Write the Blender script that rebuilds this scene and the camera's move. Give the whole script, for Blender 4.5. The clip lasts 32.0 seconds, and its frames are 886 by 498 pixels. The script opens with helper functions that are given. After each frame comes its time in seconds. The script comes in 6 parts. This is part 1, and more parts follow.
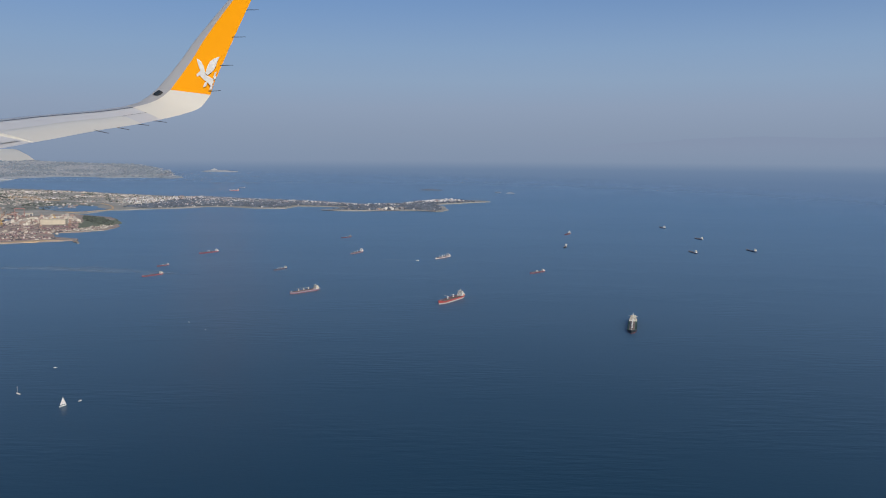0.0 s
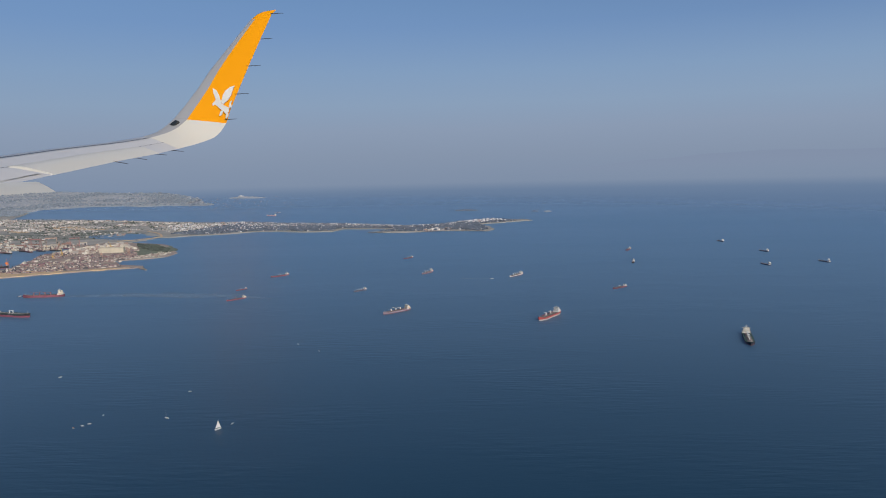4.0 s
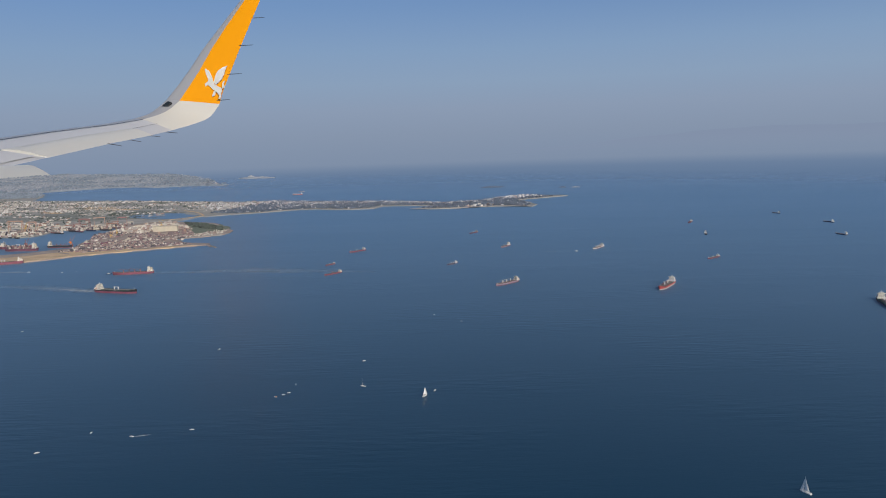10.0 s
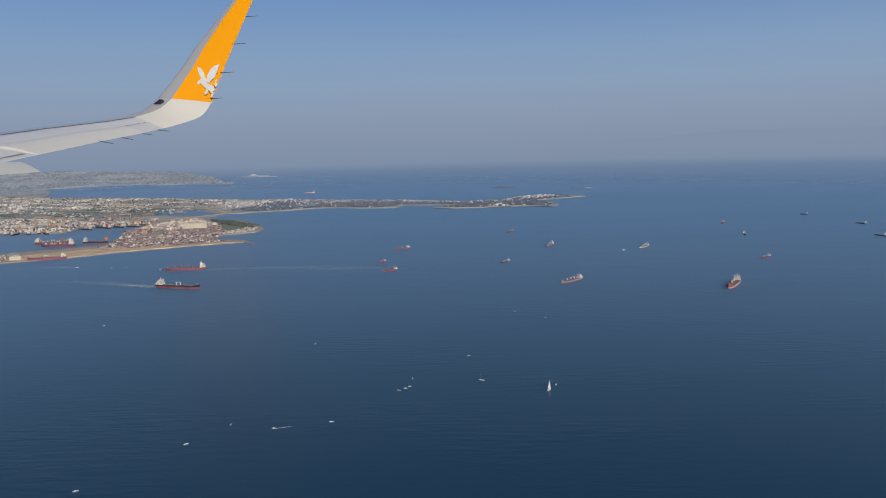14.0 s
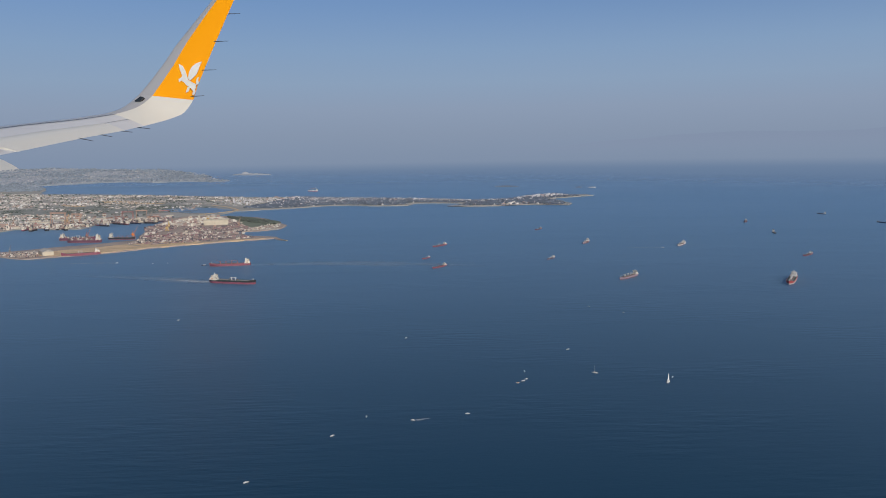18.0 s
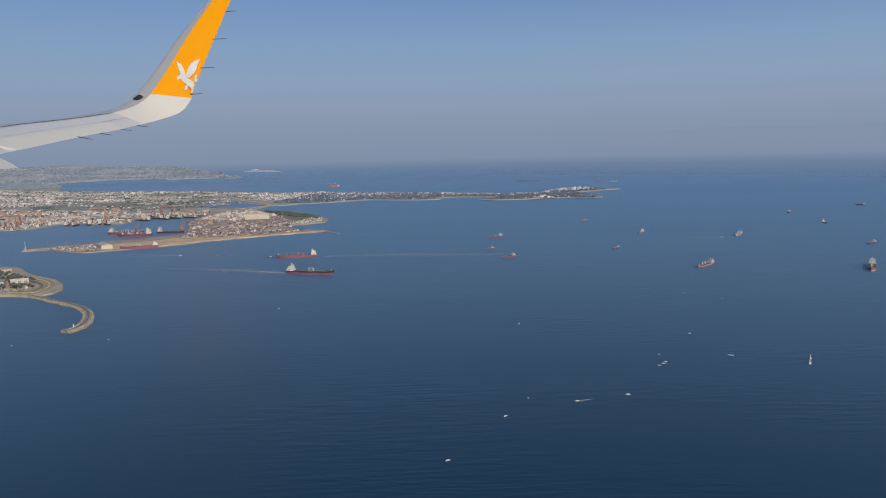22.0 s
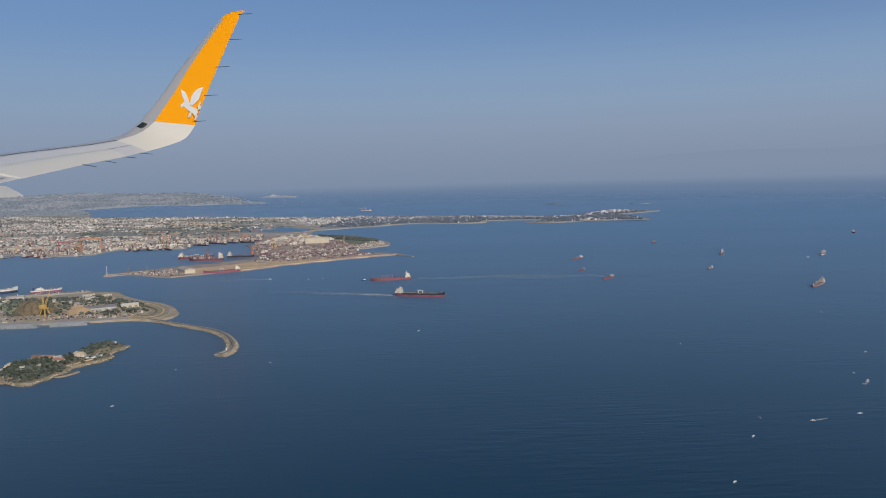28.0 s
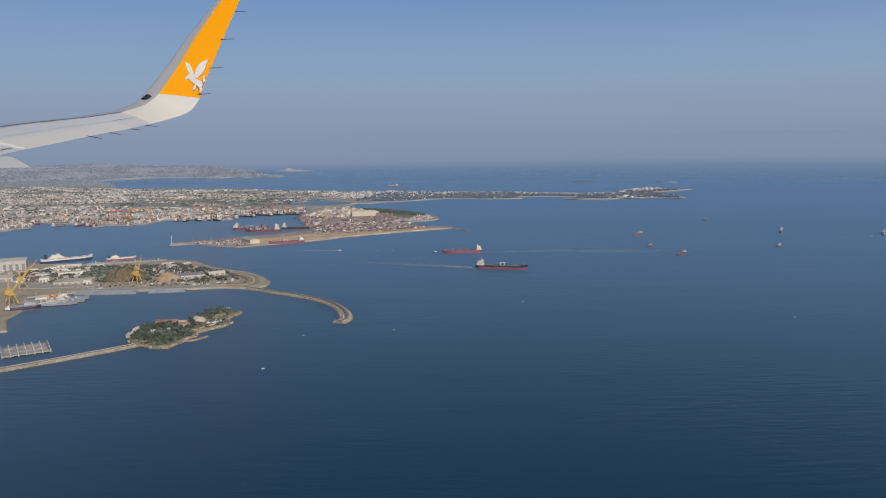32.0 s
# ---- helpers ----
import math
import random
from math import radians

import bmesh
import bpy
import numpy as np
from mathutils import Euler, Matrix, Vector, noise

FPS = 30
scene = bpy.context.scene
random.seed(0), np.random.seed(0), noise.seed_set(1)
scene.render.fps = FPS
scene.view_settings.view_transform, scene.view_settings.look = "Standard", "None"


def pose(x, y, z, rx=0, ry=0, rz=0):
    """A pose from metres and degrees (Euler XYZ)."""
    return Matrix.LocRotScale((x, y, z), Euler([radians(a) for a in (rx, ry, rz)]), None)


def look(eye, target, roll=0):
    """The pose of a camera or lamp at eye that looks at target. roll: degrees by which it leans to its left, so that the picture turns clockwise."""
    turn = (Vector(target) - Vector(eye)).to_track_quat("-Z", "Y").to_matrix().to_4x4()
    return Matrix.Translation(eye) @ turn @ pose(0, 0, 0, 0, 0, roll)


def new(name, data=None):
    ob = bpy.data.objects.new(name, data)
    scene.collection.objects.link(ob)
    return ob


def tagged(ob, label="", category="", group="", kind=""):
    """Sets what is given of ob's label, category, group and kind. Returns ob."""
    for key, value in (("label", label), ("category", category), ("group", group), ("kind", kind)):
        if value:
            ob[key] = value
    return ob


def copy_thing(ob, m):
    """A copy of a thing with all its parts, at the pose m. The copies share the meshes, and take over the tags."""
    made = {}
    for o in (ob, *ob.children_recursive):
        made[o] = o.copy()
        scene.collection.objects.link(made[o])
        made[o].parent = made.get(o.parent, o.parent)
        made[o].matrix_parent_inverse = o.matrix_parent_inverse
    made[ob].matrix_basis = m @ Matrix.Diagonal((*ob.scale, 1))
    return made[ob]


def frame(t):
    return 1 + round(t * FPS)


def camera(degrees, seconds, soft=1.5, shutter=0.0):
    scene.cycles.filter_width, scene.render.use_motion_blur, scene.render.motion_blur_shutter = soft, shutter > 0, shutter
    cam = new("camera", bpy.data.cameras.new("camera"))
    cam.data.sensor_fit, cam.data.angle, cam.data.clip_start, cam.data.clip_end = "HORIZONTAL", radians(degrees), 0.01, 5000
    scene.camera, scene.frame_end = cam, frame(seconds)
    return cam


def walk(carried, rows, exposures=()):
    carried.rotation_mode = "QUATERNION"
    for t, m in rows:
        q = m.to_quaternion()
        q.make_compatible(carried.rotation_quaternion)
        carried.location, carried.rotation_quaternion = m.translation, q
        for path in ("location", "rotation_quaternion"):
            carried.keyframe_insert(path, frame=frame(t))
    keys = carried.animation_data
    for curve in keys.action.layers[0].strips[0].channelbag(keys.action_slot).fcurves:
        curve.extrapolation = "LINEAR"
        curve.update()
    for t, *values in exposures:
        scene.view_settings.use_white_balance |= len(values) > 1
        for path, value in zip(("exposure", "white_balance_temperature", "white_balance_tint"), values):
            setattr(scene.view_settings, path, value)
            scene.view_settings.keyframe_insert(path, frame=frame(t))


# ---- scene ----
cam = camera(61.4, 32.0, soft=1.0)
PATH = [
    (0, (55.303, 0.613, 25.492), (55.243, 2.594, 25.225), 0.3),
    (0.5, (53.527, 0.687, 25.466), (53.466, 2.669, 25.203), 0.2),
    (1, (51.748, 0.707, 25.387), (51.685, 2.69, 25.131), 0.1),
    (1.5, (49.977, 0.719, 25.3), (49.911, 2.702, 25.051), -0.0),
    (2, (48.242, 0.774, 25.186), (48.17, 2.758, 24.942), -0.2),
    (2.5, (46.596, 0.878, 25.081), (46.517, 2.863, 24.846), -0.4),
    (3, (44.853, 0.868, 24.99), (44.768, 2.853, 24.766), -0.7),
    (3.5, (43.212, 0.762, 24.932), (43.12, 2.748, 24.717), -1.0),
    (5.5, (36.103, 0.592, 24.336), (36.002, 2.579, 24.131), -1.8),
    (6, (34.221, 0.647, 24.234), (34.122, 2.633, 24.016), -2.0),
    (6.5, (32.41, 0.688, 24.154), (32.312, 2.672, 23.921), -2.1),
    (7, (30.667, 0.582, 24.119), (30.573, 2.565, 23.872), -2.0),
    (7.5, (28.961, 0.406, 24.097), (28.87, 2.388, 23.844), -1.9),
    (8, (27.305, 0.343, 24.094), (27.217, 2.323, 23.832), -1.9),
    (8.5, (25.652, 0.285, 24.086), (25.567, 2.265, 23.82), -1.9),
    (9, (24.071, 0.187, 24.042), (23.988, 2.168, 23.777), -1.8),
    (9.5, (22.38, 0.113, 23.947), (22.299, 2.094, 23.682), -1.8),
    (10, (20.589, 0.1, 23.875), (20.511, 2.081, 23.611), -1.8),
    (10.5, (18.833, 0.097, 23.813), (18.758, 2.078, 23.548), -1.8),
    (11, (17.231, 0.076, 23.766), (17.157, 2.056, 23.495), -1.8),
    (11.5, (15.621, 0.078, 23.734), (15.549, 2.058, 23.46), -1.8),
    (12, (13.97, 0.034, 23.701), (13.9, 2.013, 23.422), -1.8),
    (12.5, (12.179, -0.142, 23.685), (12.112, 1.837, 23.408), -1.7),
    (13, (10.531, -0.367, 23.681), (10.469, 1.613, 23.407), -1.6),
    (13.5, (8.947, -0.653, 23.692), (8.89, 1.327, 23.421), -1.5),
    (14, (7.229, -0.744, 23.682), (7.179, 1.238, 23.419), -1.3),
    (14.5, (5.526, -0.782, 23.623), (5.48, 1.201, 23.365), -1.2),
    (16.5, (-1.087, -0.651, 23.287), (-1.105, 1.333, 23.033), -0.9),
    (17, (-2.736, -0.812, 23.237), (-2.749, 1.172, 22.981), -0.9),
    (17.5, (-4.569, -0.923, 23.204), (-4.574, 1.06, 22.945), -0.9),
    (18, (-6.647, -0.886, 23.184), (-6.644, 1.096, 22.92), -0.9),
    (18.5, (-8.655, -0.899, 23.076), (-8.647, 1.083, 22.81), -0.9),
    (19, (-10.481, -0.89, 22.925), (-10.471, 1.092, 22.657), -1.0),
    (19.5, (-12.24, -0.826, 22.746), (-12.229, 1.156, 22.475), -0.9),
    (20, (-14.064, -0.891, 22.534), (-14.052, 1.09, 22.258), -0.9),
    (20.5, (-16.049, -1.153, 22.265), (-16.034, 0.828, 21.988), -1.0),
    (21, (-17.871, -1.273, 22.119), (-17.856, 0.708, 21.843), -1.0),
    (21.5, (-19.462, -1.35, 22.092), (-19.45, 0.631, 21.82), -1.1),
    (22, (-21.102, -1.13, 22.141), (-21.091, 0.851, 21.869), -1.2),
    (22.5, (-22.753, -0.983, 22.18), (-22.743, 0.999, 21.915), -1.3),
    (23, (-24.412, -1.004, 22.141), (-24.4, 0.979, 21.882), -1.4),
    (23.5, (-26.12, -0.98, 22.092), (-26.107, 1.005, 21.85), -1.6),
    (24, (-27.759, -0.729, 22.112), (-27.744, 1.258, 21.887), -1.7),
    (24.5, (-29.256, -0.347, 22.215), (-29.24, 1.641, 21.996), -1.9),
    (25, (-31.118, -0.552, 22.18), (-31.098, 1.436, 21.967), -1.9),
    (25.5, (-32.891, -0.521, 22.124), (-32.868, 1.467, 21.914), -1.9),
    (27.5, (-39.241, -0.051, 21.951), (-39.226, 1.939, 21.745), -1.7),
    (28, (-40.888, -0.057, 21.893), (-40.873, 1.932, 21.687), -1.6),
    (28.5, (-42.618, -0.122, 21.795), (-42.6, 1.867, 21.586), -1.4),
    (29, (-44.377, -0.225, 21.744), (-44.36, 1.763, 21.521), -1.3),
    (29.5, (-46.244, -0.183, 21.671), (-46.228, 1.802, 21.425), -1.2),
    (30, (-48.05, -0.182, 21.606), (-48.034, 1.8, 21.339), -1.0),
    (30.5, (-49.953, -0.307, 21.538), (-49.94, 1.673, 21.259), -0.9),
    (31, (-51.767, -0.467, 21.504), (-51.757, 1.514, 21.225), -0.8),
    (31.5, (-53.64, -0.562, 21.505), (-53.631, 1.418, 21.228), -0.8),
    (32, (-55.476, -0.696, 21.432), (-55.465, 1.286, 21.165), -0.8),
]
# the clip's camera opens and closes a little on the way
walk(cam, [(t, look(eye, aim, lean)) for t, eye, aim, lean in PATH], [(0, 0.04), (2, -0.03), (6, -0.02), (14, -0.03), (21, 0.0), (24, -0.05), (28, -0.06), (30, -0.02), (31, 0.02), (32, 0.0)])


# ---------------------------------------------------------------- light
SUN_AZ, SUN_EL = 150.0, 32.0
world = bpy.data.worlds.new("sky")
scene.world = world
world.use_nodes = True
_n = world.node_tree.nodes
_bg = _n["Background"]
_sky = _n.new("ShaderNodeTexSky")
_sky.sky_type = "NISHITA"
_sky.sun_disc = False
_sky.sun_elevation = radians(SUN_EL)
_sky.sun_rotation = radians(SUN_AZ)
_sky.altitude = 300
_sky.air_density, _sky.dust_density, _sky.ozone_density = 1.0, 2.2, 6.0
world.node_tree.links.new(_sky.outputs["Color"], _bg.inputs["Color"])
_bg.inputs["Strength"].default_value = 0.085
_sun = bpy.data.lights.new("sun", "SUN")
_sun.energy, _sun.angle, _sun.color = 2.6, radians(0.6), (1.0, 0.885, 0.735)
sun = new("sun", _sun)
_sv = Vector((math.sin(radians(SUN_AZ)) * math.cos(radians(SUN_EL)), math.cos(radians(SUN_AZ)) * math.cos(radians(SUN_EL)), math.sin(radians(SUN_EL))))
sun.matrix_world = look(_sv * 300, (0, 0, 0))


# ---------------------------------------------------------------- materials
def mat(name, rgb, rough=0.7, metal=0.0, var=0.25, scale=3.0, bump=0.0, random_tint=0.0, island=0.0, second=None, fine=9.0):
    """Painted or natural surface with variation at two scales."""
    m = bpy.data.materials.new(name)
    m.use_nodes = True
    t = m.node_tree
    b = t.nodes["Principled BSDF"]
    b.inputs["Roughness"].default_value, b.inputs["Metallic"].default_value = rough, metal
    co = t.nodes.new("ShaderNodeTexCoord")
    n1, n2 = t.nodes.new("ShaderNodeTexNoise"), t.nodes.new("ShaderNodeTexNoise")
    n1.inputs["Scale"].default_value, n2.inputs["Scale"].default_value = scale, scale * fine
    n1.inputs["Detail"].default_value = n2.inputs["Detail"].default_value = 5
    for n in (n1, n2):
        t.links.new(co.outputs["Object"], n.inputs["Vector"])
    add = t.nodes.new("ShaderNodeMath")
    add.operation = "MULTIPLY_ADD"
    t.links.new(n2.outputs["Fac"], add.inputs[0])
    add.inputs[1].default_value = 0.5
    t.links.new(n1.outputs["Fac"], add.inputs[2])
    ramp = t.nodes.new("ShaderNodeMapRange")
    ramp.inputs["From Min"].default_value, ramp.inputs["From Max"].default_value = 0.45, 1.05
    t.links.new(add.outputs[0], ramp.inputs["Value"])
    mix = t.nodes.new("ShaderNodeMix")
    mix.data_type = "RGBA"
    dark = tuple(c * (1 - var) for c in rgb) if second is None else second
    light = tuple(min(1.0, c * (1 + var * 0.6)) for c in rgb) if second is None else rgb
    mix.inputs["A"].default_value, mix.inputs["B"].default_value = (*dark, 1), (*light, 1)
    t.links.new(ramp.outputs["Result"], mix.inputs["Factor"])
    out = mix.outputs["Result"]
    if random_tint or island:
        src = t.nodes.new("ShaderNodeObjectInfo" if random_tint else "ShaderNodeNewGeometry")
        hsv = t.nodes.new("ShaderNodeHueSaturation")
        r2 = t.nodes.new("ShaderNodeMapRange")
        k = random_tint or island
        r2.inputs["To Min"].default_value, r2.inputs["To Max"].default_value = 1 - k, 1 + k
        t.links.new(src.outputs["Random" if random_tint else "Random Per Island"], r2.inputs["Value"])
        t.links.new(r2.outputs["Result"], hsv.inputs["Value"])
        t.links.new(out, hsv.inputs["Color"])
        out = hsv.outputs["Color"]
    t.links.new(out, b.inputs["Base Color"])
    if bump:
        bp = t.nodes.new("ShaderNodeBump")
        bp.inputs["Strength"].default_value, bp.inputs["Distance"].default_value = bump, 0.05
        t.links.new(add.outputs[0], bp.inputs["Height"])
        t.links.new(bp.outputs["Normal"], b.inputs["Normal"])
    return m


def tint_by_island(name, stops, rough=0.8):
    """Many small pieces in one mesh, each with one of several colours."""
    m = bpy.data.materials.new(name)
    m.use_nodes = True
    t = m.node_tree
    b = t.nodes["Principled BSDF"]
    b.inputs["Roughness"].default_value = rough
    g = t.nodes.new("ShaderNodeNewGeometry")
    r = t.nodes.new("ShaderNodeValToRGB")
    r.color_ramp.interpolation = "CONSTANT"
    for i, (p, c) in enumerate(stops):
        e = r.color_ramp.elements[i] if i < 2 else r.color_ramp.elements.new(p)
        e.position, e.color = p, (*c, 1)
    t.links.new(g.outputs["Random Per Island"], r.inputs["Fac"])
    n = t.nodes.new("ShaderNodeTexNoise")
    n.inputs["Scale"].default_value = 2.0
    co = t.nodes.new("ShaderNodeTexCoord")
    t.links.new(co.outputs["Object"], n.inputs["Vector"])
    mx = t.nodes.new("ShaderNodeMix")
    mx.data_type, mx.blend_type = "RGBA", "MULTIPLY"
    mx.inputs["Factor"].default_value = 0.35
    t.links.new(r.outputs["Color"], mx.inputs["A"])
    t.links.new(n.outputs["Fac"], mx.inputs["B"])
    t.links.new(mx.outputs["Result"], b.inputs["Base Color"])
    return m


def sea_material():
    """Deep blue water: long swell, wind ripples and wider slicks of calmer water."""
    m = bpy.data.materials.new("sea_water")
    m.use_nodes = True
    t = m.node_tree
    b = t.nodes["Principled BSDF"]
    b.inputs["IOR"].default_value = 1.33
    b.inputs["Sheen Weight"].default_value, b.inputs["Sheen Roughness"].default_value = 0.78, 0.28
    b.inputs["Sheen Tint"].default_value = (0.495, 0.735, 0.965, 1)
    co = t.nodes.new("ShaderNodeTexCoord")

    def tex(scale, detail, sx=1.0, sy=1.0, turn=0.0):
        mp = t.nodes.new("ShaderNodeMapping")
        mp.inputs["Scale"].default_value = (sx, sy, 1)
        mp.inputs["Rotation"].default_value = (0, 0, radians(turn))
        n = t.nodes.new("ShaderNodeTexNoise")
        n.inputs["Scale"].default_value, n.inputs["Detail"].default_value = scale, detail
        t.links.new(co.outputs["Object"], mp.inputs["Vector"])
        t.links.new(mp.outputs["Vector"], n.inputs["Vector"])
        return n

    slick, swell, ripple = tex(0.012, 4, 0.5, 1.6, 8), tex(0.75, 3, 0.35, 1.9, -20), tex(3.0, 3, 0.6, 1.5, 12)
    rr = t.nodes.new("ShaderNodeMapRange")
    rr.inputs["To Min"].default_value, rr.inputs["To Max"].default_value = 0.34, 0.44
    t.links.new(slick.outputs["Fac"], rr.inputs["Value"])
    t.links.new(rr.outputs["Result"], b.inputs["Roughness"])
    mix = t.nodes.new("ShaderNodeMix")
    mix.data_type = "RGBA"
    mix.inputs["A"].default_value, mix.inputs["B"].default_value = (*SEA_DEEP, 1), (*SEA_LIGHT, 1)
    t.links.new(slick.outputs["Fac"], mix.inputs["Factor"])
    # in the sheltered bay, haze and sky reflection put into a paler water colour
    bay_x, haze_ramp, haze_mix = t.nodes.new("ShaderNodeSeparateXYZ"), t.nodes.new("ShaderNodeMapRange"), t.nodes.new("ShaderNodeMix")
    t.links.new(co.outputs["Object"], bay_x.inputs["Vector"])
    t.links.new(bay_x.outputs["X"], haze_ramp.inputs["Value"])
    haze_ramp.interpolation_type = "SMOOTHSTEP"
    haze_ramp.inputs["From Min"].default_value, haze_ramp.inputs["From Max"].default_value = -60, -165
    haze_mix.data_type = "RGBA"
    haze_mix.inputs["B"].default_value = (*SEA_BAY_HAZE, 1)
    t.links.new(haze_ramp.outputs["Result"], haze_mix.inputs["Factor"])
    t.links.new(mix.outputs["Result"], haze_mix.inputs["A"])
    t.links.new(haze_mix.outputs["Result"], b.inputs["Base Color"])
    b1, b2 = t.nodes.new("ShaderNodeBump"), t.nodes.new("ShaderNodeBump")
    b1.inputs["Strength"].default_value, b1.inputs["Distance"].default_value = 0.32, 0.12
    b2.inputs["Strength"].default_value, b2.inputs["Distance"].default_value = 0.16, 0.03
    patch, soft, amp = tex(0.045, 2, 0.8, 1.4, 10), t.nodes.new("ShaderNodeMapRange"), t.nodes.new("ShaderNodeMath")
    soft.interpolation_type = "SMOOTHSTEP"
    soft.inputs["From Min"].default_value, soft.inputs["From Max"].default_value = 0.42, 0.64
    soft.inputs["To Min"].default_value = 0.12
    t.links.new(patch.outputs["Fac"], soft.inputs["Value"])
    amp.operation = "MULTIPLY"
    t.links.new(swell.outputs["Fac"], amp.inputs[0])
    t.links.new(soft.outputs["Result"], amp.inputs[1])
    t.links.new(amp.outputs["Value"], b1.inputs["Height"])
    t.links.new(ripple.outputs["Fac"], b2.inputs["Height"])
    t.links.new(b1.outputs["Normal"], b2.inputs["Normal"])
    t.links.new(b2.outputs["Normal"], b.inputs["Normal"])
    # haze towards the rim imitated by alpha: the backdrop's colour shows through
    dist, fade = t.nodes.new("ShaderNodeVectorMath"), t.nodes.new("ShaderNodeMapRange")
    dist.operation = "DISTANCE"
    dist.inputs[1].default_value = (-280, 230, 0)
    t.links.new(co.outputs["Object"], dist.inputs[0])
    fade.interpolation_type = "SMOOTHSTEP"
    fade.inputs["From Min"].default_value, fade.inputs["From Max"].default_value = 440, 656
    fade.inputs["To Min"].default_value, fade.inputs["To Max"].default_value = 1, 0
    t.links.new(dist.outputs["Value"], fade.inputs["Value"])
    # second fade along y, again alpha standing in for haze over the water
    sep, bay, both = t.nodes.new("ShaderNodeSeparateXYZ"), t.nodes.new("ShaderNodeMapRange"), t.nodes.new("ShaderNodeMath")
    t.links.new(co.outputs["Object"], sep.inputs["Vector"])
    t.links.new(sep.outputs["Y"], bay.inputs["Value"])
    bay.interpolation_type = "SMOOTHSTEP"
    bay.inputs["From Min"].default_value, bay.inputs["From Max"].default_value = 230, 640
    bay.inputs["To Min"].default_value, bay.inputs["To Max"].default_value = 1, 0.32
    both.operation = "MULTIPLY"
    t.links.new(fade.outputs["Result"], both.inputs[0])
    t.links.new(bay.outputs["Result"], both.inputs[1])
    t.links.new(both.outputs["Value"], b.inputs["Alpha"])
    return m


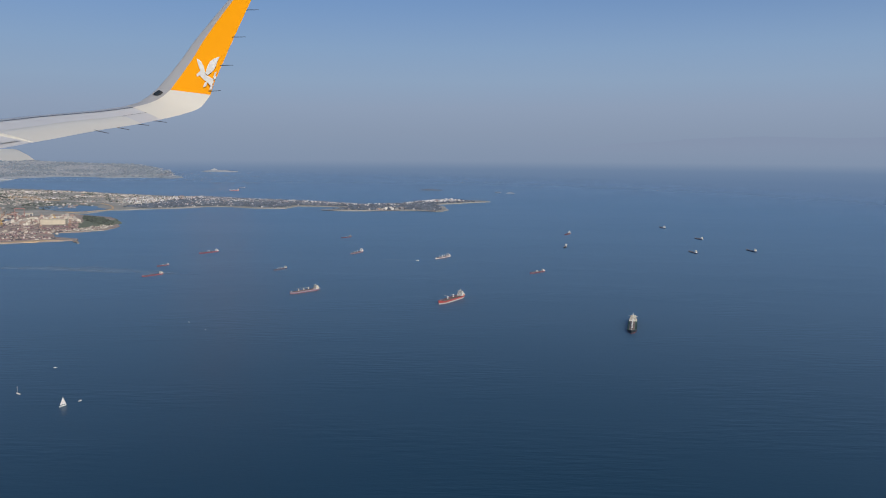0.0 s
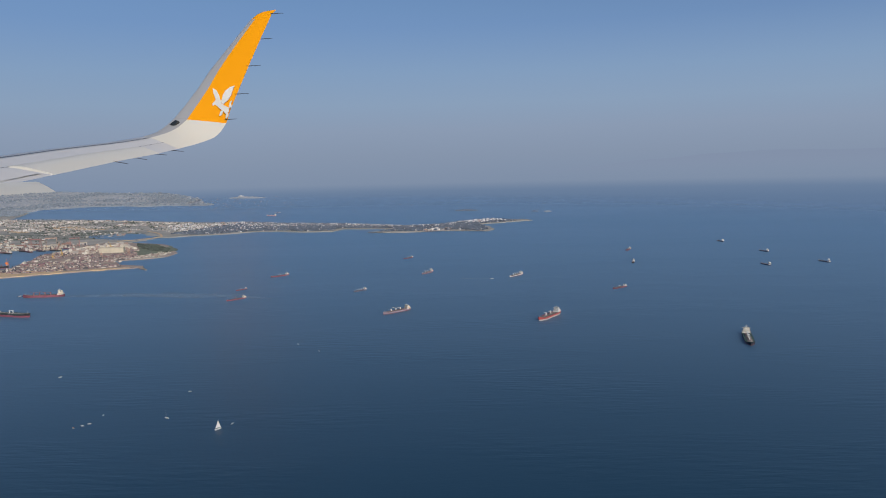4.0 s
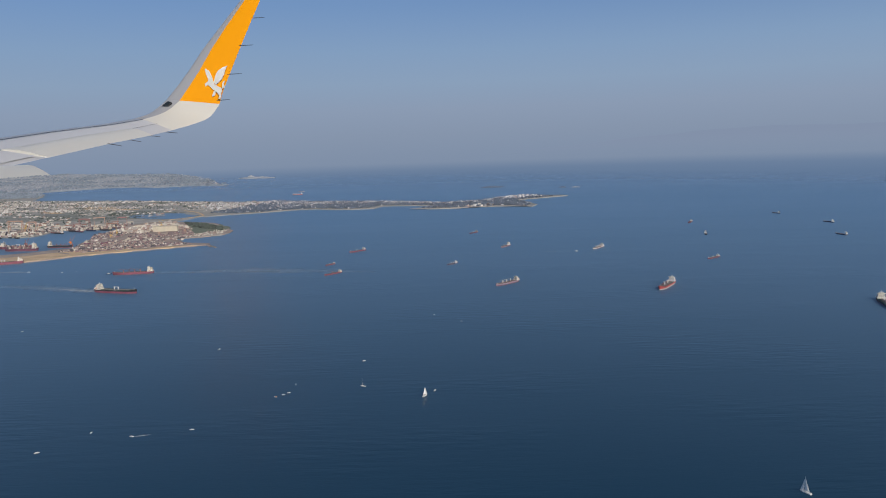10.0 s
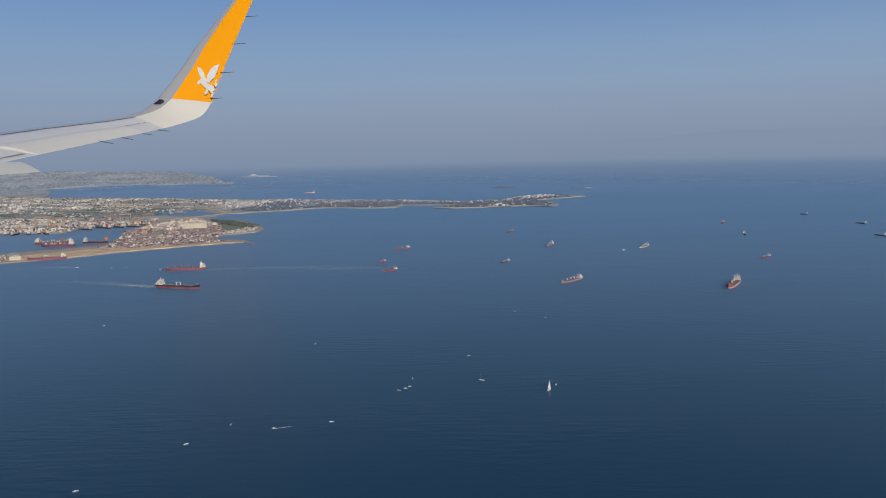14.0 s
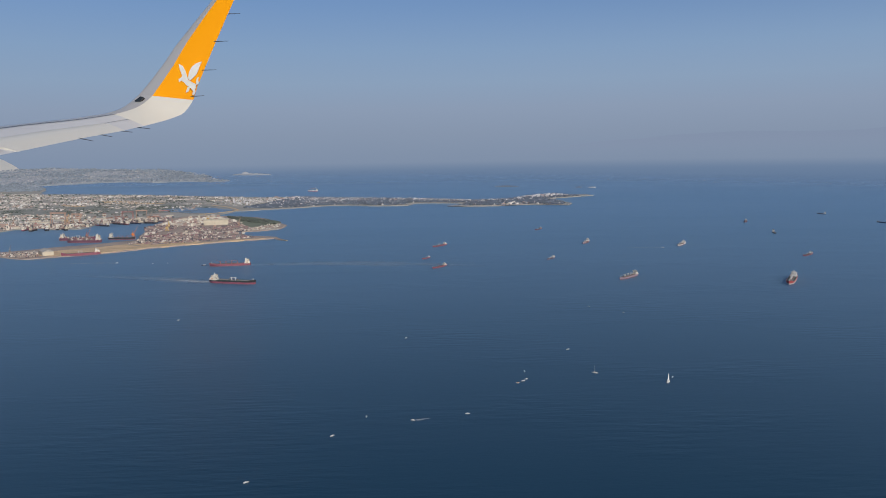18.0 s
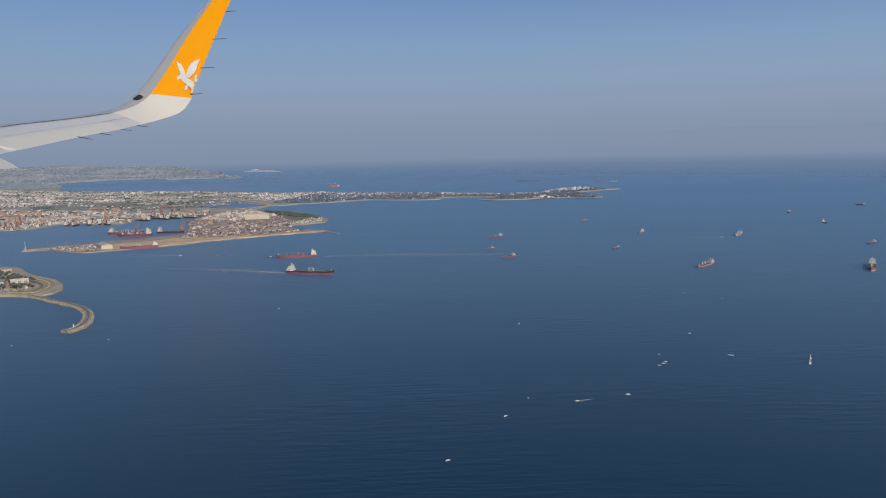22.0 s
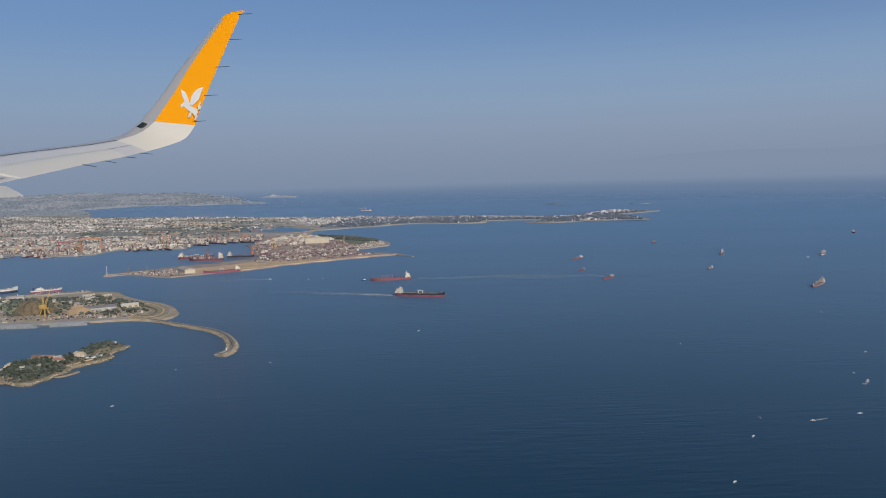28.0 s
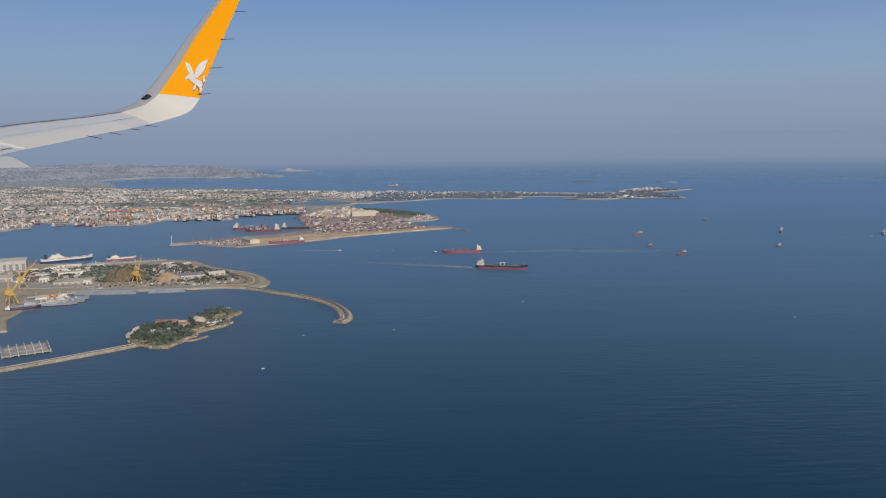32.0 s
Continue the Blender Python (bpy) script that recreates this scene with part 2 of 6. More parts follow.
SEA_DEEP, SEA_LIGHT, SEA_BAY_HAZE = (0.002, 0.027, 0.056), (0.004, 0.042, 0.082), (0.052, 0.080, 0.094)
M = dict(
    sea=sea_material(),
    rust_red=mat("red_hull_paint", (0.32, 0.11, 0.15), 0.55, var=0.35, scale=0.8, bump=0.1),
    dark_red=mat("dark_red_hull_paint", (0.20, 0.09, 0.13), 0.55, var=0.35, scale=0.8),
    bright_red=mat("fresh_red_hull_paint", (0.50, 0.10, 0.10), 0.5, var=0.2, scale=1.0),
    boot=mat("antifouling_paint", (0.28, 0.13, 0.155), 0.7, var=0.4, scale=1.2),
    black=mat("black_hull_paint", (0.05, 0.055, 0.065), 0.5, var=0.4, scale=1.0),
    blue=mat("blue_hull_paint", (0.035, 0.06, 0.13), 0.5, var=0.35, scale=1.0),
    grey=mat("grey_ship_paint", (0.32, 0.34, 0.36), 0.6, var=0.2, scale=1.0),
    palegrey=mat("pale_grey_hull_paint", (0.55, 0.53, 0.5), 0.6, var=0.25, scale=1.0),
    dusk_grey=mat("grey_pink_hull_paint", (0.36, 0.29, 0.34), 0.6, var=0.3, scale=1.0),
    white=mat("white_ship_paint", (0.78, 0.77, 0.73), 0.5, var=0.12, scale=1.5),
    cream=mat("cream_superstructure_paint", (0.80, 0.76, 0.66), 0.5, var=0.15, scale=1.5),
    deck_green=mat("green_deck_paint", (0.06, 0.12, 0.09), 0.75, var=0.4, scale=1.0),
    deck_brown=mat("red_brown_deck_paint", (0.25, 0.13, 0.11), 0.75, var=0.4, scale=1.0),
    hatch=mat("hatch_cover_paint", (0.20, 0.16, 0.15), 0.7, var=0.3, scale=1.5),
    crane_red=mat("red_crane_paint", (0.38, 0.20, 0.18), 0.6, var=0.25, scale=2.0),
    orange=mat("orange_paint", (0.75, 0.24, 0.05), 0.5, var=0.15, scale=2.0),
    yellow=mat("yellow_crane_paint", (0.64, 0.42, 0.12), 0.55, var=0.25, scale=2.0),
    gantry=mat("faded_orange_gantry_paint", (0.50, 0.33, 0.25), 0.65, var=0.3, scale=0.8),
    gantry_orange=mat("orange_gantry_paint", (0.56, 0.29, 0.16), 0.6, var=0.25, scale=0.8),
    gantry_red=mat("red_gantry_paint", (0.44, 0.16, 0.15), 0.6, var=0.25, scale=0.8),
    window=mat("dark_window_glass", (0.02, 0.025, 0.03), 0.15, var=0.1),
    steel=mat("worn_grey_steel", (0.30, 0.30, 0.29), 0.6, 0.3, var=0.3, scale=2.0),
    concrete=mat("weathered_concrete", (0.42, 0.39, 0.34), 0.9, var=0.3, scale=0.6, bump=0.2),
    asphalt=mat("road_asphalt", (0.17, 0.165, 0.155), 0.9, var=0.3, scale=1.0),
    rock=mat("armour_rock", (0.44, 0.38, 0.29), 0.9, var=0.35, scale=2.0, bump=0.4, random_tint=0.25),
    tan_rock=mat("tan_shore_rock", (0.45, 0.36, 0.26), 0.9, var=0.3, scale=2.0, bump=0.4, island=0.3),
    rock_stuff=mat("armour_rock_rows", (0.44, 0.38, 0.29), 0.9, var=0.35, scale=2.0, bump=0.4, island=0.3),
    sand=mat("pale_sand", (0.62, 0.46, 0.29), 0.95, var=0.3, scale=0.25, bump=0.2),
    yard=mat("yard_ground", (0.53, 0.43, 0.305), 0.9, var=0.3, scale=0.5, second=(0.29, 0.255, 0.175)),
    shipyard=mat("rusty_yard_ground", (0.46, 0.38, 0.31), 0.9, var=0.3, scale=0.3, second=(0.27, 0.22, 0.20)),
    field=mat("dry_field", (0.33, 0.33, 0.29), 0.95, var=0.35, scale=0.09, second=(0.185, 0.205, 0.19)),
    bare=mat("bare_orange_earth", (0.52, 0.37, 0.23), 0.95, scale=0.8, second=(0.30, 0.23, 0.15), bump=0.3),
    land=mat("built_up_land", (0.46, 0.43, 0.385), 0.95, scale=0.12, second=(0.25, 0.26, 0.235)),
    yard_paving=mat("trodden_pale_paving", (0.45, 0.40, 0.33), 0.9, var=0.3, scale=0.9, second=(0.33, 0.30, 0.25)),
    isle=mat("dry_island_grass", (0.35, 0.295, 0.20), 0.95, scale=0.6, second=(0.14, 0.14, 0.09), bump=0.3),
    dry_grass=mat("dry_tan_grass", (0.42, 0.36, 0.24), 0.95, scale=0.9, second=(0.25, 0.23, 0.15), bump=0.3),
    earth=mat("bare_brown_earth", (0.30, 0.215, 0.135), 0.95, scale=2.4, second=(0.07, 0.075, 0.05), bump=0.8),
    leaf=mat("pine_foliage", (0.090, 0.112, 0.070), 0.8, var=0.45, scale=3.0, random_tint=0.3),
    leaf_stuff=mat("far_foliage", (0.098, 0.118, 0.098), 0.85, var=0.4, scale=0.4, island=0.35),
    bark=mat("tree_bark", (0.12, 0.085, 0.06), 0.9, var=0.3, scale=6),
    roof_red=mat("clay_tile_roof", (0.36, 0.19, 0.14), 0.85, var=0.3, scale=2.0, random_tint=0.2),
    wall=mat("rendered_house_wall", (0.66, 0.62, 0.55), 0.85, var=0.15, scale=2.0, random_tint=0.25),
    roof_grey=mat("grey_shed_roof", (0.47, 0.445, 0.395), 0.7, var=0.25, scale=0.6),
    roof_dark=mat("dark_felt_roof", (0.27, 0.265, 0.26), 0.85, var=0.25, scale=0.8),
    shed_wall=mat("cream_shed_cladding", (0.62, 0.56, 0.44), 0.75, var=0.15, scale=0.8),
    pool=mat("blue_pool_water", (0.10, 0.42, 0.62), 0.1, var=0.1),
    old_wake=mat("fading_wake", (0.50, 0.62, 0.70), 0.6, var=0.4, scale=0.35),
    foam=mat("wake_foam", (0.72, 0.78, 0.81), 0.5, var=0.35, scale=0.8),
    sail=mat("white_sailcloth", (0.82, 0.80, 0.76), 0.8, var=0.08),
    wing_white=mat("white_wing_paint", (0.68, 0.66, 0.59), 0.35, var=0.06, scale=0.004),
    wing_skin=mat("pale_grey_wing_skin", (0.60, 0.60, 0.60), 0.4, var=0.06, scale=0.004),
    wing_grey=mat("grey_wing_panel", (0.40, 0.42, 0.46), 0.4, 0.2, var=0.10, scale=0.004),
    wing_edge=mat("bare_metal_leading_edge", (0.36, 0.37, 0.39), 0.5, 0.0, var=0.10, scale=0.004),
    wing_orange=mat("glossy_orange_paint", (1.0, 0.385, 0.003), 0.5, var=0.05, scale=0.004),
    wing_dark=mat("dark_wing_gap", (0.06, 0.065, 0.075), 0.6, var=0.2, scale=0.004),
    houses=tint_by_island("mixed_house_walls", [(0.0, (0.80, 0.75, 0.68)), (0.26, (0.60, 0.55, 0.49)), (0.48, (0.54, 0.40, 0.34)), (0.62, (0.92, 0.90, 0.86)), (0.80, (0.38, 0.38, 0.38))]),
    # leaf colour with the blue cast of haze mixed in
    cape_leaf=mat("haze_tinted_coastal_foliage", (0.125, 0.155, 0.20), 0.85, var=0.3, scale=0.4, island=0.35),
    # far shore: blue-grey haze is put into these base colours
    far_land=mat("haze_tinted_far_land", (0.385, 0.41, 0.45), 0.95, scale=0.05, second=(0.31, 0.355, 0.40)),
    far_pale=mat("haze_tinted_pale_cliff", (0.46, 0.475, 0.50), 0.95, scale=0.2, second=(0.37, 0.40, 0.45)),
    far_leaf=mat("haze_tinted_far_foliage", (0.24, 0.285, 0.33), 0.9, var=0.12, scale=0.2, island=0.2),
    far_houses=tint_by_island("haze_tinted_far_house_walls", [(0.0, (0.45, 0.47, 0.505)), (0.4, (0.38, 0.41, 0.46)), (0.65, (0.50, 0.50, 0.505)), (0.88, (0.66, 0.64, 0.63)), (0.95, (0.36, 0.39, 0.44))]),
    # pale walls of the peninsula, cooled by haze painted into the colours
    cape_houses=tint_by_island("haze_tinted_pale_coastal_walls", [(0.0, (0.66, 0.66, 0.68)), (0.34, (0.42, 0.44, 0.47)), (0.58, (0.86, 0.86, 0.86)), (0.84, (0.46, 0.38, 0.37))]),
    beach=mat("grey_pink_shingle", (0.50, 0.46, 0.42), 0.95, var=0.25, scale=0.3),
    rusty=tint_by_island("rusty_steel_stock", [(0.0, (0.34, 0.21, 0.22)), (0.26, (0.24, 0.185, 0.20)), (0.46, (0.45, 0.36, 0.32)), (0.68, (0.11, 0.11, 0.13)), (0.92, (0.74, 0.68, 0.60))]),
    yard_walls=tint_by_island("cream_yard_building_walls", [(0.0, (0.66, 0.60, 0.50)), (0.34, (0.50, 0.46, 0.42)), (0.56, (0.84, 0.80, 0.71)), (0.82, (0.44, 0.33, 0.29))]),
    scrub=mat("flat_olive_scrub", (0.22, 0.24, 0.17), 0.95, scale=0.3, second=(0.13, 0.16, 0.12)),
    clutter=tint_by_island("yard_blocks_paint", [(0.0, (0.36, 0.24, 0.23)), (0.18, (0.82, 0.78, 0.71)), (0.38, (0.34, 0.30, 0.29)), (0.56, (0.52, 0.44, 0.37)), (0.76, (0.11, 0.11, 0.13))]),
)
M["old_wake"].node_tree.nodes["Principled BSDF"].inputs["Alpha"].default_value = 0.17
M["foam"].node_tree.nodes["Principled BSDF"].inputs["Alpha"].default_value = 0.55
M["wing_orange"].node_tree.nodes["Principled BSDF"].inputs["Specular IOR Level"].default_value = 0.12


# ---------------------------------------------------------------- mesh helpers
def bm_box(bm, cx, cy, cz, sx, sy, sz, turn=0.0, top=1.0, bevel=0.0):
    """Box centred at cx, cy, standing on cz; top: how far it narrows upwards."""
    ca, sa = math.cos(radians(turn)), math.sin(radians(turn))
    rings = []
    e = min(bevel, sx * 0.3, sy * 0.3, sz * 0.4)
    levels = [(0.0, 1.0, 0.0), (sz - e, 1.0, 0.0), (sz, top, e)] if e else [(0.0, 1.0, 0.0), (sz, top, 0.0)]
    for z, k, inset in levels:
        ring = []
        for ux, uy in ((-1, -1), (1, -1), (1, 1), (-1, 1)):
            x, y = ux * (sx / 2 * k - inset), uy * (sy / 2 * k - inset)
            ring.append(bm.verts.new((cx + x * ca - y * sa, cy + x * sa + y * ca, cz + z)))
        rings.append(ring)
    for a, b in zip(rings, rings[1:]):
        for i in range(4):
            bm.faces.new((a[i], a[(i + 1) % 4], b[(i + 1) % 4], b[i]))
    bm.faces.new(rings[-1])
    bm.faces.new(rings[0][::-1])


def bm_tube(bm, p, q, r, r2=None, n=6):
    """Round bar from p to q."""
    p, q = Vector(p), Vector(q)
    r2 = r if r2 is None else r2
    d = (q - p).normalized()
    u = d.orthogonal().normalized()
    v = d.cross(u)
    rings = []
    for c, rr in ((p, r), (q, r2)):
        rings.append([bm.verts.new(c + (u * math.cos(a) + v * math.sin(a)) * rr) for a in (2 * math.pi * i / n for i in range(n))])
    for i in range(n):
        bm.faces.new((rings[0][i], rings[0][(i + 1) % n], rings[1][(i + 1) % n], rings[1][i]))
    bm.faces.new(rings[1])
    bm.faces.new(rings[0][::-1])


def bm_gable(bm, cx, cy, z, sx, sy, h, turn=0.0, over=0.0):
    """Pitched roof with its ridge along x."""
    ca, sa = math.cos(radians(turn)), math.sin(radians(turn))
    sx, sy = sx + over, sy + over
    pts = [(-sx / 2, -sy / 2, 0), (sx / 2, -sy / 2, 0), (sx / 2, sy / 2, 0), (-sx / 2, sy / 2, 0), (-sx / 2, 0, h), (sx / 2, 0, h)]
    v = [bm.verts.new((cx + x * ca - y * sa, cy + x * sa + y * ca, z + k)) for x, y, k in pts]
    for f in ((0, 1, 5, 4), (2, 3, 4, 5), (1, 2, 5), (3, 0, 4), (3, 2, 1, 0)):
        bm.faces.new([v[i] for i in f])


def bm_clump(bm, c, r, rnd, squash=0.8):
    """Uneven leafy clump."""
    g = bmesh.ops.create_icosphere(bm, subdivisions=1, radius=r)
    for v in g["verts"]:
        k = 0.7 + 0.5 * rnd.random()
        v.co = Vector((v.co.x * k, v.co.y * k, v.co.z * k * squash)) + Vector(c)


def part(name, bm, material, parent=None, label="", smooth=False):
    me = bpy.data.meshes.new(name)
    bmesh.ops.recalc_face_normals(bm, faces=bm.faces[:])
    bm.to_mesh(me)
    bm.free()
    if smooth:
        me.shade_smooth()
        me.set_sharp_from_angle(angle=radians(32))
    me.materials.append(material)
    ob = new(name, me)
    if parent is not None:
        ob.parent = parent
    if label:
        tagged(ob, label)
    return ob


def thing(name, label, category, m, group="", kind=""):
    ob = new(name)
    ob.empty_display_size = 0.2
    ob.matrix_world = m
    return tagged(ob, label, category, group, kind)


def boxes(name, rows, material, parent, label=""):
    """One part made of a few joined boxes: rows of bm_box arguments."""
    bm = bmesh.new()
    for r in rows:
        bm_box(bm, *r)
    return part(name, bm, material, parent, label)


def inside(pt, poly):
    x, y = pt
    odd = False
    for (x0, y0), (x1, y1) in zip(poly, poly[1:] + poly[:1]):
        if (y0 > y) != (y1 > y) and x < (x1 - x0) * (y - y0) / (y1 - y0) + x0:
            odd = not odd
    return odd


def roughened(poly, step, amount, rnd):
    out = []
    for (x0, y0), (x1, y1) in zip(poly, poly[1:] + poly[:1]):
        d = math.hypot(x1 - x0, y1 - y0)
        n = max(1, int(d / step))
        for i in range(n):
            k = i / n
            j = 0.0 if i == 0 else amount * (rnd.random() - 0.5)
            out.append((x0 + (x1 - x0) * k - (y1 - y0) / d * j, y0 + (y1 - y0) * k + (x1 - x0) / d * j))
    return out


def land(name, outline, height, material, label, rim=0.25, step=3.0, amount=0.8, seed=1):
    """Low ground with a sloping uneven shore."""
    rnd = random.Random(seed)
    ring = roughened(outline, step, amount, rnd)
    bm = bmesh.new()
    cx, cy = sum(p[0] for p in ring) / len(ring), sum(p[1] for p in ring) / len(ring)
    n = len(ring)
    area = sum(ring[i][0] * ring[(i + 1) % n][1] - ring[(i + 1) % n][0] * ring[i][1] for i in range(n))
    s = 1 if area > 0 else -1
    low, high = [], []
    for i, (x, y) in enumerate(ring):
        (xa, ya), (xb, yb) = ring[i - 1], ring[(i + 1) % n]
        tx, ty = xb - xa, yb - ya
        d = math.hypot(tx, ty) or 1.0
        low.append(bm.verts.new((x + s * ty / d * rim, y - s * tx / d * rim, -0.15)))
        high.append(bm.verts.new((x, y, height * (0.8 + 0.4 * rnd.random()))))
    for i in range(n):
        bm.faces.new((low[i], low[(i + 1) % n], high[(i + 1) % n], high[i]))
    edges = [bm.edges.get((high[i], high[(i + 1) % n])) for i in range(n)]
    bmesh.ops.triangle_fill(bm, use_beauty=True, use_dissolve=False, edges=edges)
    ob = part(name, bm, material)
    return tagged(ob, label, "land", kind="structure")


# ---------------------------------------------------------------- the large structure
def disc(name, cx, cy, radius, material, label):
    bm = bmesh.new()
    rings = [20, 60, 120, 200, 300, 420, 520, radius]
    n = 96
    c = bm.verts.new((cx, cy, 0))
    last = None
    for r in rings:
        ring = [bm.verts.new((cx + r * math.cos(2 * math.pi * i / n), cy + r * math.sin(2 * math.pi * i / n), 0)) for i in range(n)]
        for i in range(n):
            bm.faces.new((c, ring[i], ring[(i + 1) % n]) if last is None else (last[i], ring[i], ring[(i + 1) % n], last[(i + 1) % n]))
        last = ring
    return tagged(part(name, bm, material), label, "sea", kind="structure")


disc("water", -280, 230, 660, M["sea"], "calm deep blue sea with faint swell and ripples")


def distance_backdrop():
    """Haze and lower sky beyond the visible sea, painted on a far glowing ring, clear at its top."""
    m = bpy.data.materials.new("glowing_haze_backdrop")
    m.use_nodes = True
    t = m.node_tree
    t.nodes.remove(t.nodes["Principled BSDF"])
    out = t.nodes["Material Output"]
    co = t.nodes.new("ShaderNodeTexCoord")
    sep = t.nodes.new("ShaderNodeSeparateXYZ")
    t.links.new(co.outputs["Object"], sep.inputs["Vector"])
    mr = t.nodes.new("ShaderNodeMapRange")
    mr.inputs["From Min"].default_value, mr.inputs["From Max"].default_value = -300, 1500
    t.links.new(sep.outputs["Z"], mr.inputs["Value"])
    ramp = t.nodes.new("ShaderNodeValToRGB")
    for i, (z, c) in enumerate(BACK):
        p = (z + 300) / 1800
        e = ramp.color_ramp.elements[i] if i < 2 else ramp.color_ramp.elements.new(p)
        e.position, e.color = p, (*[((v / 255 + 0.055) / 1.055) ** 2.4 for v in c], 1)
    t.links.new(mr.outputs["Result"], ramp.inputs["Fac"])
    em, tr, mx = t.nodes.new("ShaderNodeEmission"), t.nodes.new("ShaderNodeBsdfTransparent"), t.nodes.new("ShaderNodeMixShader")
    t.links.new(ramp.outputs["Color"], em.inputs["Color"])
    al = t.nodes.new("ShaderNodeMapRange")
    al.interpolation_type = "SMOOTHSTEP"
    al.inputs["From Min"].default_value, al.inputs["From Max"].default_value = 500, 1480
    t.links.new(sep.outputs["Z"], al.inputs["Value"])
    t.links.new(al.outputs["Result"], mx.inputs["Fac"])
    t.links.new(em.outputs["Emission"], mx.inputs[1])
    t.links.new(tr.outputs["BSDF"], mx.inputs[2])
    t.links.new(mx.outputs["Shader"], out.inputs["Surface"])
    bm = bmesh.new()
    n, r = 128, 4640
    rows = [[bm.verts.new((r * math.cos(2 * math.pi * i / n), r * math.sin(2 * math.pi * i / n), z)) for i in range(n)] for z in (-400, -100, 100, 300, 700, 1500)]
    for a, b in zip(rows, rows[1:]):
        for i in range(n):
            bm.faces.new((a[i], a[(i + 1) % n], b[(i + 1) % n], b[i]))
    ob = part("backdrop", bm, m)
    return tagged(ob, "glowing backdrop painted as pale blue-grey haze along the horizon", "haze", kind="structure")


# height above the sea, haze or sky colour that the ring glows with there
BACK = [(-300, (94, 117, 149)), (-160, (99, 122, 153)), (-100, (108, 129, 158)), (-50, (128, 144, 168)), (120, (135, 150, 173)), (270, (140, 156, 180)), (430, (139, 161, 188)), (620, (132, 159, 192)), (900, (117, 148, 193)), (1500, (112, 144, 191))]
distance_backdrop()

YARD = [(-135, 84), (-108.2, 88.3), (-112.2, 95.0), (-112.7, 98.3), (-113.5, 102.5), (-117.4, 109.7), (-111.9, 113.1), (-94.7, 114.8), (-89.3, 115.7), (-86.0, 114.6), (-84.2, 114.9), (-83.1, 117.0), (-83.3, 120.2), (-85.6, 125.0), (-89.4, 130.4), (-94.3, 133.9), (-100.0, 139.6), (-103.4, 144.8), (-108.8, 146.1), (-114.0, 142.4), (-123.6, 142.0), (-133.1, 143.6), (-144.2, 149.8), (-175.0, 153.0), (-185, 110)]
BREAK = [(-86.5, 115.4), (-83.5, 113.3), (-79.3, 110.0), (-74.4, 106.3), (-71.2, 102.7), (-69.0, 98.6), (-67.7, 94.6), (-67.5, 91.8), (-68.1, 90.3)]
ISLE = [(-91.2, 83.3), (-92.5, 87.0), (-92.2, 88.7), (-89.3, 90.5), (-86.7, 92.1), (-87.3, 95.3), (-86.8, 97.3), (-84.5, 98.5), (-82.2, 96.9), (-82.7, 94.6), (-82.9, 92.8), (-81.8, 90.9), (-82.3, 89.1), (-84.6, 86.5), (-84.2, 84.4), (-85.3, 80.7), (-85.5, 79.6), (-87.5, 79.9), (-89.5, 81.0)]
CAUSEWAY = [(-89.6, 80.5), (-95.2, 75.4), (-100.2, 71.2), (-106, 67.0), (-124.5, 54.6)]
SPIT = [(-117.7, 170.7), (-112.1, 172.8), (-100.7, 165.8), (-96.8, 168.2), (-86.9, 174.0), (-78.7, 182.8), (-66.6, 190.9), (-51.9, 199.5), (-48.8, 194.9), (-51.9, 202.3), (-60.9, 206.5), (-68.0, 217.0), (-60.7, 219.1), (-55.6, 225.2), (-56.1, 236.4), (-62.2, 249.8), (-72.6, 265.4), (-83.3, 272.3), (-92.1, 276.6), (-100.3, 275.6), (-103.0, 261.5), (-99.4, 236.0), (-93.5, 214.5), (-89.5, 199.5), (-98.8, 190.6), (-105.0, 186.8), (-112.6, 179.5), (-118.6, 173.8)]
MAIN = [(-300, 185), (-217.0, 198.5), (-178.3, 209.0), (-174.8, 217.2), (-182.4, 234.7), (-162.8, 226.5), (-153.2, 220.2), (-143.9, 222.0), (-142.0, 235.5), (-135.8, 238.1), (-129.0, 233.4), (-120.3, 233.8), (-123.2, 251.9), (-107.9, 251.4), (-102.9, 263.7), (-101.0, 277.5), (-91.0, 278.4), (-88.5, 296), (-77, 303), (-64, 310), (-55.5, 318), (-46, 319), (-32, 311.5), (-20.5, 312), (-18.3, 325), (-9.5, 324), (6, 318), (-4, 305), (3, 302.5), (17, 303), (31, 307), (45, 301), (48, 311), (46.5, 325), (43, 342), (51, 347), (60, 355), (67, 360), (65, 367), (54, 372), (35, 361), (25, 345), (9, 338), (-9, 350), (-24, 358), (-50, 368), (-79, 383), (-104, 388), (-136, 403), (-172, 423), (-211, 440), (-250, 450), (-263, 482), (-292, 538), (-317, 560), (-420, 590), (-520, 560), (-520, 300)]
FAR_SHORE = [(-560, 600), (-420, 596), (-350, 577), (-318, 564), (-304, 600), (-291, 630), (-266, 631), (-240, 607), (-222, 622), (-200, 615), (-186, 606), (-183, 625), (-205, 660), (-240, 740), (-309, 830), (-460, 880), (-640, 740)]
land("ground", MAIN, 0.25, M["land"], "low built-up mainland shore and long peninsula", step=6, amount=3, seed=2)
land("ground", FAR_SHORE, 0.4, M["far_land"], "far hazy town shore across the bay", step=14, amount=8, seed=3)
land("ground", SPIT, 0.22, M["shipyard"], "sandy spit with a busy shipyard", step=4, amount=1.2, seed=4)
land("ground", YARD, 0.25, M["yard"], "naval yard headland of earth and concrete", step=4, amount=0.7, seed=5)
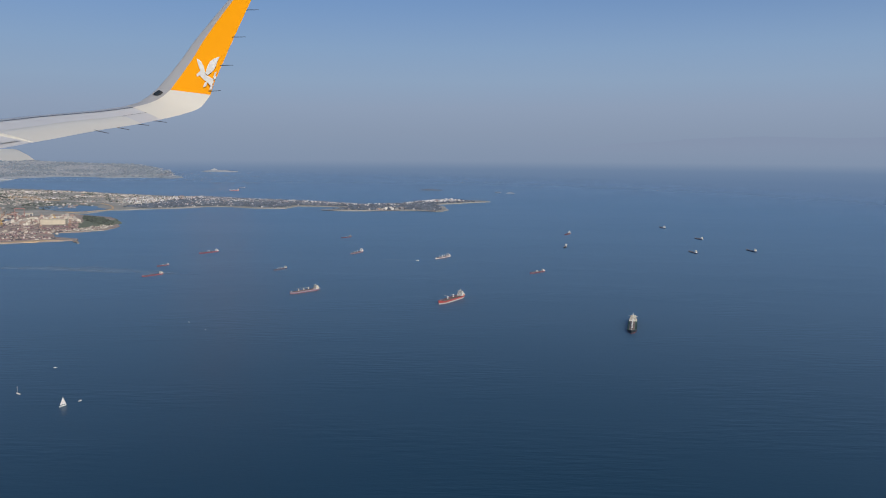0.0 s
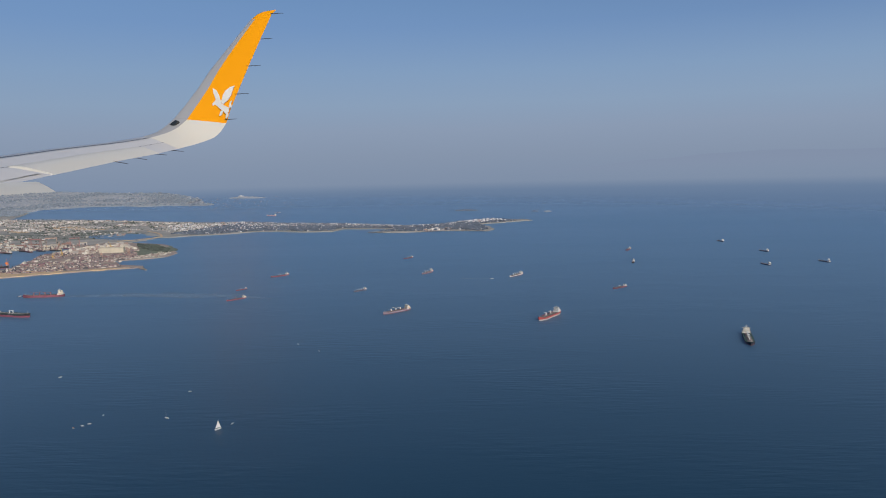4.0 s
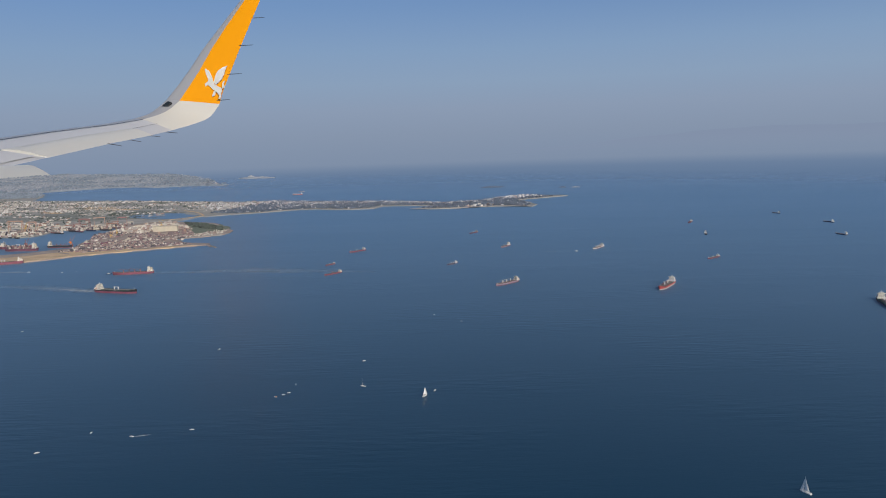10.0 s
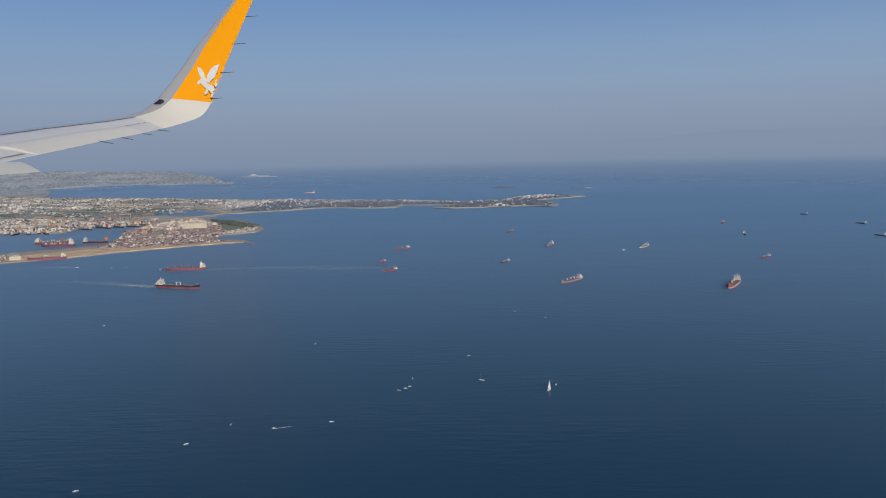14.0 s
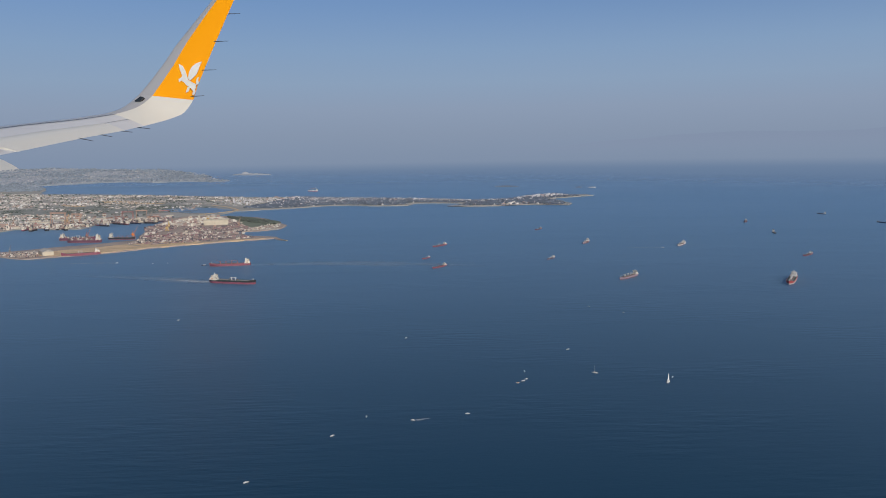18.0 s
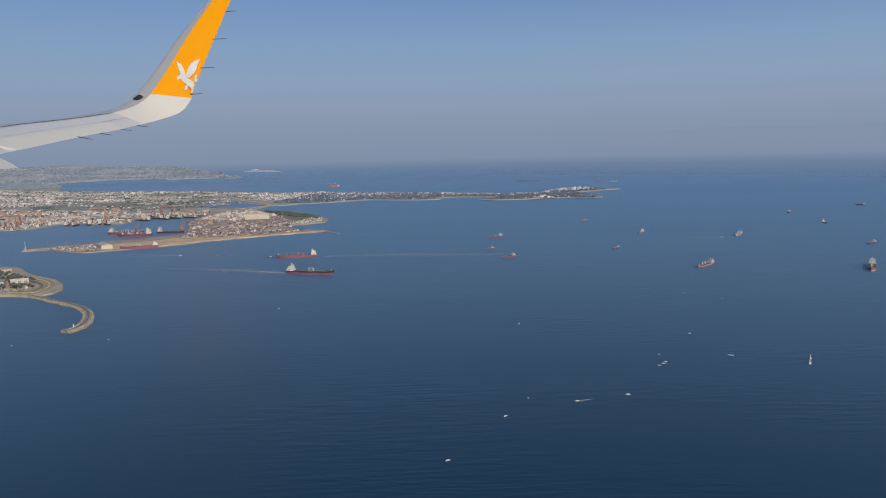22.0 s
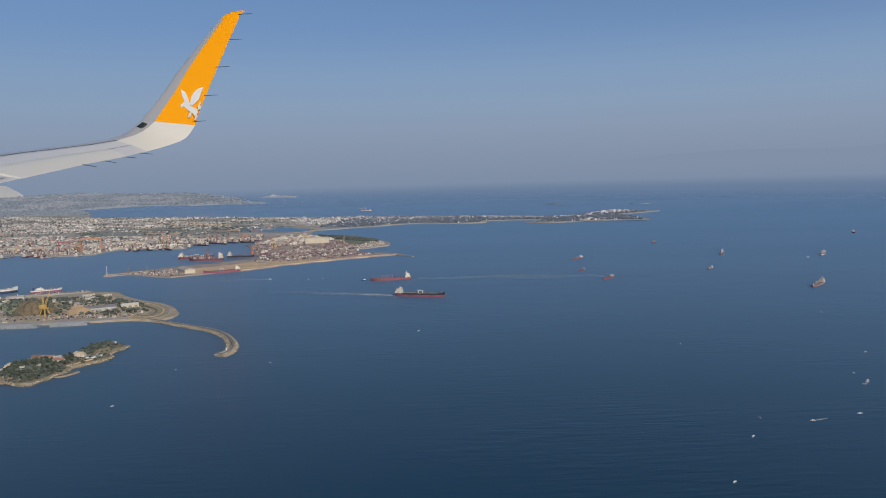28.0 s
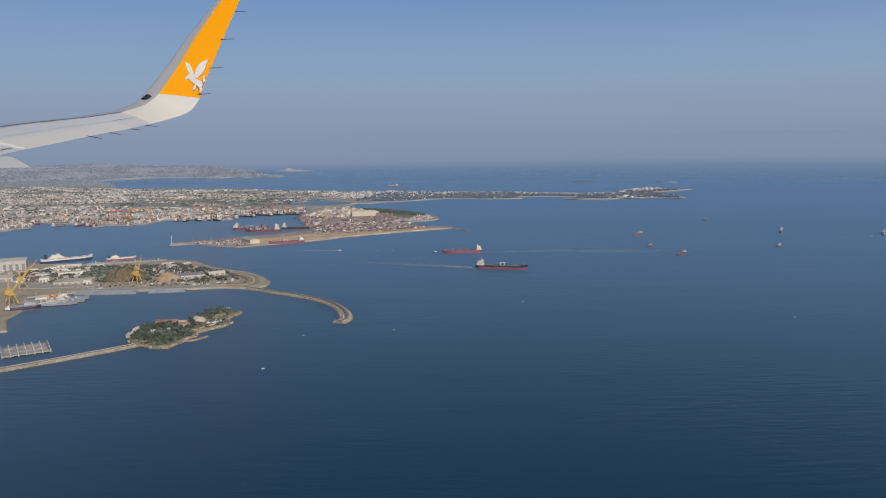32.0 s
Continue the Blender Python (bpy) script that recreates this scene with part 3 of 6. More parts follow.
land("ground", ISLE, 0.35, M["isle"], "small wooded island with rocky shore", rim=0.4, step=1.0, amount=0.7, seed=6)


# ---------------------------------------------------------------- ships
STATIONS = [(-0.5, 0.72, 0.25), (-0.47, 0.88, 0.62), (-0.40, 1.0, 0.92), (-0.2, 1.0, 1.0), (0.05, 1.0, 1.0), (0.25, 1.0, 0.98), (0.36, 0.92, 0.80), (0.43, 0.66, 0.46), (0.475, 0.36, 0.18), (0.505, 0.05, 0.02)]


def hull_parts(ship, L, B, F, hull, boot, deck, band=0.32):
    """Lofted hull with raked bow and sheer, red boot band at the waterline, and a deck."""
    def z_deck(s):
        return F * (1 + 0.5 * max(0.0, (s - 0.36) / 0.14) + 0.15 * max(0.0, (-s - 0.4) / 0.1))

    def strip(z0, z1, cap):
        bm = bmesh.new()
        left, right = [], []
        for s, hd, hw in STATIONS:
            col = []
            for z in (z0, z1):
                zz = z_deck(s) if z == "deck" else z
                k = min(1.0, max(0.0, zz / z_deck(s)))
                half = B / 2 * (hw + (hd - hw) * k)
                x = L * (s + (0.012 * k if s > 0.4 else 0.0))
                col.append((x, half, zz))
            left.append([bm.verts.new(p) for p in col])
            right.append([bm.verts.new((x, -y, z)) for x, y, z in col])
        for a, b in zip(left, left[1:]):
            bm.faces.new((a[0], b[0], b[1], a[1]))
        for a, b in zip(right, right[1:]):
            bm.faces.new((b[0], a[0], a[1], b[1]))
        bm.faces.new((left[0][0], left[0][1], right[0][1], right[0][0]))
        bm.faces.new((left[-1][1], left[-1][0], right[-1][0], right[-1][1]))
        if cap:
            for i in range(len(left) - 1):
                bm.faces.new((left[i][1], left[i + 1][1], right[i + 1][1], right[i][1]))
        return bm

    part("boot_band", strip(-0.15 * F, band * F, False), boot, ship, "dull red paint at the waterline")
    part("hull", strip(band * F, "deck", False), hull, ship)
    bm = bmesh.new()
    ring = []
    for s, hd, hw in STATIONS:
        ring.append((L * (s + (0.012 if s > 0.4 else 0)) * 0.992, B / 2 * hd * 0.95, z_deck(s) - 0.10 * F))
    a = [bm.verts.new(p) for p in ring]
    b = [bm.verts.new((x, -y, z)) for x, y, z in ring]
    for i in range(len(a) - 1):
        bm.faces.new((a[i], a[i + 1], b[i + 1], b[i]))
    part("deck", bm, deck, ship)


def house_parts(ship, x, L, B, z, tiers, paint, funnel_paint, seed=0):
    """Stern house: stacked decks with bridge wings, window bands, funnel, mast and lifeboats."""
    h = 0.018 * L
    rows, bands = [], []
    front = x + 0.042 * L
    for i in range(tiers):
        ln = 0.092 * L * (1 - 0.36 * i / tiers)
        wd = B * (0.88, 0.80, 0.72, 0.66)[min(i, 3)]
        rows.append((front - ln / 2 - 0.003 * L * i, 0, z + h * i, ln, wd, h * 0.93, 0, 0.97, 0.03 * h))
        bands.append((front - ln / 2 - 0.003 * L * i, 0, z + h * i + 0.42 * h, ln + 0.0015 * L, wd * 0.985 + 0.0015 * L, h * 0.2))
    for r in rows:
        boxes("deck_tier", [r], paint, ship)
    for k, (dx, ln, wd) in enumerate(((-0.055, 0.075, 0.84), (-0.058, 0.06, 0.66), (-0.06, 0.045, 0.5))):
        if k < tiers - 2:
            boxes("aft_deckhouse", [(x + dx * L, 0, z + h * k, ln * L, B * wd, h * 0.95, 0, 0.97, 0.03 * h)], paint, ship)
    for sgn in (-1, 1):
        boxes("railing", [(x - 0.01 * L, sgn * B * 0.43, z + h, 0.075 * L, 0.004 * L, 0.2 * h)], paint, ship)
    top = z + h * tiers
    br = boxes("bridge", [(x + 0.014 * L, 0, top, 0.036 * L, B * 0.56, h * 1.1, 0, 0.96), (x + 0.016 * L, 0, top, 0.016 * L, B * 0.98, h * 0.5)], paint, ship)
    boxes("bridge_window", [(x + 0.0305 * L, 0, top + 0.5 * h, 0.004 * L, B * 0.56, h * 0.35)], M["window"], br, "dark bridge windows")
    for b in bands[1:]:
        boxes("window_band", [b], M["window"], ship, "dark row of cabin windows")
    boxes("funnel", [(x - 0.062 * L, 0, z + h * 0.5, 0.03 * L, B * 0.24, h * (tiers - 0.4), 0, 0.85, 0.1 * h)], funnel_paint, ship, "painted funnel")
    bm = bmesh.new()
    bm_tube(bm, (x, 0, top + h), (x, 0, top + h * 3.6), 0.006 * L, 0.002 * L)
    bm_tube(bm, (x, -0.12 * B, top + h * 2.2), (x, 0.12 * B, top + h * 2.2), 0.002 * L)
    part("mast", bm, M["white"], ship)
    for sgn in (-1, 1):
        bm = bmesh.new()
        bm_box(bm, x - 0.02 * L, sgn * B * 0.43, z + h * 1.5, 0.04 * L, 0.05 * B, 0.5 * h, 0, 0.7)
        part("lifeboat", bm, M["orange"], ship, "orange lifeboat")


def bow_mast(ship, L, B, F, paint):
    bm = bmesh.new()
    bm_tube(bm, (0.455 * L, 0, F * 1.3), (0.455 * L, 0, F * 1.3 + 0.05 * L), 0.0035 * L, 0.002 * L)
    part("bow_mast", bm, paint, ship)
    for sgn in (-1, 1):
        boxes("windlass", [(0.44 * L, sgn * 0.12 * B, F * 1.25, 0.02 * L, 0.12 * B, 0.008 * L)], M["steel"], ship)


def deck_crane(ship, x, L, z, paint, jib=0.13, lift=0.15, turn=0.0):
    c = boxes("crane", [(x, 0, z, 0.018 * L, 0.022 * L, 0.055 * L, 0, 0.9), (x, 0, z + 0.055 * L, 0.024 * L, 0.026 * L, 0.02 * L)], paint, ship)
    bm = bmesh.new()
    ca, sa = math.cos(radians(turn)), math.sin(radians(turn))
    tip = (x + jib * L * ca, jib * L * sa, z + 0.055 * L + lift * 0.1 * L)
    bm_tube(bm, (x, 0.006 * L, z + 0.062 * L), tip, 0.0045 * L, 0.003 * L, 4)
    bm_tube(bm, (x, -0.006 * L, z + 0.062 * L), tip, 0.0045 * L, 0.003 * L, 4)
    part("jib", bm, paint, c)


def cargo_ship(x, y, deg, L, label, hull="rust_red", kind="bulk", house="white", deck="deck_brown", crane="crane_red", funnel="shed_wall", beam=0.165, free=0.045, boot="boot", cranes=4, hatches=5, tiers=4, group="anchored cargo ships", name="cargo_ship", band=0.32):
    ship = thing(name, label, "ship", pose(x, y, 0, 0, 0, deg), group)
    B, F = beam * L, free * L
    hull_parts(ship, L, B, F, M[hull], M[boot], M[deck], band)
    house_parts(ship, -0.395 * L, L, B, F * 0.9, tiers, M[house], M[funnel])
    bow_mast(ship, L, B, F, M[house])
    x0, x1 = -0.31 * L, 0.38 * L
    if kind == "bulk":
        step = (x1 - x0) / hatches
        for i in range(hatches):
            boxes("hatch_cover", [(x0 + step * (i + 0.5), 0, F * 0.9, step * 0.68, B * 0.58, 0.014 * L, 0, 0.97, 0.004 * L)], M["hatch"], ship)
        for i in range(cranes):
            deck_crane(ship, x0 + (x1 - x0) * (i + 1) / (cranes + 1), L, F * 0.9, M[crane], lift=0.3 + 0.2 * (i % 2))
    elif kind == "tanker":
        bm = bmesh.new()
        for j in range(-2, 3):
            bm_tube(bm, (x0, j * 0.018 * L, F * 0.9 + 0.01 * L), (x1 - 0.02 * L, j * 0.018 * L, F * 0.9 + 0.01 * L), 0.003 * L, n=5)
        part("deck_pipes", bm, M["steel"], ship)
        boxes("catwalk", [(0.5 * (x0 + x1), 0.05 * L, F * 0.9 + 0.012 * L, x1 - x0, 0.01 * L, 0.004 * L)], M["deck_green"], ship)
        for sgn in (-1, 1):
            c = boxes("hose_crane", [(0.02 * L + 0.045 * sgn * L, 0, F * 0.9, 0.012 * L, 0.014 * L, 0.06 * L, 0, 0.9)], M["white"], ship, "white hose crane amidships")
        boxes("manifold_frame", [(0.02 * L, 0, F * 0.9 + 0.056 * L, 0.12 * L, 0.014 * L, 0.010 * L)], M["white"], ship)
        boxes("manifold", [(0.02 * L, 0, F * 0.9, 0.05 * L, B * 0.8, 0.012 * L)], M["steel"], ship)
        for i in range(6):
            boxes("tank_hatch", [(x0 + (x1 - x0) * (i + 0.5) / 6, 0.28 * B, F * 0.9, 0.012 * L, 0.02 * L, 0.01 * L)], M["steel"], ship)
    elif kind == "container":
        for i in range(hatches):
            boxes("cargo_block", [(x0 + (x1 - x0) * (i + 0.5) / hatches, 0, F * 0.9, (x1 - x0) / hatches * 0.85, B * 0.8, 0.02 * L + 0.01 * L * (i % 2))], M["hatch"], ship)
        deck_crane(ship, 0.05 * L, L, F * 0.9, M[crane], turn=20)
    return ship


WHITE = "white"
cargo_ship(53.0, 124.5, -121, 7.6, "red bulk carrier with white house and pale cranes, at anchor", "bright_red", crane="white", cranes=2, deck="deck_green", boot="palegrey", hatches=5, band=0.42, free=0.06, tiers=5)
cargo_ship(26.7, 130.8, -132, 6.2, "grey-pink bulk carrier with white house and pale cranes", "dusk_grey", crane="cream", cranes=3, house="cream", boot="boot", deck="deck_brown", band=0.3, tiers=5, free=0.05)
cargo_ship(79.5, 106.7, -104, 7.8, "black bulk carrier with pale hatch covers and white house", "black", crane="white", cranes=4, deck="deck_green", house="cream", tiers=5)
cargo_ship(-7.2, 146.0, -125, 4.6, "red coaster with pale house, low in the water", "rust_red", cranes=1, hatches=3, house="cream")
cargo_ship(-10.1, 158.3, -120, 3.0, "small red tanker at anchor", "rust_red", "tanker", free=0.06)
cargo_ship(-7.2, 179.0, -126, 5.4, "long red tanker at anchor", "rust_red", "tanker")
cargo_ship(16.3, 154.9, -123, 3.7, "small dark blue cargo ship with white deck cranes", "blue", crane="white", cranes=3, hatches=3, boot="dusk_grey", tiers=5, deck="palegrey")
cargo_ship(28.7, 180.9, -115, 5.2, "grey and red cargo ship with tall stern house", "dusk_grey", cranes=2, hatches=3, crane="white", deck="deck_brown", tiers=6)
cargo_ship(50.0, 174.1, -122, 5.9, "white-hulled reefer ship with cargo gear", "white", cranes=3, hatches=4, crane="white", deck="deck_brown", boot="dark_red", band=0.4)
cargo_ship(21.1, 212.4, -122, 4.2, "faded red cargo ship far out at anchor", "dark_red", "tanker", house="palegrey")
cargo_ship(70.3, 154.4, -136, 4.5, "red tanker with white house, at anchor", "dark_red", "tanker")
cargo_ship(81.4, 195.2, -105, 4.0, "dark coaster with white house, seen end on", "black", cranes=0, hatches=3, boot="black", tiers=7, deck="palegrey")
cargo_ship(86.0, 225.2, -115, 5.0, "red cargo ship far out with white house", "dark_red", cranes=1, hatches=3)
for _x, _y, _d in ((128.0, 191.1, 102), (112.1, 187.2, 99), (122.4, 216.0, 102), (119.8, 246.4, 98)):
    cargo_ship(_x, _y, _d, 4.4, "small blue-grey coaster with bright white house", "blue", cranes=0, hatches=3, boot="blue", deck="palegrey", group="small coasters far out", tiers=7)
cargo_ship(-44.3, 131.3, -17, 9.2, "faded red tanker under way with dark rail and cream house", "black", "tanker", house="cream", deck="deck_green", boot="rust_red", free=0.058, group="ships under way", tiers=5, band=0.62)
cargo_ship(-50.6, 152.4, -171, 8.2, "red bulk carrier with four red cranes, under tow", "rust_red", deck="deck_brown", house="cream", group="ships under way", tiers=6, free=0.055)
cargo_ship(-82.0, 440, 170, 6.0, "white and orange ship beyond the peninsula", "white", "tanker", boot="bright_red", free=0.09, band=0.5, tiers=6, group="ships in the far bay")
cargo_ship(-87.5, 474, 164, 4.2, "pale ship beyond the peninsula", "palegrey", cranes=1, hatches=3, group="ships in the far bay")


# ---------------------------------------------------------------- the wing
def wing():
    """Swept wing with upturned tip, on the flight line's right side; metres of the wing, then set at its place."""
    S = 245.0
    root = thing("airplane_wing", "white swept airplane wing with an orange upturned tip", "airplane wing",
                 Matrix.Translation((0, 0, 23.4)) @ Matrix(((-S, 0, 0, 0), (0, S, 0, 0), (0, 0, S, 0), (0, 0, 0, 1))))

    WHOLE = [(0.0, 0.0), (0.04, 0.55), (0.15, 0.95), (0.4, 1.0), (0.7, 0.6), (1.0, 0.04), (0.7, -0.35), (0.4, -0.6), (0.15, -0.6), (0.04, -0.4)]
    FRONT = [(0.0, 0.0), (0.01, 0.28), (0.04, 0.55), (0.09, 0.8), (0.15, 0.95), (0.26, 0.972), (0.26, -0.6), (0.15, -0.6), (0.04, -0.4)]
    REAR = [(0.26, 0.972), (0.4, 1.0), (0.7, 0.6), (1.0, 0.04), (0.7, -0.35), (0.4, -0.6), (0.26, -0.6)]

    def section(le, te, thick, up, prof=WHOLE):
        """Closed airfoil ring between the leading and trailing edge; up: the section's normal."""
        le, te, up = Vector(le), Vector(te), Vector(up).normalized()
        return [le.lerp(te, u) + up * (v * thick / 2) for u, v in prof]

    def loft(name, secs, material, parent=root, label=""):
        bm = bmesh.new()
        rings = [[bm.verts.new(p) for p in s] for s in secs]
        n = len(rings[0])
        for a, b in zip(rings, rings[1:]):
            for i in range(n):
                bm.faces.new((a[i], a[(i + 1) % n], b[(i + 1) % n], b[i]))
        bm.faces.new(rings[0])
        bm.faces.new(rings[-1][::-1])
        return part(name, bm, material, parent, label, smooth=True)

    def finer(rows, n=4):
        """More stations on a smooth curve through the given ones."""
        flat = [(*a, *b, t, *u) for a, b, t, u in rows]
        out = []
        for i in range(len(flat) - 1):
            p0, p1, p2, p3 = (flat[max(0, min(len(flat) - 1, i + k))] for k in (-1, 0, 1, 2))
            for j in range(n):
                t = j / n
                out.append([0.5 * (2 * b + (c - a) * t + (2 * a - 5 * b + 4 * c - d) * t * t + (3 * b - a - 3 * c + d) * t ** 3) for a, b, c, d in zip(p0, p1, p2, p3)])
        out.append(list(flat[-1]))
        return [(v[0:3], v[3:6], v[6], v[7:10]) for v in out]

    U = (0, 0, 1)
    plan = [  # leading edge, trailing edge, thickness
        ((8.838, 8.5, -0.211), (7.002, 8.5, -0.361), 0.34),
        ((8.2, 10.7, 0.126), (6.263, 10.7, 0.016), 0.27),
        ((7.303, 12.5, 0.435), (5.924, 12.5, 0.285), 0.21),
        ((6.723, 13.65, 0.606), (5.724, 13.65, 0.43), 0.17),
        ((6.364, 14.3, 0.74), (5.624, 14.35, 0.531), 0.14),
    ]
    loft("main_panel", [section(a, b, t, U, REAR) for a, b, t in plan], M["wing_skin"], label="pale grey upper skin of the wing")
    aileron = [section(Vector(a).lerp(Vector(b), 0.56) + Vector((0, 0, 0.012)), Vector(b) + (Vector(b) - Vector(a)) * 0.01, t * 0.75, U) for a, b, t in (((8.05, 11.0, 0.18), (6.2, 11.0, 0.065), 0.26), plan[2], plan[3])]
    loft("aileron", aileron, M["wing_white"], label="cream-white aileron at the trailing edge")
    spoiler = [section(Vector(a).lerp(Vector(b), 0.5) + Vector((0, 0, 0.03)), Vector(a).lerp(Vector(b), 0.93) + Vector((0, 0, 0.03)), t * 0.5, U) for a, b, t in (plan[0], ((8.1, 10.9, 0.15), (6.2, 10.9, 0.06), 0.26))]
    loft("spoiler", spoiler, M["wing_skin"], label="pale grey spoiler panel")
    blend = [
        ((6.364, 14.3, 0.74), (5.624, 14.35, 0.531), 0.14, (0, -0.15, 1)),
        ((6.239, 14.7, 0.853), (5.325, 14.85, 0.673), 0.13, (0, -0.45, 1)),
        ((6.144, 14.97, 0.996), (5.114, 15.1, 0.812), 0.10, (0, -0.8, 0.8)),
        ((6.034, 15.2, 1.174), (4.968, 15.25, 1.062), 0.06, (0, -1, 0.3)),
    ]
    blend = finer(blend)
    loft("tip_blend", [section(a, b, t, u, REAR) for a, b, t, u in blend], M["wing_white"], label="white curved blend into the upturned tip")
    fin = [
        ((6.034, 15.2, 1.174), (4.968, 15.25, 1.062), 0.06, (0, -1, 0.3)),
        ((5.809, 15.28, 1.453), (4.876, 15.3, 1.353), 0.055, (0, -1, 0.28)),
        ((5.576, 15.38, 1.78), (4.758, 15.38, 1.658), 0.05, (0, -1, 0.25)),
        ((5.345, 15.5, 2.156), (4.522, 15.5, 2.233), 0.05, (0, -1, 0.25)),
        ((5.035, 15.68, 2.6), (4.303, 15.68, 2.8), 0.045, (0, -1, 0.25)),
        ((4.572, 15.9, 3.222), (4.104, 15.9, 3.338), 0.04, (0, -1, 0.25)),
        ((4.52, 15.93, 3.272), (4.075, 15.93, 3.378), 0.036, (0, -1, 0.25)),
        ((4.432, 15.96, 3.355), (4.046, 15.96, 3.411), 0.03, (0, -1, 0.25)),
        ((4.318, 15.98, 3.408), (4.033, 15.98, 3.432), 0.03, (0, -1, 0.25)),
        ((4.183, 16.0, 3.433), (4.032, 16.0, 3.448), 0.015, (0, -1, 0.25)),
    ]
    winglet = loft("winglet", [section(a, b, t, u, REAR) for a, b, t, u in fin[:6]], M["wing_orange"], label="glossy orange upturned wing tip")

    loft("tip_cap", [section(a, b, t, u) for a, b, t, u in fin[5:]], M["wing_orange"], winglet, "rounded orange end of the tip")
    loft("leading_edge", [section(a, b, t, u, FRONT) for a, b, t, u in fin[:6]], M["wing_edge"], winglet, "grey bare metal leading edge")
    loft("leading_edge", [section(a, b, t, u, FRONT) for a, b, t, u in blend], M["wing_edge"], root, "grey bare metal leading edge")
    loft("slat", [section(a, b, t, U, FRONT) for a, b, t in plan], M["wing_grey"], root, "grey leading-edge slat")
    # panel line, spoiler and aileron gaps
    for f0, w in ((0.265, 0.022), (0.62, 0.012)):
        bm = bmesh.new()
        pts = []
        for a, b, t in plan:
            a, b = Vector(a), Vector(b)
            k = 1.0 if f0 < 0.5 else 0.72
            pts.append((bm.verts.new(a.lerp(b, f0) + Vector((0, 0, t * 0.5 * k + 0.006))), bm.verts.new(a.lerp(b, f0 + w) + Vector((0, 0, t * 0.5 * k + 0.006)))))
        for p, q in zip(pts, pts[1:]):
            bm.faces.new((p[0], p[1], q[1], q[0]))
        part("panel_gap", bm, M["wing_dark"], root)
    # lowered flap
    flap = [section((6.05, 9.0, -0.05), (5.66, 9.0, -0.465), 0.13, (-0.35, 0, 1)), section((6.306, 10.6, -0.045), (5.741, 10.6, -0.354), 0.11, (-0.4, 0, 1))]
    loft("flap", flap, M["wing_white"], label="lowered white outer flap")
    # dark lamp glass in the leading edge
    bm = bmesh.new()
    ring = [(6.036, 14.96, 1.048), (5.908, 14.96, 1.133), (5.854, 14.96, 1.116), (5.926, 14.96, 1.041)]
    front = [bm.verts.new(p) for p in ring]
    back = [bm.verts.new((p[0], p[1] + 0.1, p[2] - 0.02)) for p in ring]
    bm.faces.new(front)
    for i in range(4):
        bm.faces.new((front[i], front[(i + 1) % 4], back[(i + 1) % 4], back[i]))
    part("position_light", bm, M["window"], root, "dark glass of a position light")
    # static wicks along the trailing edges
    wicks = (
        ((4.138, 15.9, 3.35), (3.849, 15.9, 3.357)),
        ((4.354, 15.7, 2.804), (4.056, 15.7, 2.811)),
        ((4.568, 15.5, 2.234), (4.272, 15.5, 2.24)),
        ((4.803, 15.38, 1.658), (4.509, 15.38, 1.665)),
        ((5.035, 15.26, 1.13), (4.751, 15.26, 1.148)),
        ((5.746, 14.25, 0.509), (5.484, 14.25, 0.473)),
        ((5.834, 13.6, 0.431), (5.553, 13.6, 0.396)),
        ((5.912, 13.0, 0.355), (5.655, 13.0, 0.303)),
        ((5.97, 12.4, 0.279), (5.725, 12.4, 0.23)))
    for p, q in wicks:
        bm = bmesh.new()
        bm_tube(bm, p, q, 0.009, 0.004, 5)
        part("static_wick", bm, M["wing_dark"], root)
    # winged emblem as a plain white shape
    bm = bmesh.new()
    shapes = (
        [(5.222, 1.792), (5.142, 1.746), (5.083, 1.643), (5.059, 1.564), (5.103, 1.497), (5.149, 1.565), (5.197, 1.679)],
        [(4.761, 1.831), (4.861, 1.798), (4.95, 1.732), (5.004, 1.631), (5.035, 1.496), (4.989, 1.45), (4.923, 1.505), (4.868, 1.561), (4.825, 1.651), (4.804, 1.73)],
        [(5.117, 1.61), (5.059, 1.564), (5.023, 1.461), (4.944, 1.415), (4.876, 1.38), (4.863, 1.301), (4.896, 1.268), (4.975, 1.303), (5.055, 1.36), (5.112, 1.418), (5.158, 1.452), (5.202, 1.419), (5.215, 1.476), (5.16, 1.52), (5.138, 1.565)],
        [(4.897, 1.302), (4.873, 1.234), (4.905, 1.156), (4.933, 1.167), (4.918, 1.235), (4.964, 1.292)],
        [(4.987, 1.326), (5.007, 1.236), (5.063, 1.209), (5.058, 1.242), (5.032, 1.315)],
        [(4.844, 1.504), (4.806, 1.526), (4.827, 1.459), (4.809, 1.391), (4.853, 1.363), (4.865, 1.425)],
    )
    for i, pts in enumerate(shapes):
        ring = [(f + 0.035, 15.22 + 0.28 * (z - 1.07) / 1.15 - 0.033 - 0.001 * i, z) for f, z in pts]
        front = [bm.verts.new(p) for p in ring]
        back = [bm.verts.new((a, b + 0.025, c)) for a, b, c in ring]
        bm.faces.new(front)
        for j in range(len(ring)):
            bm.faces.new((front[j], front[(j + 1) % len(ring)], back[(j + 1) % len(ring)], back[j]))
    part("emblem", bm, M["white"], winglet, "plain white emblem on the orange tip")
    return root


wing()


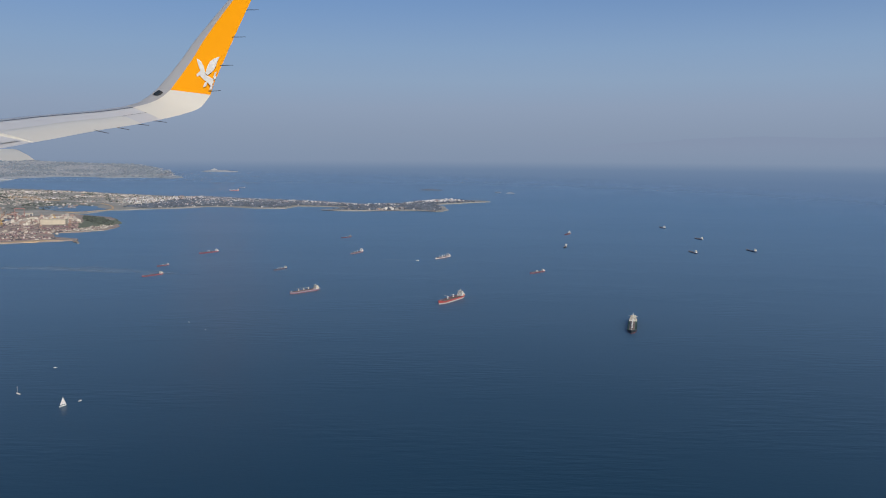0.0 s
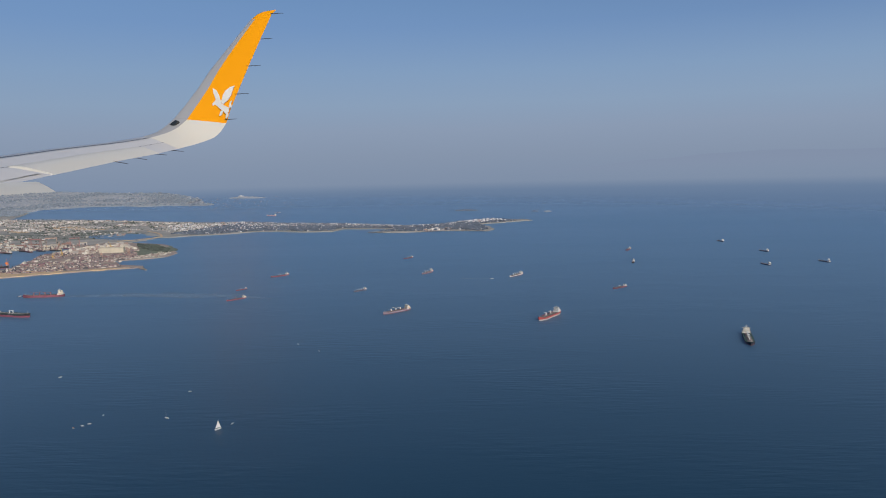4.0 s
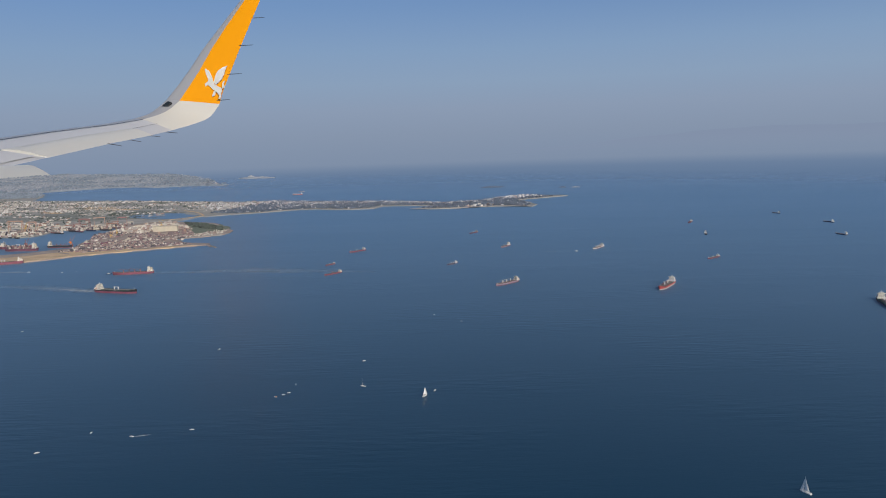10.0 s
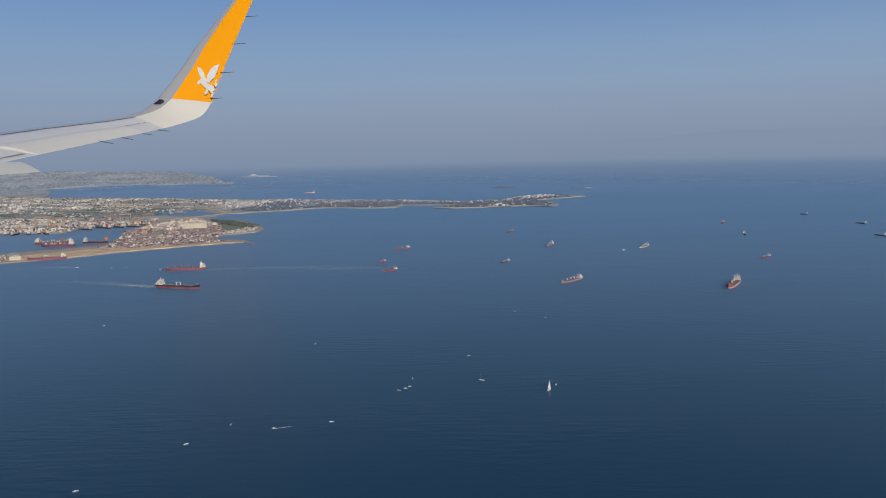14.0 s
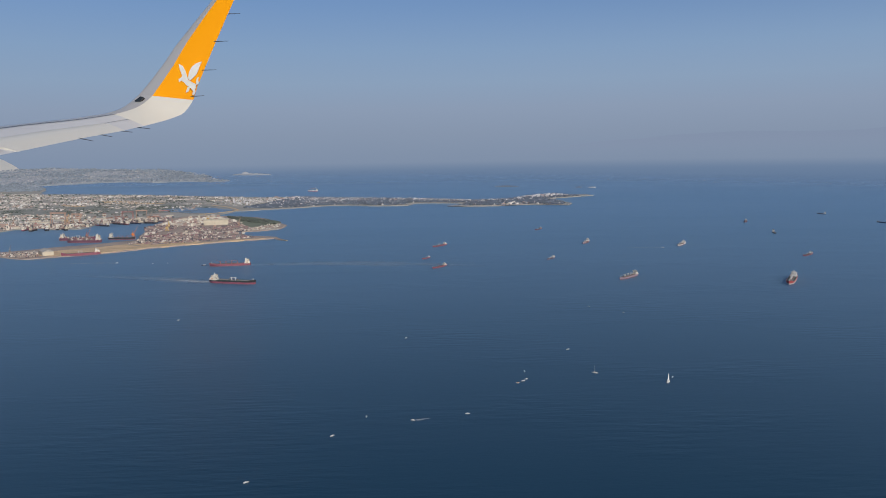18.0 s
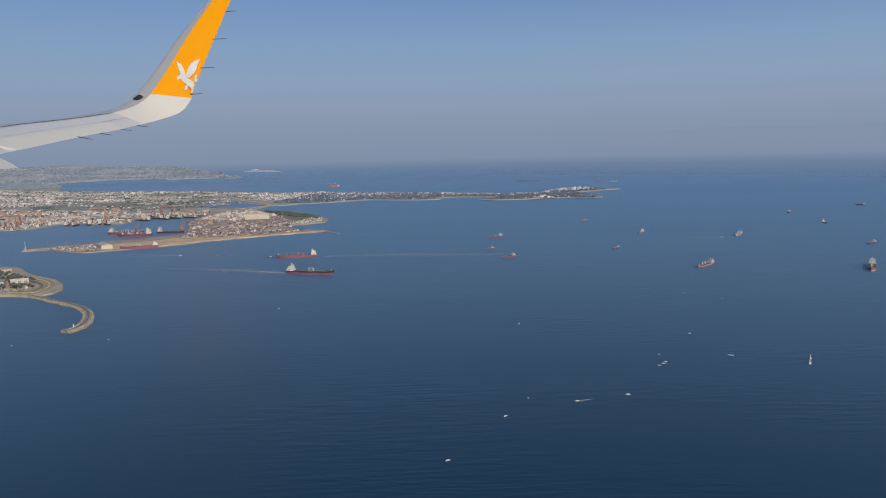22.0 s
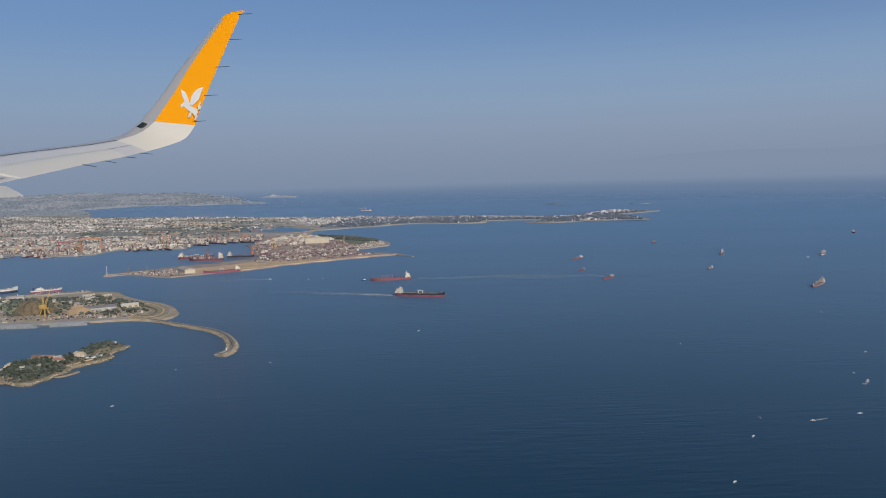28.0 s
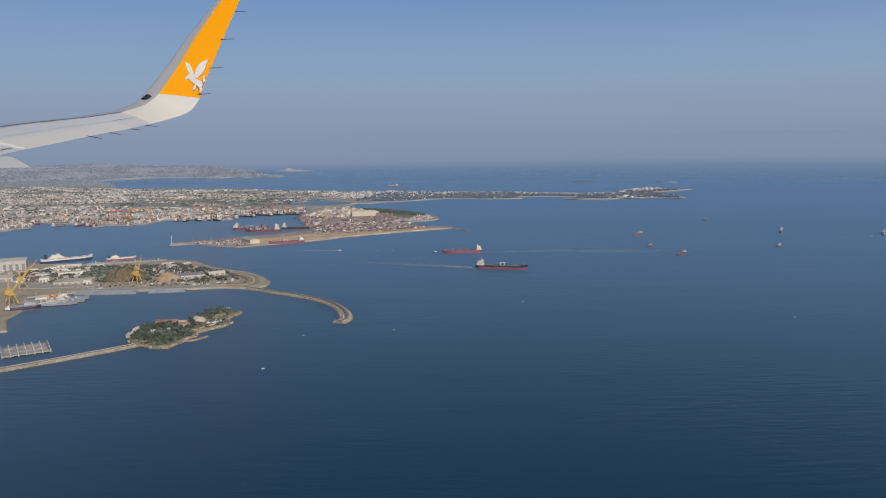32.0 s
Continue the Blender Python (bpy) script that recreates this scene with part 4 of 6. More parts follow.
# ---------------------------------------------------------------- breakwaters, causeway, shores
def ribbon(name, pts, half, z, material, parent=None, label="", thick=0.12):
    """Road or wall top that follows a line; half: half-widths along it."""
    bm = bmesh.new()
    rows = []
    for i, (x, y) in enumerate(pts):
        (xa, ya), (xb, yb) = pts[max(0, i - 1)], pts[min(len(pts) - 1, i + 1)]
        d = math.hypot(xb - xa, yb - ya) or 1
        nx, ny = -(yb - ya) / d, (xb - xa) / d
        w = half[i] if isinstance(half, list) else half
        rows.append([bm.verts.new((x + nx * w * s, y + ny * w * s, zz)) for s, zz in ((1, z - thick), (1, z), (-1, z), (-1, z - thick))])
    for a, b in zip(rows, rows[1:]):
        for i in range(3):
            bm.faces.new((a[i], a[i + 1], b[i + 1], b[i]))
    bm.faces.new(rows[0])
    bm.faces.new(rows[-1][::-1])
    return part(name, bm, material, parent, label)


def smooth_line(pts, n=6):
    """Catmull-Rom through the points."""
    out = []
    for i in range(len(pts) - 1):
        p0, p1, p2, p3 = (Vector(pts[max(0, min(len(pts) - 1, i + k))]) for k in (-1, 0, 1, 2))
        for j in range(n):
            t = j / n
            out.append(tuple(0.5 * ((2 * p1) + (p2 - p0) * t + (2 * p0 - 5 * p1 + 4 * p2 - p3) * t * t + (3 * p1 - p0 - 3 * p2 + p3) * t ** 3)))
    return out + [tuple(pts[-1])]


def rock_mesh(seed):
    rnd = random.Random(seed)
    bm = bmesh.new()
    bm_clump(bm, (0, 0, 0), 0.16, rnd, 0.7)
    me = bpy.data.meshes.new("rock")
    bm.to_mesh(me)
    bm.free()
    me.materials.append(M["rock"])
    return me


ROCKS = [rock_mesh(i) for i in range(6)]


def rock_wall(name, label, pts, width, height, count_parts, seed, road="asphalt"):
    """Rubble mound: sloping body, roadway on top, armour rocks on both flanks."""
    rnd = random.Random(seed)
    line = smooth_line(pts)
    root = thing(name, label, "breakwater", pose(0, 0, 0))
    bm = bmesh.new()
    rows = []
    for i, (x, y) in enumerate(line):
        (xa, ya), (xb, yb) = line[max(0, i - 1)], line[min(len(line) - 1, i + 1)]
        d = math.hypot(xb - xa, yb - ya) or 1
        nx, ny = -(yb - ya) / d, (xb - xa) / d
        w = width[0] + (width[1] - width[0]) * i / (len(line) - 1)
        rows.append([bm.verts.new((x + nx * s * w, y + ny * s * w, z * (0.9 + 0.2 * rnd.random()))) for s, z in ((1.25, -0.2), (0.62, height), (-0.62, height), (-1.25, -0.2))])
    for a, b in zip(rows, rows[1:]):
        for i in range(3):
            bm.faces.new((a[i], a[i + 1], b[i + 1], b[i]))
    bm.faces.new(rows[0])
    bm.faces.new(rows[-1][::-1])
    part("mound", bm, M["rock_stuff"], root)
    ws = [width[0] + (width[1] - width[0]) * i / (len(line) - 1) for i in range(len(line))]
    ribbon("roadway", line, [w * 0.26 for w in ws], height + 0.05, M[road], root)
    ribbon("parapet", [(x, y) for x, y in line], [w * 0.03 for w in ws], height + 0.13, M["concrete"], root, thick=0.15)
    bm = bmesh.new()
    total = len(line) - 1
    for k in range(count_parts + 500):
        i = rnd.randrange(total)
        t = rnd.random()
        x, y = (line[i][j] + (line[i + 1][j] - line[i][j]) * t for j in (0, 1))
        d = math.hypot(line[i + 1][0] - line[i][0], line[i + 1][1] - line[i][1]) or 1
        nx, ny = -(line[i + 1][1] - line[i][1]) / d, (line[i + 1][0] - line[i][0]) / d
        u = rnd.choice((-1, 1)) * (0.66 + 0.5 * rnd.random())
        z = height * max(0.0, (1.25 - abs(u)) / 0.63)
        s = 0.35 + 0.5 * rnd.random()
        if k < count_parts:
            ob = new("rock", ROCKS[k % 6])
            ob.parent = root
            ob.matrix_basis = Matrix.Translation((x + nx * u * ws[i], y + ny * u * ws[i], z)) @ Euler((rnd.random() * 6, rnd.random() * 6, rnd.random() * 6)).to_matrix().to_4x4() @ Matrix.Scale(s, 4)
        else:
            bm_clump(bm, (x + nx * u * ws[i], y + ny * u * ws[i], z), 0.14 * s, rnd, 0.7)
    tagged(part("rock_fill", bm, M["rock_stuff"], root), kind="stuff")
    return root


rock_wall("breakwater", "curved rubble breakwater with a roadway on top", BREAK, (0.40, 0.80), 0.34, 290, 11)
rock_wall("causeway", "long straight rubble causeway to the island", CAUSEWAY, (0.44, 0.5), 0.28, 200, 12)


def harbour_light(x, y):
    root = thing("harbour_light", "small white harbour light on the breakwater head", "lighthouse", pose(x, y, 0.36))
    bm = bmesh.new()
    bm_tube(bm, (0, 0, 0), (0, 0, 0.45), 0.09, 0.06, 10)
    part("tower", bm, M["white"], root)
    bm = bmesh.new()
    bm_tube(bm, (0, 0, 0.45), (0, 0, 0.49), 0.10, 0.10, 10)
    part("gallery", bm, M["steel"], root)
    bm = bmesh.new()
    bm_tube(bm, (0, 0, 0.49), (0, 0, 0.58), 0.05, 0.035, 8)
    part("lantern", bm, M["rust_red"], root, "red lantern")


harbour_light(-67.6, 91.6)

# rounded end of the headland: perimeter road, sea wall and bare rings of earth
RIM_INNER = [(-90.6, 117.6), (-87.2, 116.7), (-86.0, 117.4), (-85.8, 119.8), (-87.4, 124.3), (-91.0, 128.8), (-96.0, 132.1)]
RIM = [(-91, 116.9), (-86.4, 115.9), (-84.7, 116.7), (-84.5, 119.5), (-86.4, 124.6), (-90.2, 129.6), (-95.2, 133.0), (-101, 138.6)]
tagged(ribbon("pavement", smooth_line(RIM), 0.24, 0.36, M["concrete"]), "pale perimeter road round the headland", "road", kind="structure")
tagged(ribbon("pavement", smooth_line(RIM_INNER), 0.12, 0.40, M["sand"]), "pale sandy track inside the perimeter road", "track", kind="structure")
tagged(ribbon("pavement", smooth_line([(-91.5, 118.2), (-88.0, 117.8), (-87.0, 119.4), (-88.2, 123.4), (-91.8, 127.6), (-96.4, 130.9)]), 0.17, 0.38, M["asphalt"]), "dark inner road round the headland", "road", kind="structure")
tagged(land("ground", [(-90.5, 116.6), (-86.0, 115.0), (-84.2, 116.6), (-84.3, 119.6), (-86.2, 124.8), (-90.0, 129.8), (-95, 133.2), (-94.4, 131.6), (-91.0, 127.5), (-88.2, 122.4), (-88.2, 119.0)], 0.33, M["dry_grass"], "dry grass at the headland's end", step=1.5, amount=0.3, seed=21), category="earth")
tagged(land("ground", [(-97, 168.6), (-87.2, 174.2), (-78.9, 183.0), (-66.8, 191.1), (-54, 198.6), (-60, 197.6), (-70, 193.4), (-80.5, 187.6), (-88.5, 181.5), (-96, 173.0)], 0.27, M["sand"], "pale sand beach along the spit", step=3, amount=1.2, seed=22), category="beach")
tagged(land("ground", [(-101, 170.4), (-96.4, 169.6), (-88, 175.4), (-80, 184.2), (-70, 190.6), (-70, 194.6), (-80, 194.2), (-88, 190.6), (-95, 184.4), (-102, 177)], 0.265, M["sand"], "broad bare sand behind the beach", step=3, amount=1.2, seed=44), category="sand")
tagged(ribbon("pavement", [(-118.2, 172.3), (-112.0, 175.5), (-104.5, 178.6)], 0.7, 0.30, M["concrete"], thick=0.4), "concrete quay running out from the spit", "quay", kind="structure")
tagged(ribbon("pavement", [(-113.0, 114.3), (-104.0, 114.7), (-94.7, 115.9), (-89.2, 117.0)], 1.1, 0.31, M["concrete"], thick=0.4), "concrete quay of the naval yard", "quay", kind="structure")
tagged(ribbon("pavement", [(-123.0, 143.2), (-116.8, 145.0), (-110.0, 147.4)], 0.75, 0.30, M["concrete"], thick=0.4), "pale concrete pier behind the yard", "pier", kind="structure")
tagged(ribbon("pavement", [(-63.5, 220.5), (-59.5, 221.8), (-56.3, 225.0)], 0.8, 0.30, M["concrete"], thick=0.4), "concrete wharf at the cape", "quay", kind="structure")
tagged(ribbon("pavement", smooth_line([(-51.6, 200.2), (-49.6, 197.2), (-47.4, 194.0)]), 0.3, 0.16, M["rock_stuff"], thick=0.3), "thin rock groyne off the spit", "groyne", kind="structure")
tagged(ribbon("pavement", smooth_line([(-84.8, 82.6), (-83.6, 82.9), (-82.7, 84.6)]), 0.16, 0.16, M["tan_rock"], thick=0.3), "small landing jetty of the island", "jetty", kind="structure")


def hill(name, label, x, y, rx, ry, h, material, seed, turn=0.0):
    """Uneven mound of earth."""
    bm = bmesh.new()
    n = 40
    grid = {}
    for i in range(n + 1):
        for j in range(n + 1):
            u, v = 2 * i / n - 1, 2 * j / n - 1
            r = math.hypot(u, v)
            k = max(0.0, 1 - r * r) ** 0.7
            w = noise.noise((u * 2.2 + seed, v * 2.2, seed)) * 0.5 + noise.noise((u * 6 + seed, v * 6, seed)) * 0.3 - abs(noise.noise((u * 9 + seed, v * 4, seed))) * 0.45 + 0.1
            grid[i, j] = bm.verts.new((u * rx, v * ry, h * k * (0.85 + 0.7 * w) - (0.35 if r > 0.97 else 0.0)))
    for i in range(n):
        for j in range(n):
            if math.hypot(2 * (i + 0.5) / n - 1, 2 * (j + 0.5) / n - 1) < 1.03:
                bm.faces.new((grid[i, j], grid[i + 1, j], grid[i + 1, j + 1], grid[i, j + 1]))
    ob = part(name, bm, material, smooth=False)
    ob.matrix_world = pose(x, y, 0.22, 0, 0, turn)
    return tagged(ob, label, "hill", kind="structure")


hill("ground", "steep brown earth mound with scrub", -108.4, 123.8, 3.5, 2.5, 2.4, M["earth"], 3, 15)
hill("ground", "sandy cut earth mound", -100.6, 122.4, 2.2, 1.4, 1.3, M["bare"], 8, 10)
hill("ground", "dark scrub-covered rise", -113.6, 126.0, 3.6, 2.2, 1.7, M["scrub"], 5, 25)
def shore_rocks(label, outline, n, seed, size=0.22):
    """Pale boulders and ledges along a shore, in one mesh."""
    rnd = random.Random(seed)
    bm = bmesh.new()
    for _ in range(n):
        i = rnd.randrange(len(outline))
        (xa, ya), (xb, yb) = outline[i], outline[(i + 1) % len(outline)]
        t = rnd.random()
        bm_clump(bm, (xa + (xb - xa) * t + 0.7 * (rnd.random() - 0.5), ya + (yb - ya) * t + 0.7 * (rnd.random() - 0.5), 0.08 + 0.12 * rnd.random()), size * (0.5 + rnd.random()), rnd, 0.6)
    return tagged(part("shore_rocks", bm, M["tan_rock"]), label, "rocks", kind="stuff")


shore_rocks("pale tan boulders round the island's shore", ISLE, 560, 31, 0.15)
shore_rocks("pale boulders along the headland's sea wall", RIM, 300, 32, 0.13)
tagged(land("ground", [(-135, 118), (-119, 116.6), (-111, 117.6), (-109.5, 120.4), (-119, 123.2), (-133, 124.4)], 0.31, M["concrete"], "pale paved ground behind the quay", step=2, amount=0.3, seed=41), category="paving")
tagged(land("ground", [(-133, 133.6), (-120, 132.4), (-109, 137.6), (-107.6, 144), (-113.6, 141.6), (-124, 140.6)], 0.31, M["yard_paving"], "pale trodden earth and paving by the pier", step=2, amount=0.4, seed=42), category="paving")
hill("ground", "low wooded rise of the island", -88.4, 85.8, 3.2, 4.2, 0.7, M["isle"], 6, 0)
hill("ground", "low rise at the island's far end", -84.4, 94.8, 2.0, 2.6, 0.6, M["isle"], 7, 0)


# ---------------------------------------------------------------- trees
def tree_template(seed, h):
    rnd = random.Random(seed)
    root = thing("tree", "dark green pine with an uneven crown", "tree", pose(0, 0, -60), "trees of the shore")
    bm = bmesh.new()
    bm_tube(bm, (0, 0, -0.05), (0.02, 0.01, h * 0.55), 0.05 * h, 0.025 * h, 6)
    for k in range(4):
        a = rnd.random() * 6.28
        z = h * (0.35 + 0.15 * k / 3)
        bm_tube(bm, (0.01, 0.01, z), (0.25 * h * math.cos(a), 0.25 * h * math.sin(a), z + 0.2 * h), 0.018 * h, 0.008 * h, 5)
    part("trunk", bm, M["bark"], root)
    bm = bmesh.new()
    for k in range(16):
        a, r = rnd.random() * 6.28, (rnd.random() ** 0.6) * 0.34 * h
        bm_clump(bm, (r * math.cos(a), r * math.sin(a), h * (0.5 + 0.42 * rnd.random() * (1 - r / (0.6 * h)))), h * (0.09 + 0.08 * rnd.random()), rnd, 0.75)
    part("crown", bm, M["leaf"], root)
    return root


TREES = [tree_template(40 + i, 0.45 + 0.08 * i) for i in range(5)]


def plant(points, seed, zfun=None):
    rnd = random.Random(seed)
    for i, (x, y, z) in enumerate(points):
        s = 0.48 + 0.4 * rnd.random()
        copy_thing(TREES[i % 5], pose(x, y, z, 0, 0, rnd.random() * 360) @ Matrix.Scale(s, 4))


def scatter(poly, n, seed, keep=None):
    rnd = random.Random(seed)
    xs, ys = [p[0] for p in poly], [p[1] for p in poly]
    out = []
    tries = 0
    while len(out) < n and tries < n * 60:
        tries += 1
        p = (xs[0] * 0 + min(xs) + (max(xs) - min(xs)) * rnd.random(), min(ys) + (max(ys) - min(ys)) * rnd.random())
        if inside(p, poly) and (keep is None or keep(*p, rnd)):
            out.append(p)
    return out


ISLE_WOOD = [(-91.0, 83.6), (-92.1, 87.2), (-91.4, 88.6), (-89.1, 90.1), (-86.8, 91.5), (-85.4, 89.8), (-85.2, 86.8), (-85.0, 83.8), (-86.0, 81.0), (-88.4, 81.1)]
ISLE_WOOD_2 = [(-86.7, 92.4), (-86.8, 95.4), (-86.2, 97.0), (-84.4, 98.0), (-83.2, 96.8), (-83.8, 93.8), (-85.1, 92.0)]


def isle_height(x, y):
    return 0.35 + 0.58 * max(0.0, 1 - ((x + 88.4) / 3.4) ** 2 - ((y - 85.8) / 4.4) ** 2) + 0.5 * max(0.0, 1 - ((x + 84.4) / 2.2) ** 2 - ((y - 94.8) / 2.8) ** 2)


plant([(x, y, isle_height(x, y)) for x, y in scatter(ISLE_WOOD, 290, 51, lambda x, y, r: math.hypot(x + 88, y - 89.3) > 1.0 and noise.noise((x * 0.7, y * 0.7, 1)) > -0.4)], 52)
plant([(x, y, isle_height(x, y)) for x, y in scatter(ISLE_WOOD_2, 34, 53)], 54)
plant([(x, y, 0.9) for x, y in scatter([(-118, 122.5), (-111.5, 122.8), (-110.8, 128), (-117, 129)], 20, 55)], 56)
plant([(x, y, 0.27) for x, y in scatter([(-128, 126), (-118, 128), (-105, 126.5), (-97, 128.5), (-100, 136), (-108, 141), (-122, 138), (-130, 133)], 24, 59)], 60)
plant([(x, y, 0.28) for x, y in scatter([(-99, 117.2), (-90, 118.6), (-89.4, 122.6), (-91, 124), (-97, 119.5)], 14, 57)], 58)
for _t in TREES:
    for _o in (*_t.children_recursive, _t):
        bpy.data.objects.remove(_o)


def far_wood(name, label, points, r0, r1, seed, z=0.25, material="leaf_stuff"):
    """Countless distant trees: uneven clumps in one mesh."""
    rnd = random.Random(seed)
    base = bmesh.new()
    bmesh.ops.create_icosphere(base, subdivisions=1, radius=1)
    bv = np.array([v.co[:] for v in base.verts])
    bf = np.array([[v.index for v in f.verts] for f in base.faces])
    base.free()
    vs, fs = [], []
    level = z
    for i, (x, y) in enumerate(points):
        z = level(x, y) if callable(level) else level
        r = r0 + (r1 - r0) * rnd.random()
        k = 0.7 + 0.5 * np.array([rnd.random() for _ in range(len(bv))])[:, None]
        vs.append(bv * k * (r * (1 + 0.5 * rnd.random()), r, r * 0.8) + (x, y, z + r * 0.4))
        fs.append(bf + i * len(bv))
    me = bpy.data.meshes.new(name)
    me.from_pydata(np.concatenate(vs).tolist(), [], np.concatenate(fs).tolist())
    me.materials.append(M[material])
    return tagged(new(name, me), label, "trees", kind="stuff")


def far_rise(x, y):
    """The far shore climbs slowly inland."""
    d = max(0.0, y - 646 - 0.1 * (x + 300))
    return 0.4 + 0.031 * d + 2.2 * min(1.0, d / 60) * max(0.0, noise.noise((x * 0.012, y * 0.012, 5.0)))


def far_quarter(x, y):
    """Built-up quarters of the far town against its woods and fields."""
    return noise.noise((x * 0.022, y * 0.03, 9.0)) + 0.5 * noise.noise((x * 0.06, y * 0.09, 2.0))


def far_slopes():
    bm = bmesh.new()
    nx, ny = 44, 26
    grid = {}
    for i in range(nx + 1):
        for j in range(ny + 1):
            x, y = -620 + 440 * i / nx, 580 + 300 * j / ny
            if inside((x, y), FAR_SHORE):
                grid[i, j] = bm.verts.new((x, y, far_rise(x, y) - 0.1))
    for i in range(nx):
        for j in range(ny):
            corners = [(i, j), (i + 1, j), (i + 1, j + 1), (i, j + 1)]
            if all(c in grid for c in corners):
                bm.faces.new([grid[c] for c in corners])
    tagged(part("ground", bm, M["far_land"]), "low slopes behind the far town", "hill", kind="structure")


def houses_stuff(name, label, points, seed, size=(0.35, 0.75), height=(0.2, 0.6), z=0.22, material="houses", stretch=1.0, angle=None):
    """Countless far houses: pitched or flat boxes in one mesh."""
    rnd = random.Random(seed)
    vs, fs = [], []
    level = z
    for x, y in points:
        z = level(x, y) if callable(level) else level
        a = 1.2 * noise.noise((x * 0.03, y * 0.03, 7.0)) + rnd.choice((0, 1.57)) + 0.25 * rnd.random() if angle is None else angle + 0.1 * rnd.random()
        sx, sy = size[0] + (size[1] - size[0]) * rnd.random(), size[0] + (size[1] - size[0]) * 0.6 * rnd.random()
        sx *= 1 + (stretch - 1) * rnd.random()
        h = height[0] + (height[1] - height[0]) * rnd.random() ** 2
        ca, sa = math.cos(a), math.sin(a)
        o = len(vs)
        for zz in (z - 0.15, z + h):
            for ux, uy in ((-0.5, -0.5), (0.5, -0.5), (0.5, 0.5), (-0.5, 0.5)):
                vs.append((x + ux * sx * ca - uy * sy * sa, y + ux * sx * sa + uy * sy * ca, zz))
        rise = h * 0.35 * rnd.random()
        vs.append((x - 0.3 * sx * ca, y - 0.3 * sx * sa, z + h + rise))
        vs.append((x + 0.3 * sx * ca, y + 0.3 * sx * sa, z + h + rise))
        fs += [(o + i, o + (i + 1) % 4, o + 4 + (i + 1) % 4, o + 4 + i) for i in range(4)]
        fs += [(o + 4, o + 5, o + 9, o + 8), (o + 6, o + 7, o + 8, o + 9), (o + 5, o + 6, o + 9), (o + 7, o + 4, o + 8)]
    me = bpy.data.meshes.new(name)
    me.from_pydata(vs, [], fs)
    me.materials.append(M[material])
    return tagged(new(name, me), label, "houses", kind="stuff")


def clear_ground(x, y, r):
    """Open fields and the lagoon's edge stay unbuilt."""
    return noise.noise((x * 0.035, y * 0.05, 3.0)) > -0.16


TOWN = [(-300, 195), (-217.0, 206), (-186, 214), (-186, 240), (-160, 246), (-140, 252), (-128, 262), (-118, 285), (-106, 306), (-92, 312), (-84, 330), (-79, 378), (-104, 384), (-136, 399), (-172, 419), (-211, 436), (-250, 446), (-300, 478), (-440, 490), (-440, 300)]
CAPE = [(-90, 312), (-77, 307), (-64, 314), (-55, 321), (-46, 322), (-32, 315), (-22, 316), (-20, 328), (-9, 327), (8, 321), (0, 307), (17, 306), (31, 310), (43, 304), (45, 311), (44, 325), (41, 343), (50, 350), (60, 358), (52, 368), (35, 358), (25, 342), (9, 335), (-9, 347), (-24, 355), (-50, 364), (-79, 379)]
RIDGE = [(-88, 356), (-50, 344), (-24, 338), (-9, 333), (9, 326), (26, 332), (38, 346), (50, 352), (50, 362), (35, 357), (25, 341), (9, 334), (-9, 346), (-24, 354), (-50, 363), (-79, 378)]


def town_gap(x, y, r):
    field = ((x + 140) / 56) ** 2 + ((y - 314) / 27) ** 2 < 1
    quarter = noise.noise((x * 0.11, y * 0.14, 21.0)) + 0.6 * noise.noise((x * 0.3, y * 0.3, 22.0))
    return clear_ground(x, y, r) and r.random() < 0.62 + 1.3 * quarter and not (field and r.random() < 0.97)


houses_stuff("houses", "dense town of pale low houses and flats", scatter(TOWN, 19500, 61, town_gap), 62, (0.24, 0.62), (0.16, 0.5))
houses_stuff("houses", "larger pale blocks and halls among the town houses", scatter(TOWN, 620, 92, town_gap), 93, (0.8, 1.9), (0.35, 0.8))
far_wood("trees", "dark trees between the town houses", scatter(TOWN, 5200, 63, lambda x, y, r: ((x + 140) / 56) ** 2 + ((y - 314) / 27) ** 2 > 1 and noise.noise((x * 0.11, y * 0.14, 21.0)) < 0.12 or r.random() < 0.12), 0.2, 0.45, 64)
houses_stuff("houses", "pale villas along the peninsula", scatter(CAPE, 700, 65), 66, (0.22, 0.5), (0.3, 0.5), 0.3, "cape_houses")
houses_stuff("houses", "pale villas and flats on the peninsula's ridge", scatter(RIDGE, 560, 165), 166, (0.28, 0.75), (0.4, 0.75), 0.3, "cape_houses")
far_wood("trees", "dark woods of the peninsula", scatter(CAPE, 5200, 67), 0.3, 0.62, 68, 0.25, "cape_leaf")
TIP = [(30, 349), (44, 350), (55, 358), (48, 366), (36, 358)]
houses_stuff("houses", "white apartment blocks near the peninsula's tip", scatter(TIP, 60, 69), 70, (0.6, 1.4), (0.6, 1.2), 0.22, "cape_houses")
houses_stuff("houses", "pale halls on the peninsula's near shore", scatter([(18, 306), (31, 309.5), (28, 314), (19, 311)], 14, 167), 168, (0.8, 1.6), (0.5, 0.9))
houses_stuff("houses", "white houses where the peninsula begins", scatter([(-112, 352), (-92, 326), (-70, 322), (-44, 330), (-46, 356), (-80, 372), (-108, 378)], 480, 185), 186, (0.28, 0.7), (0.3, 0.65), 0.3, "cape_houses")
tagged(ribbon("pavement", smooth_line([(-4, 305.6), (3, 303.1), (17, 303.6), (31, 307.5), (44, 301.8)]), 0.8, 0.34, M["beach"]), "pale beach strip along the peninsula", "beach", kind="structure")
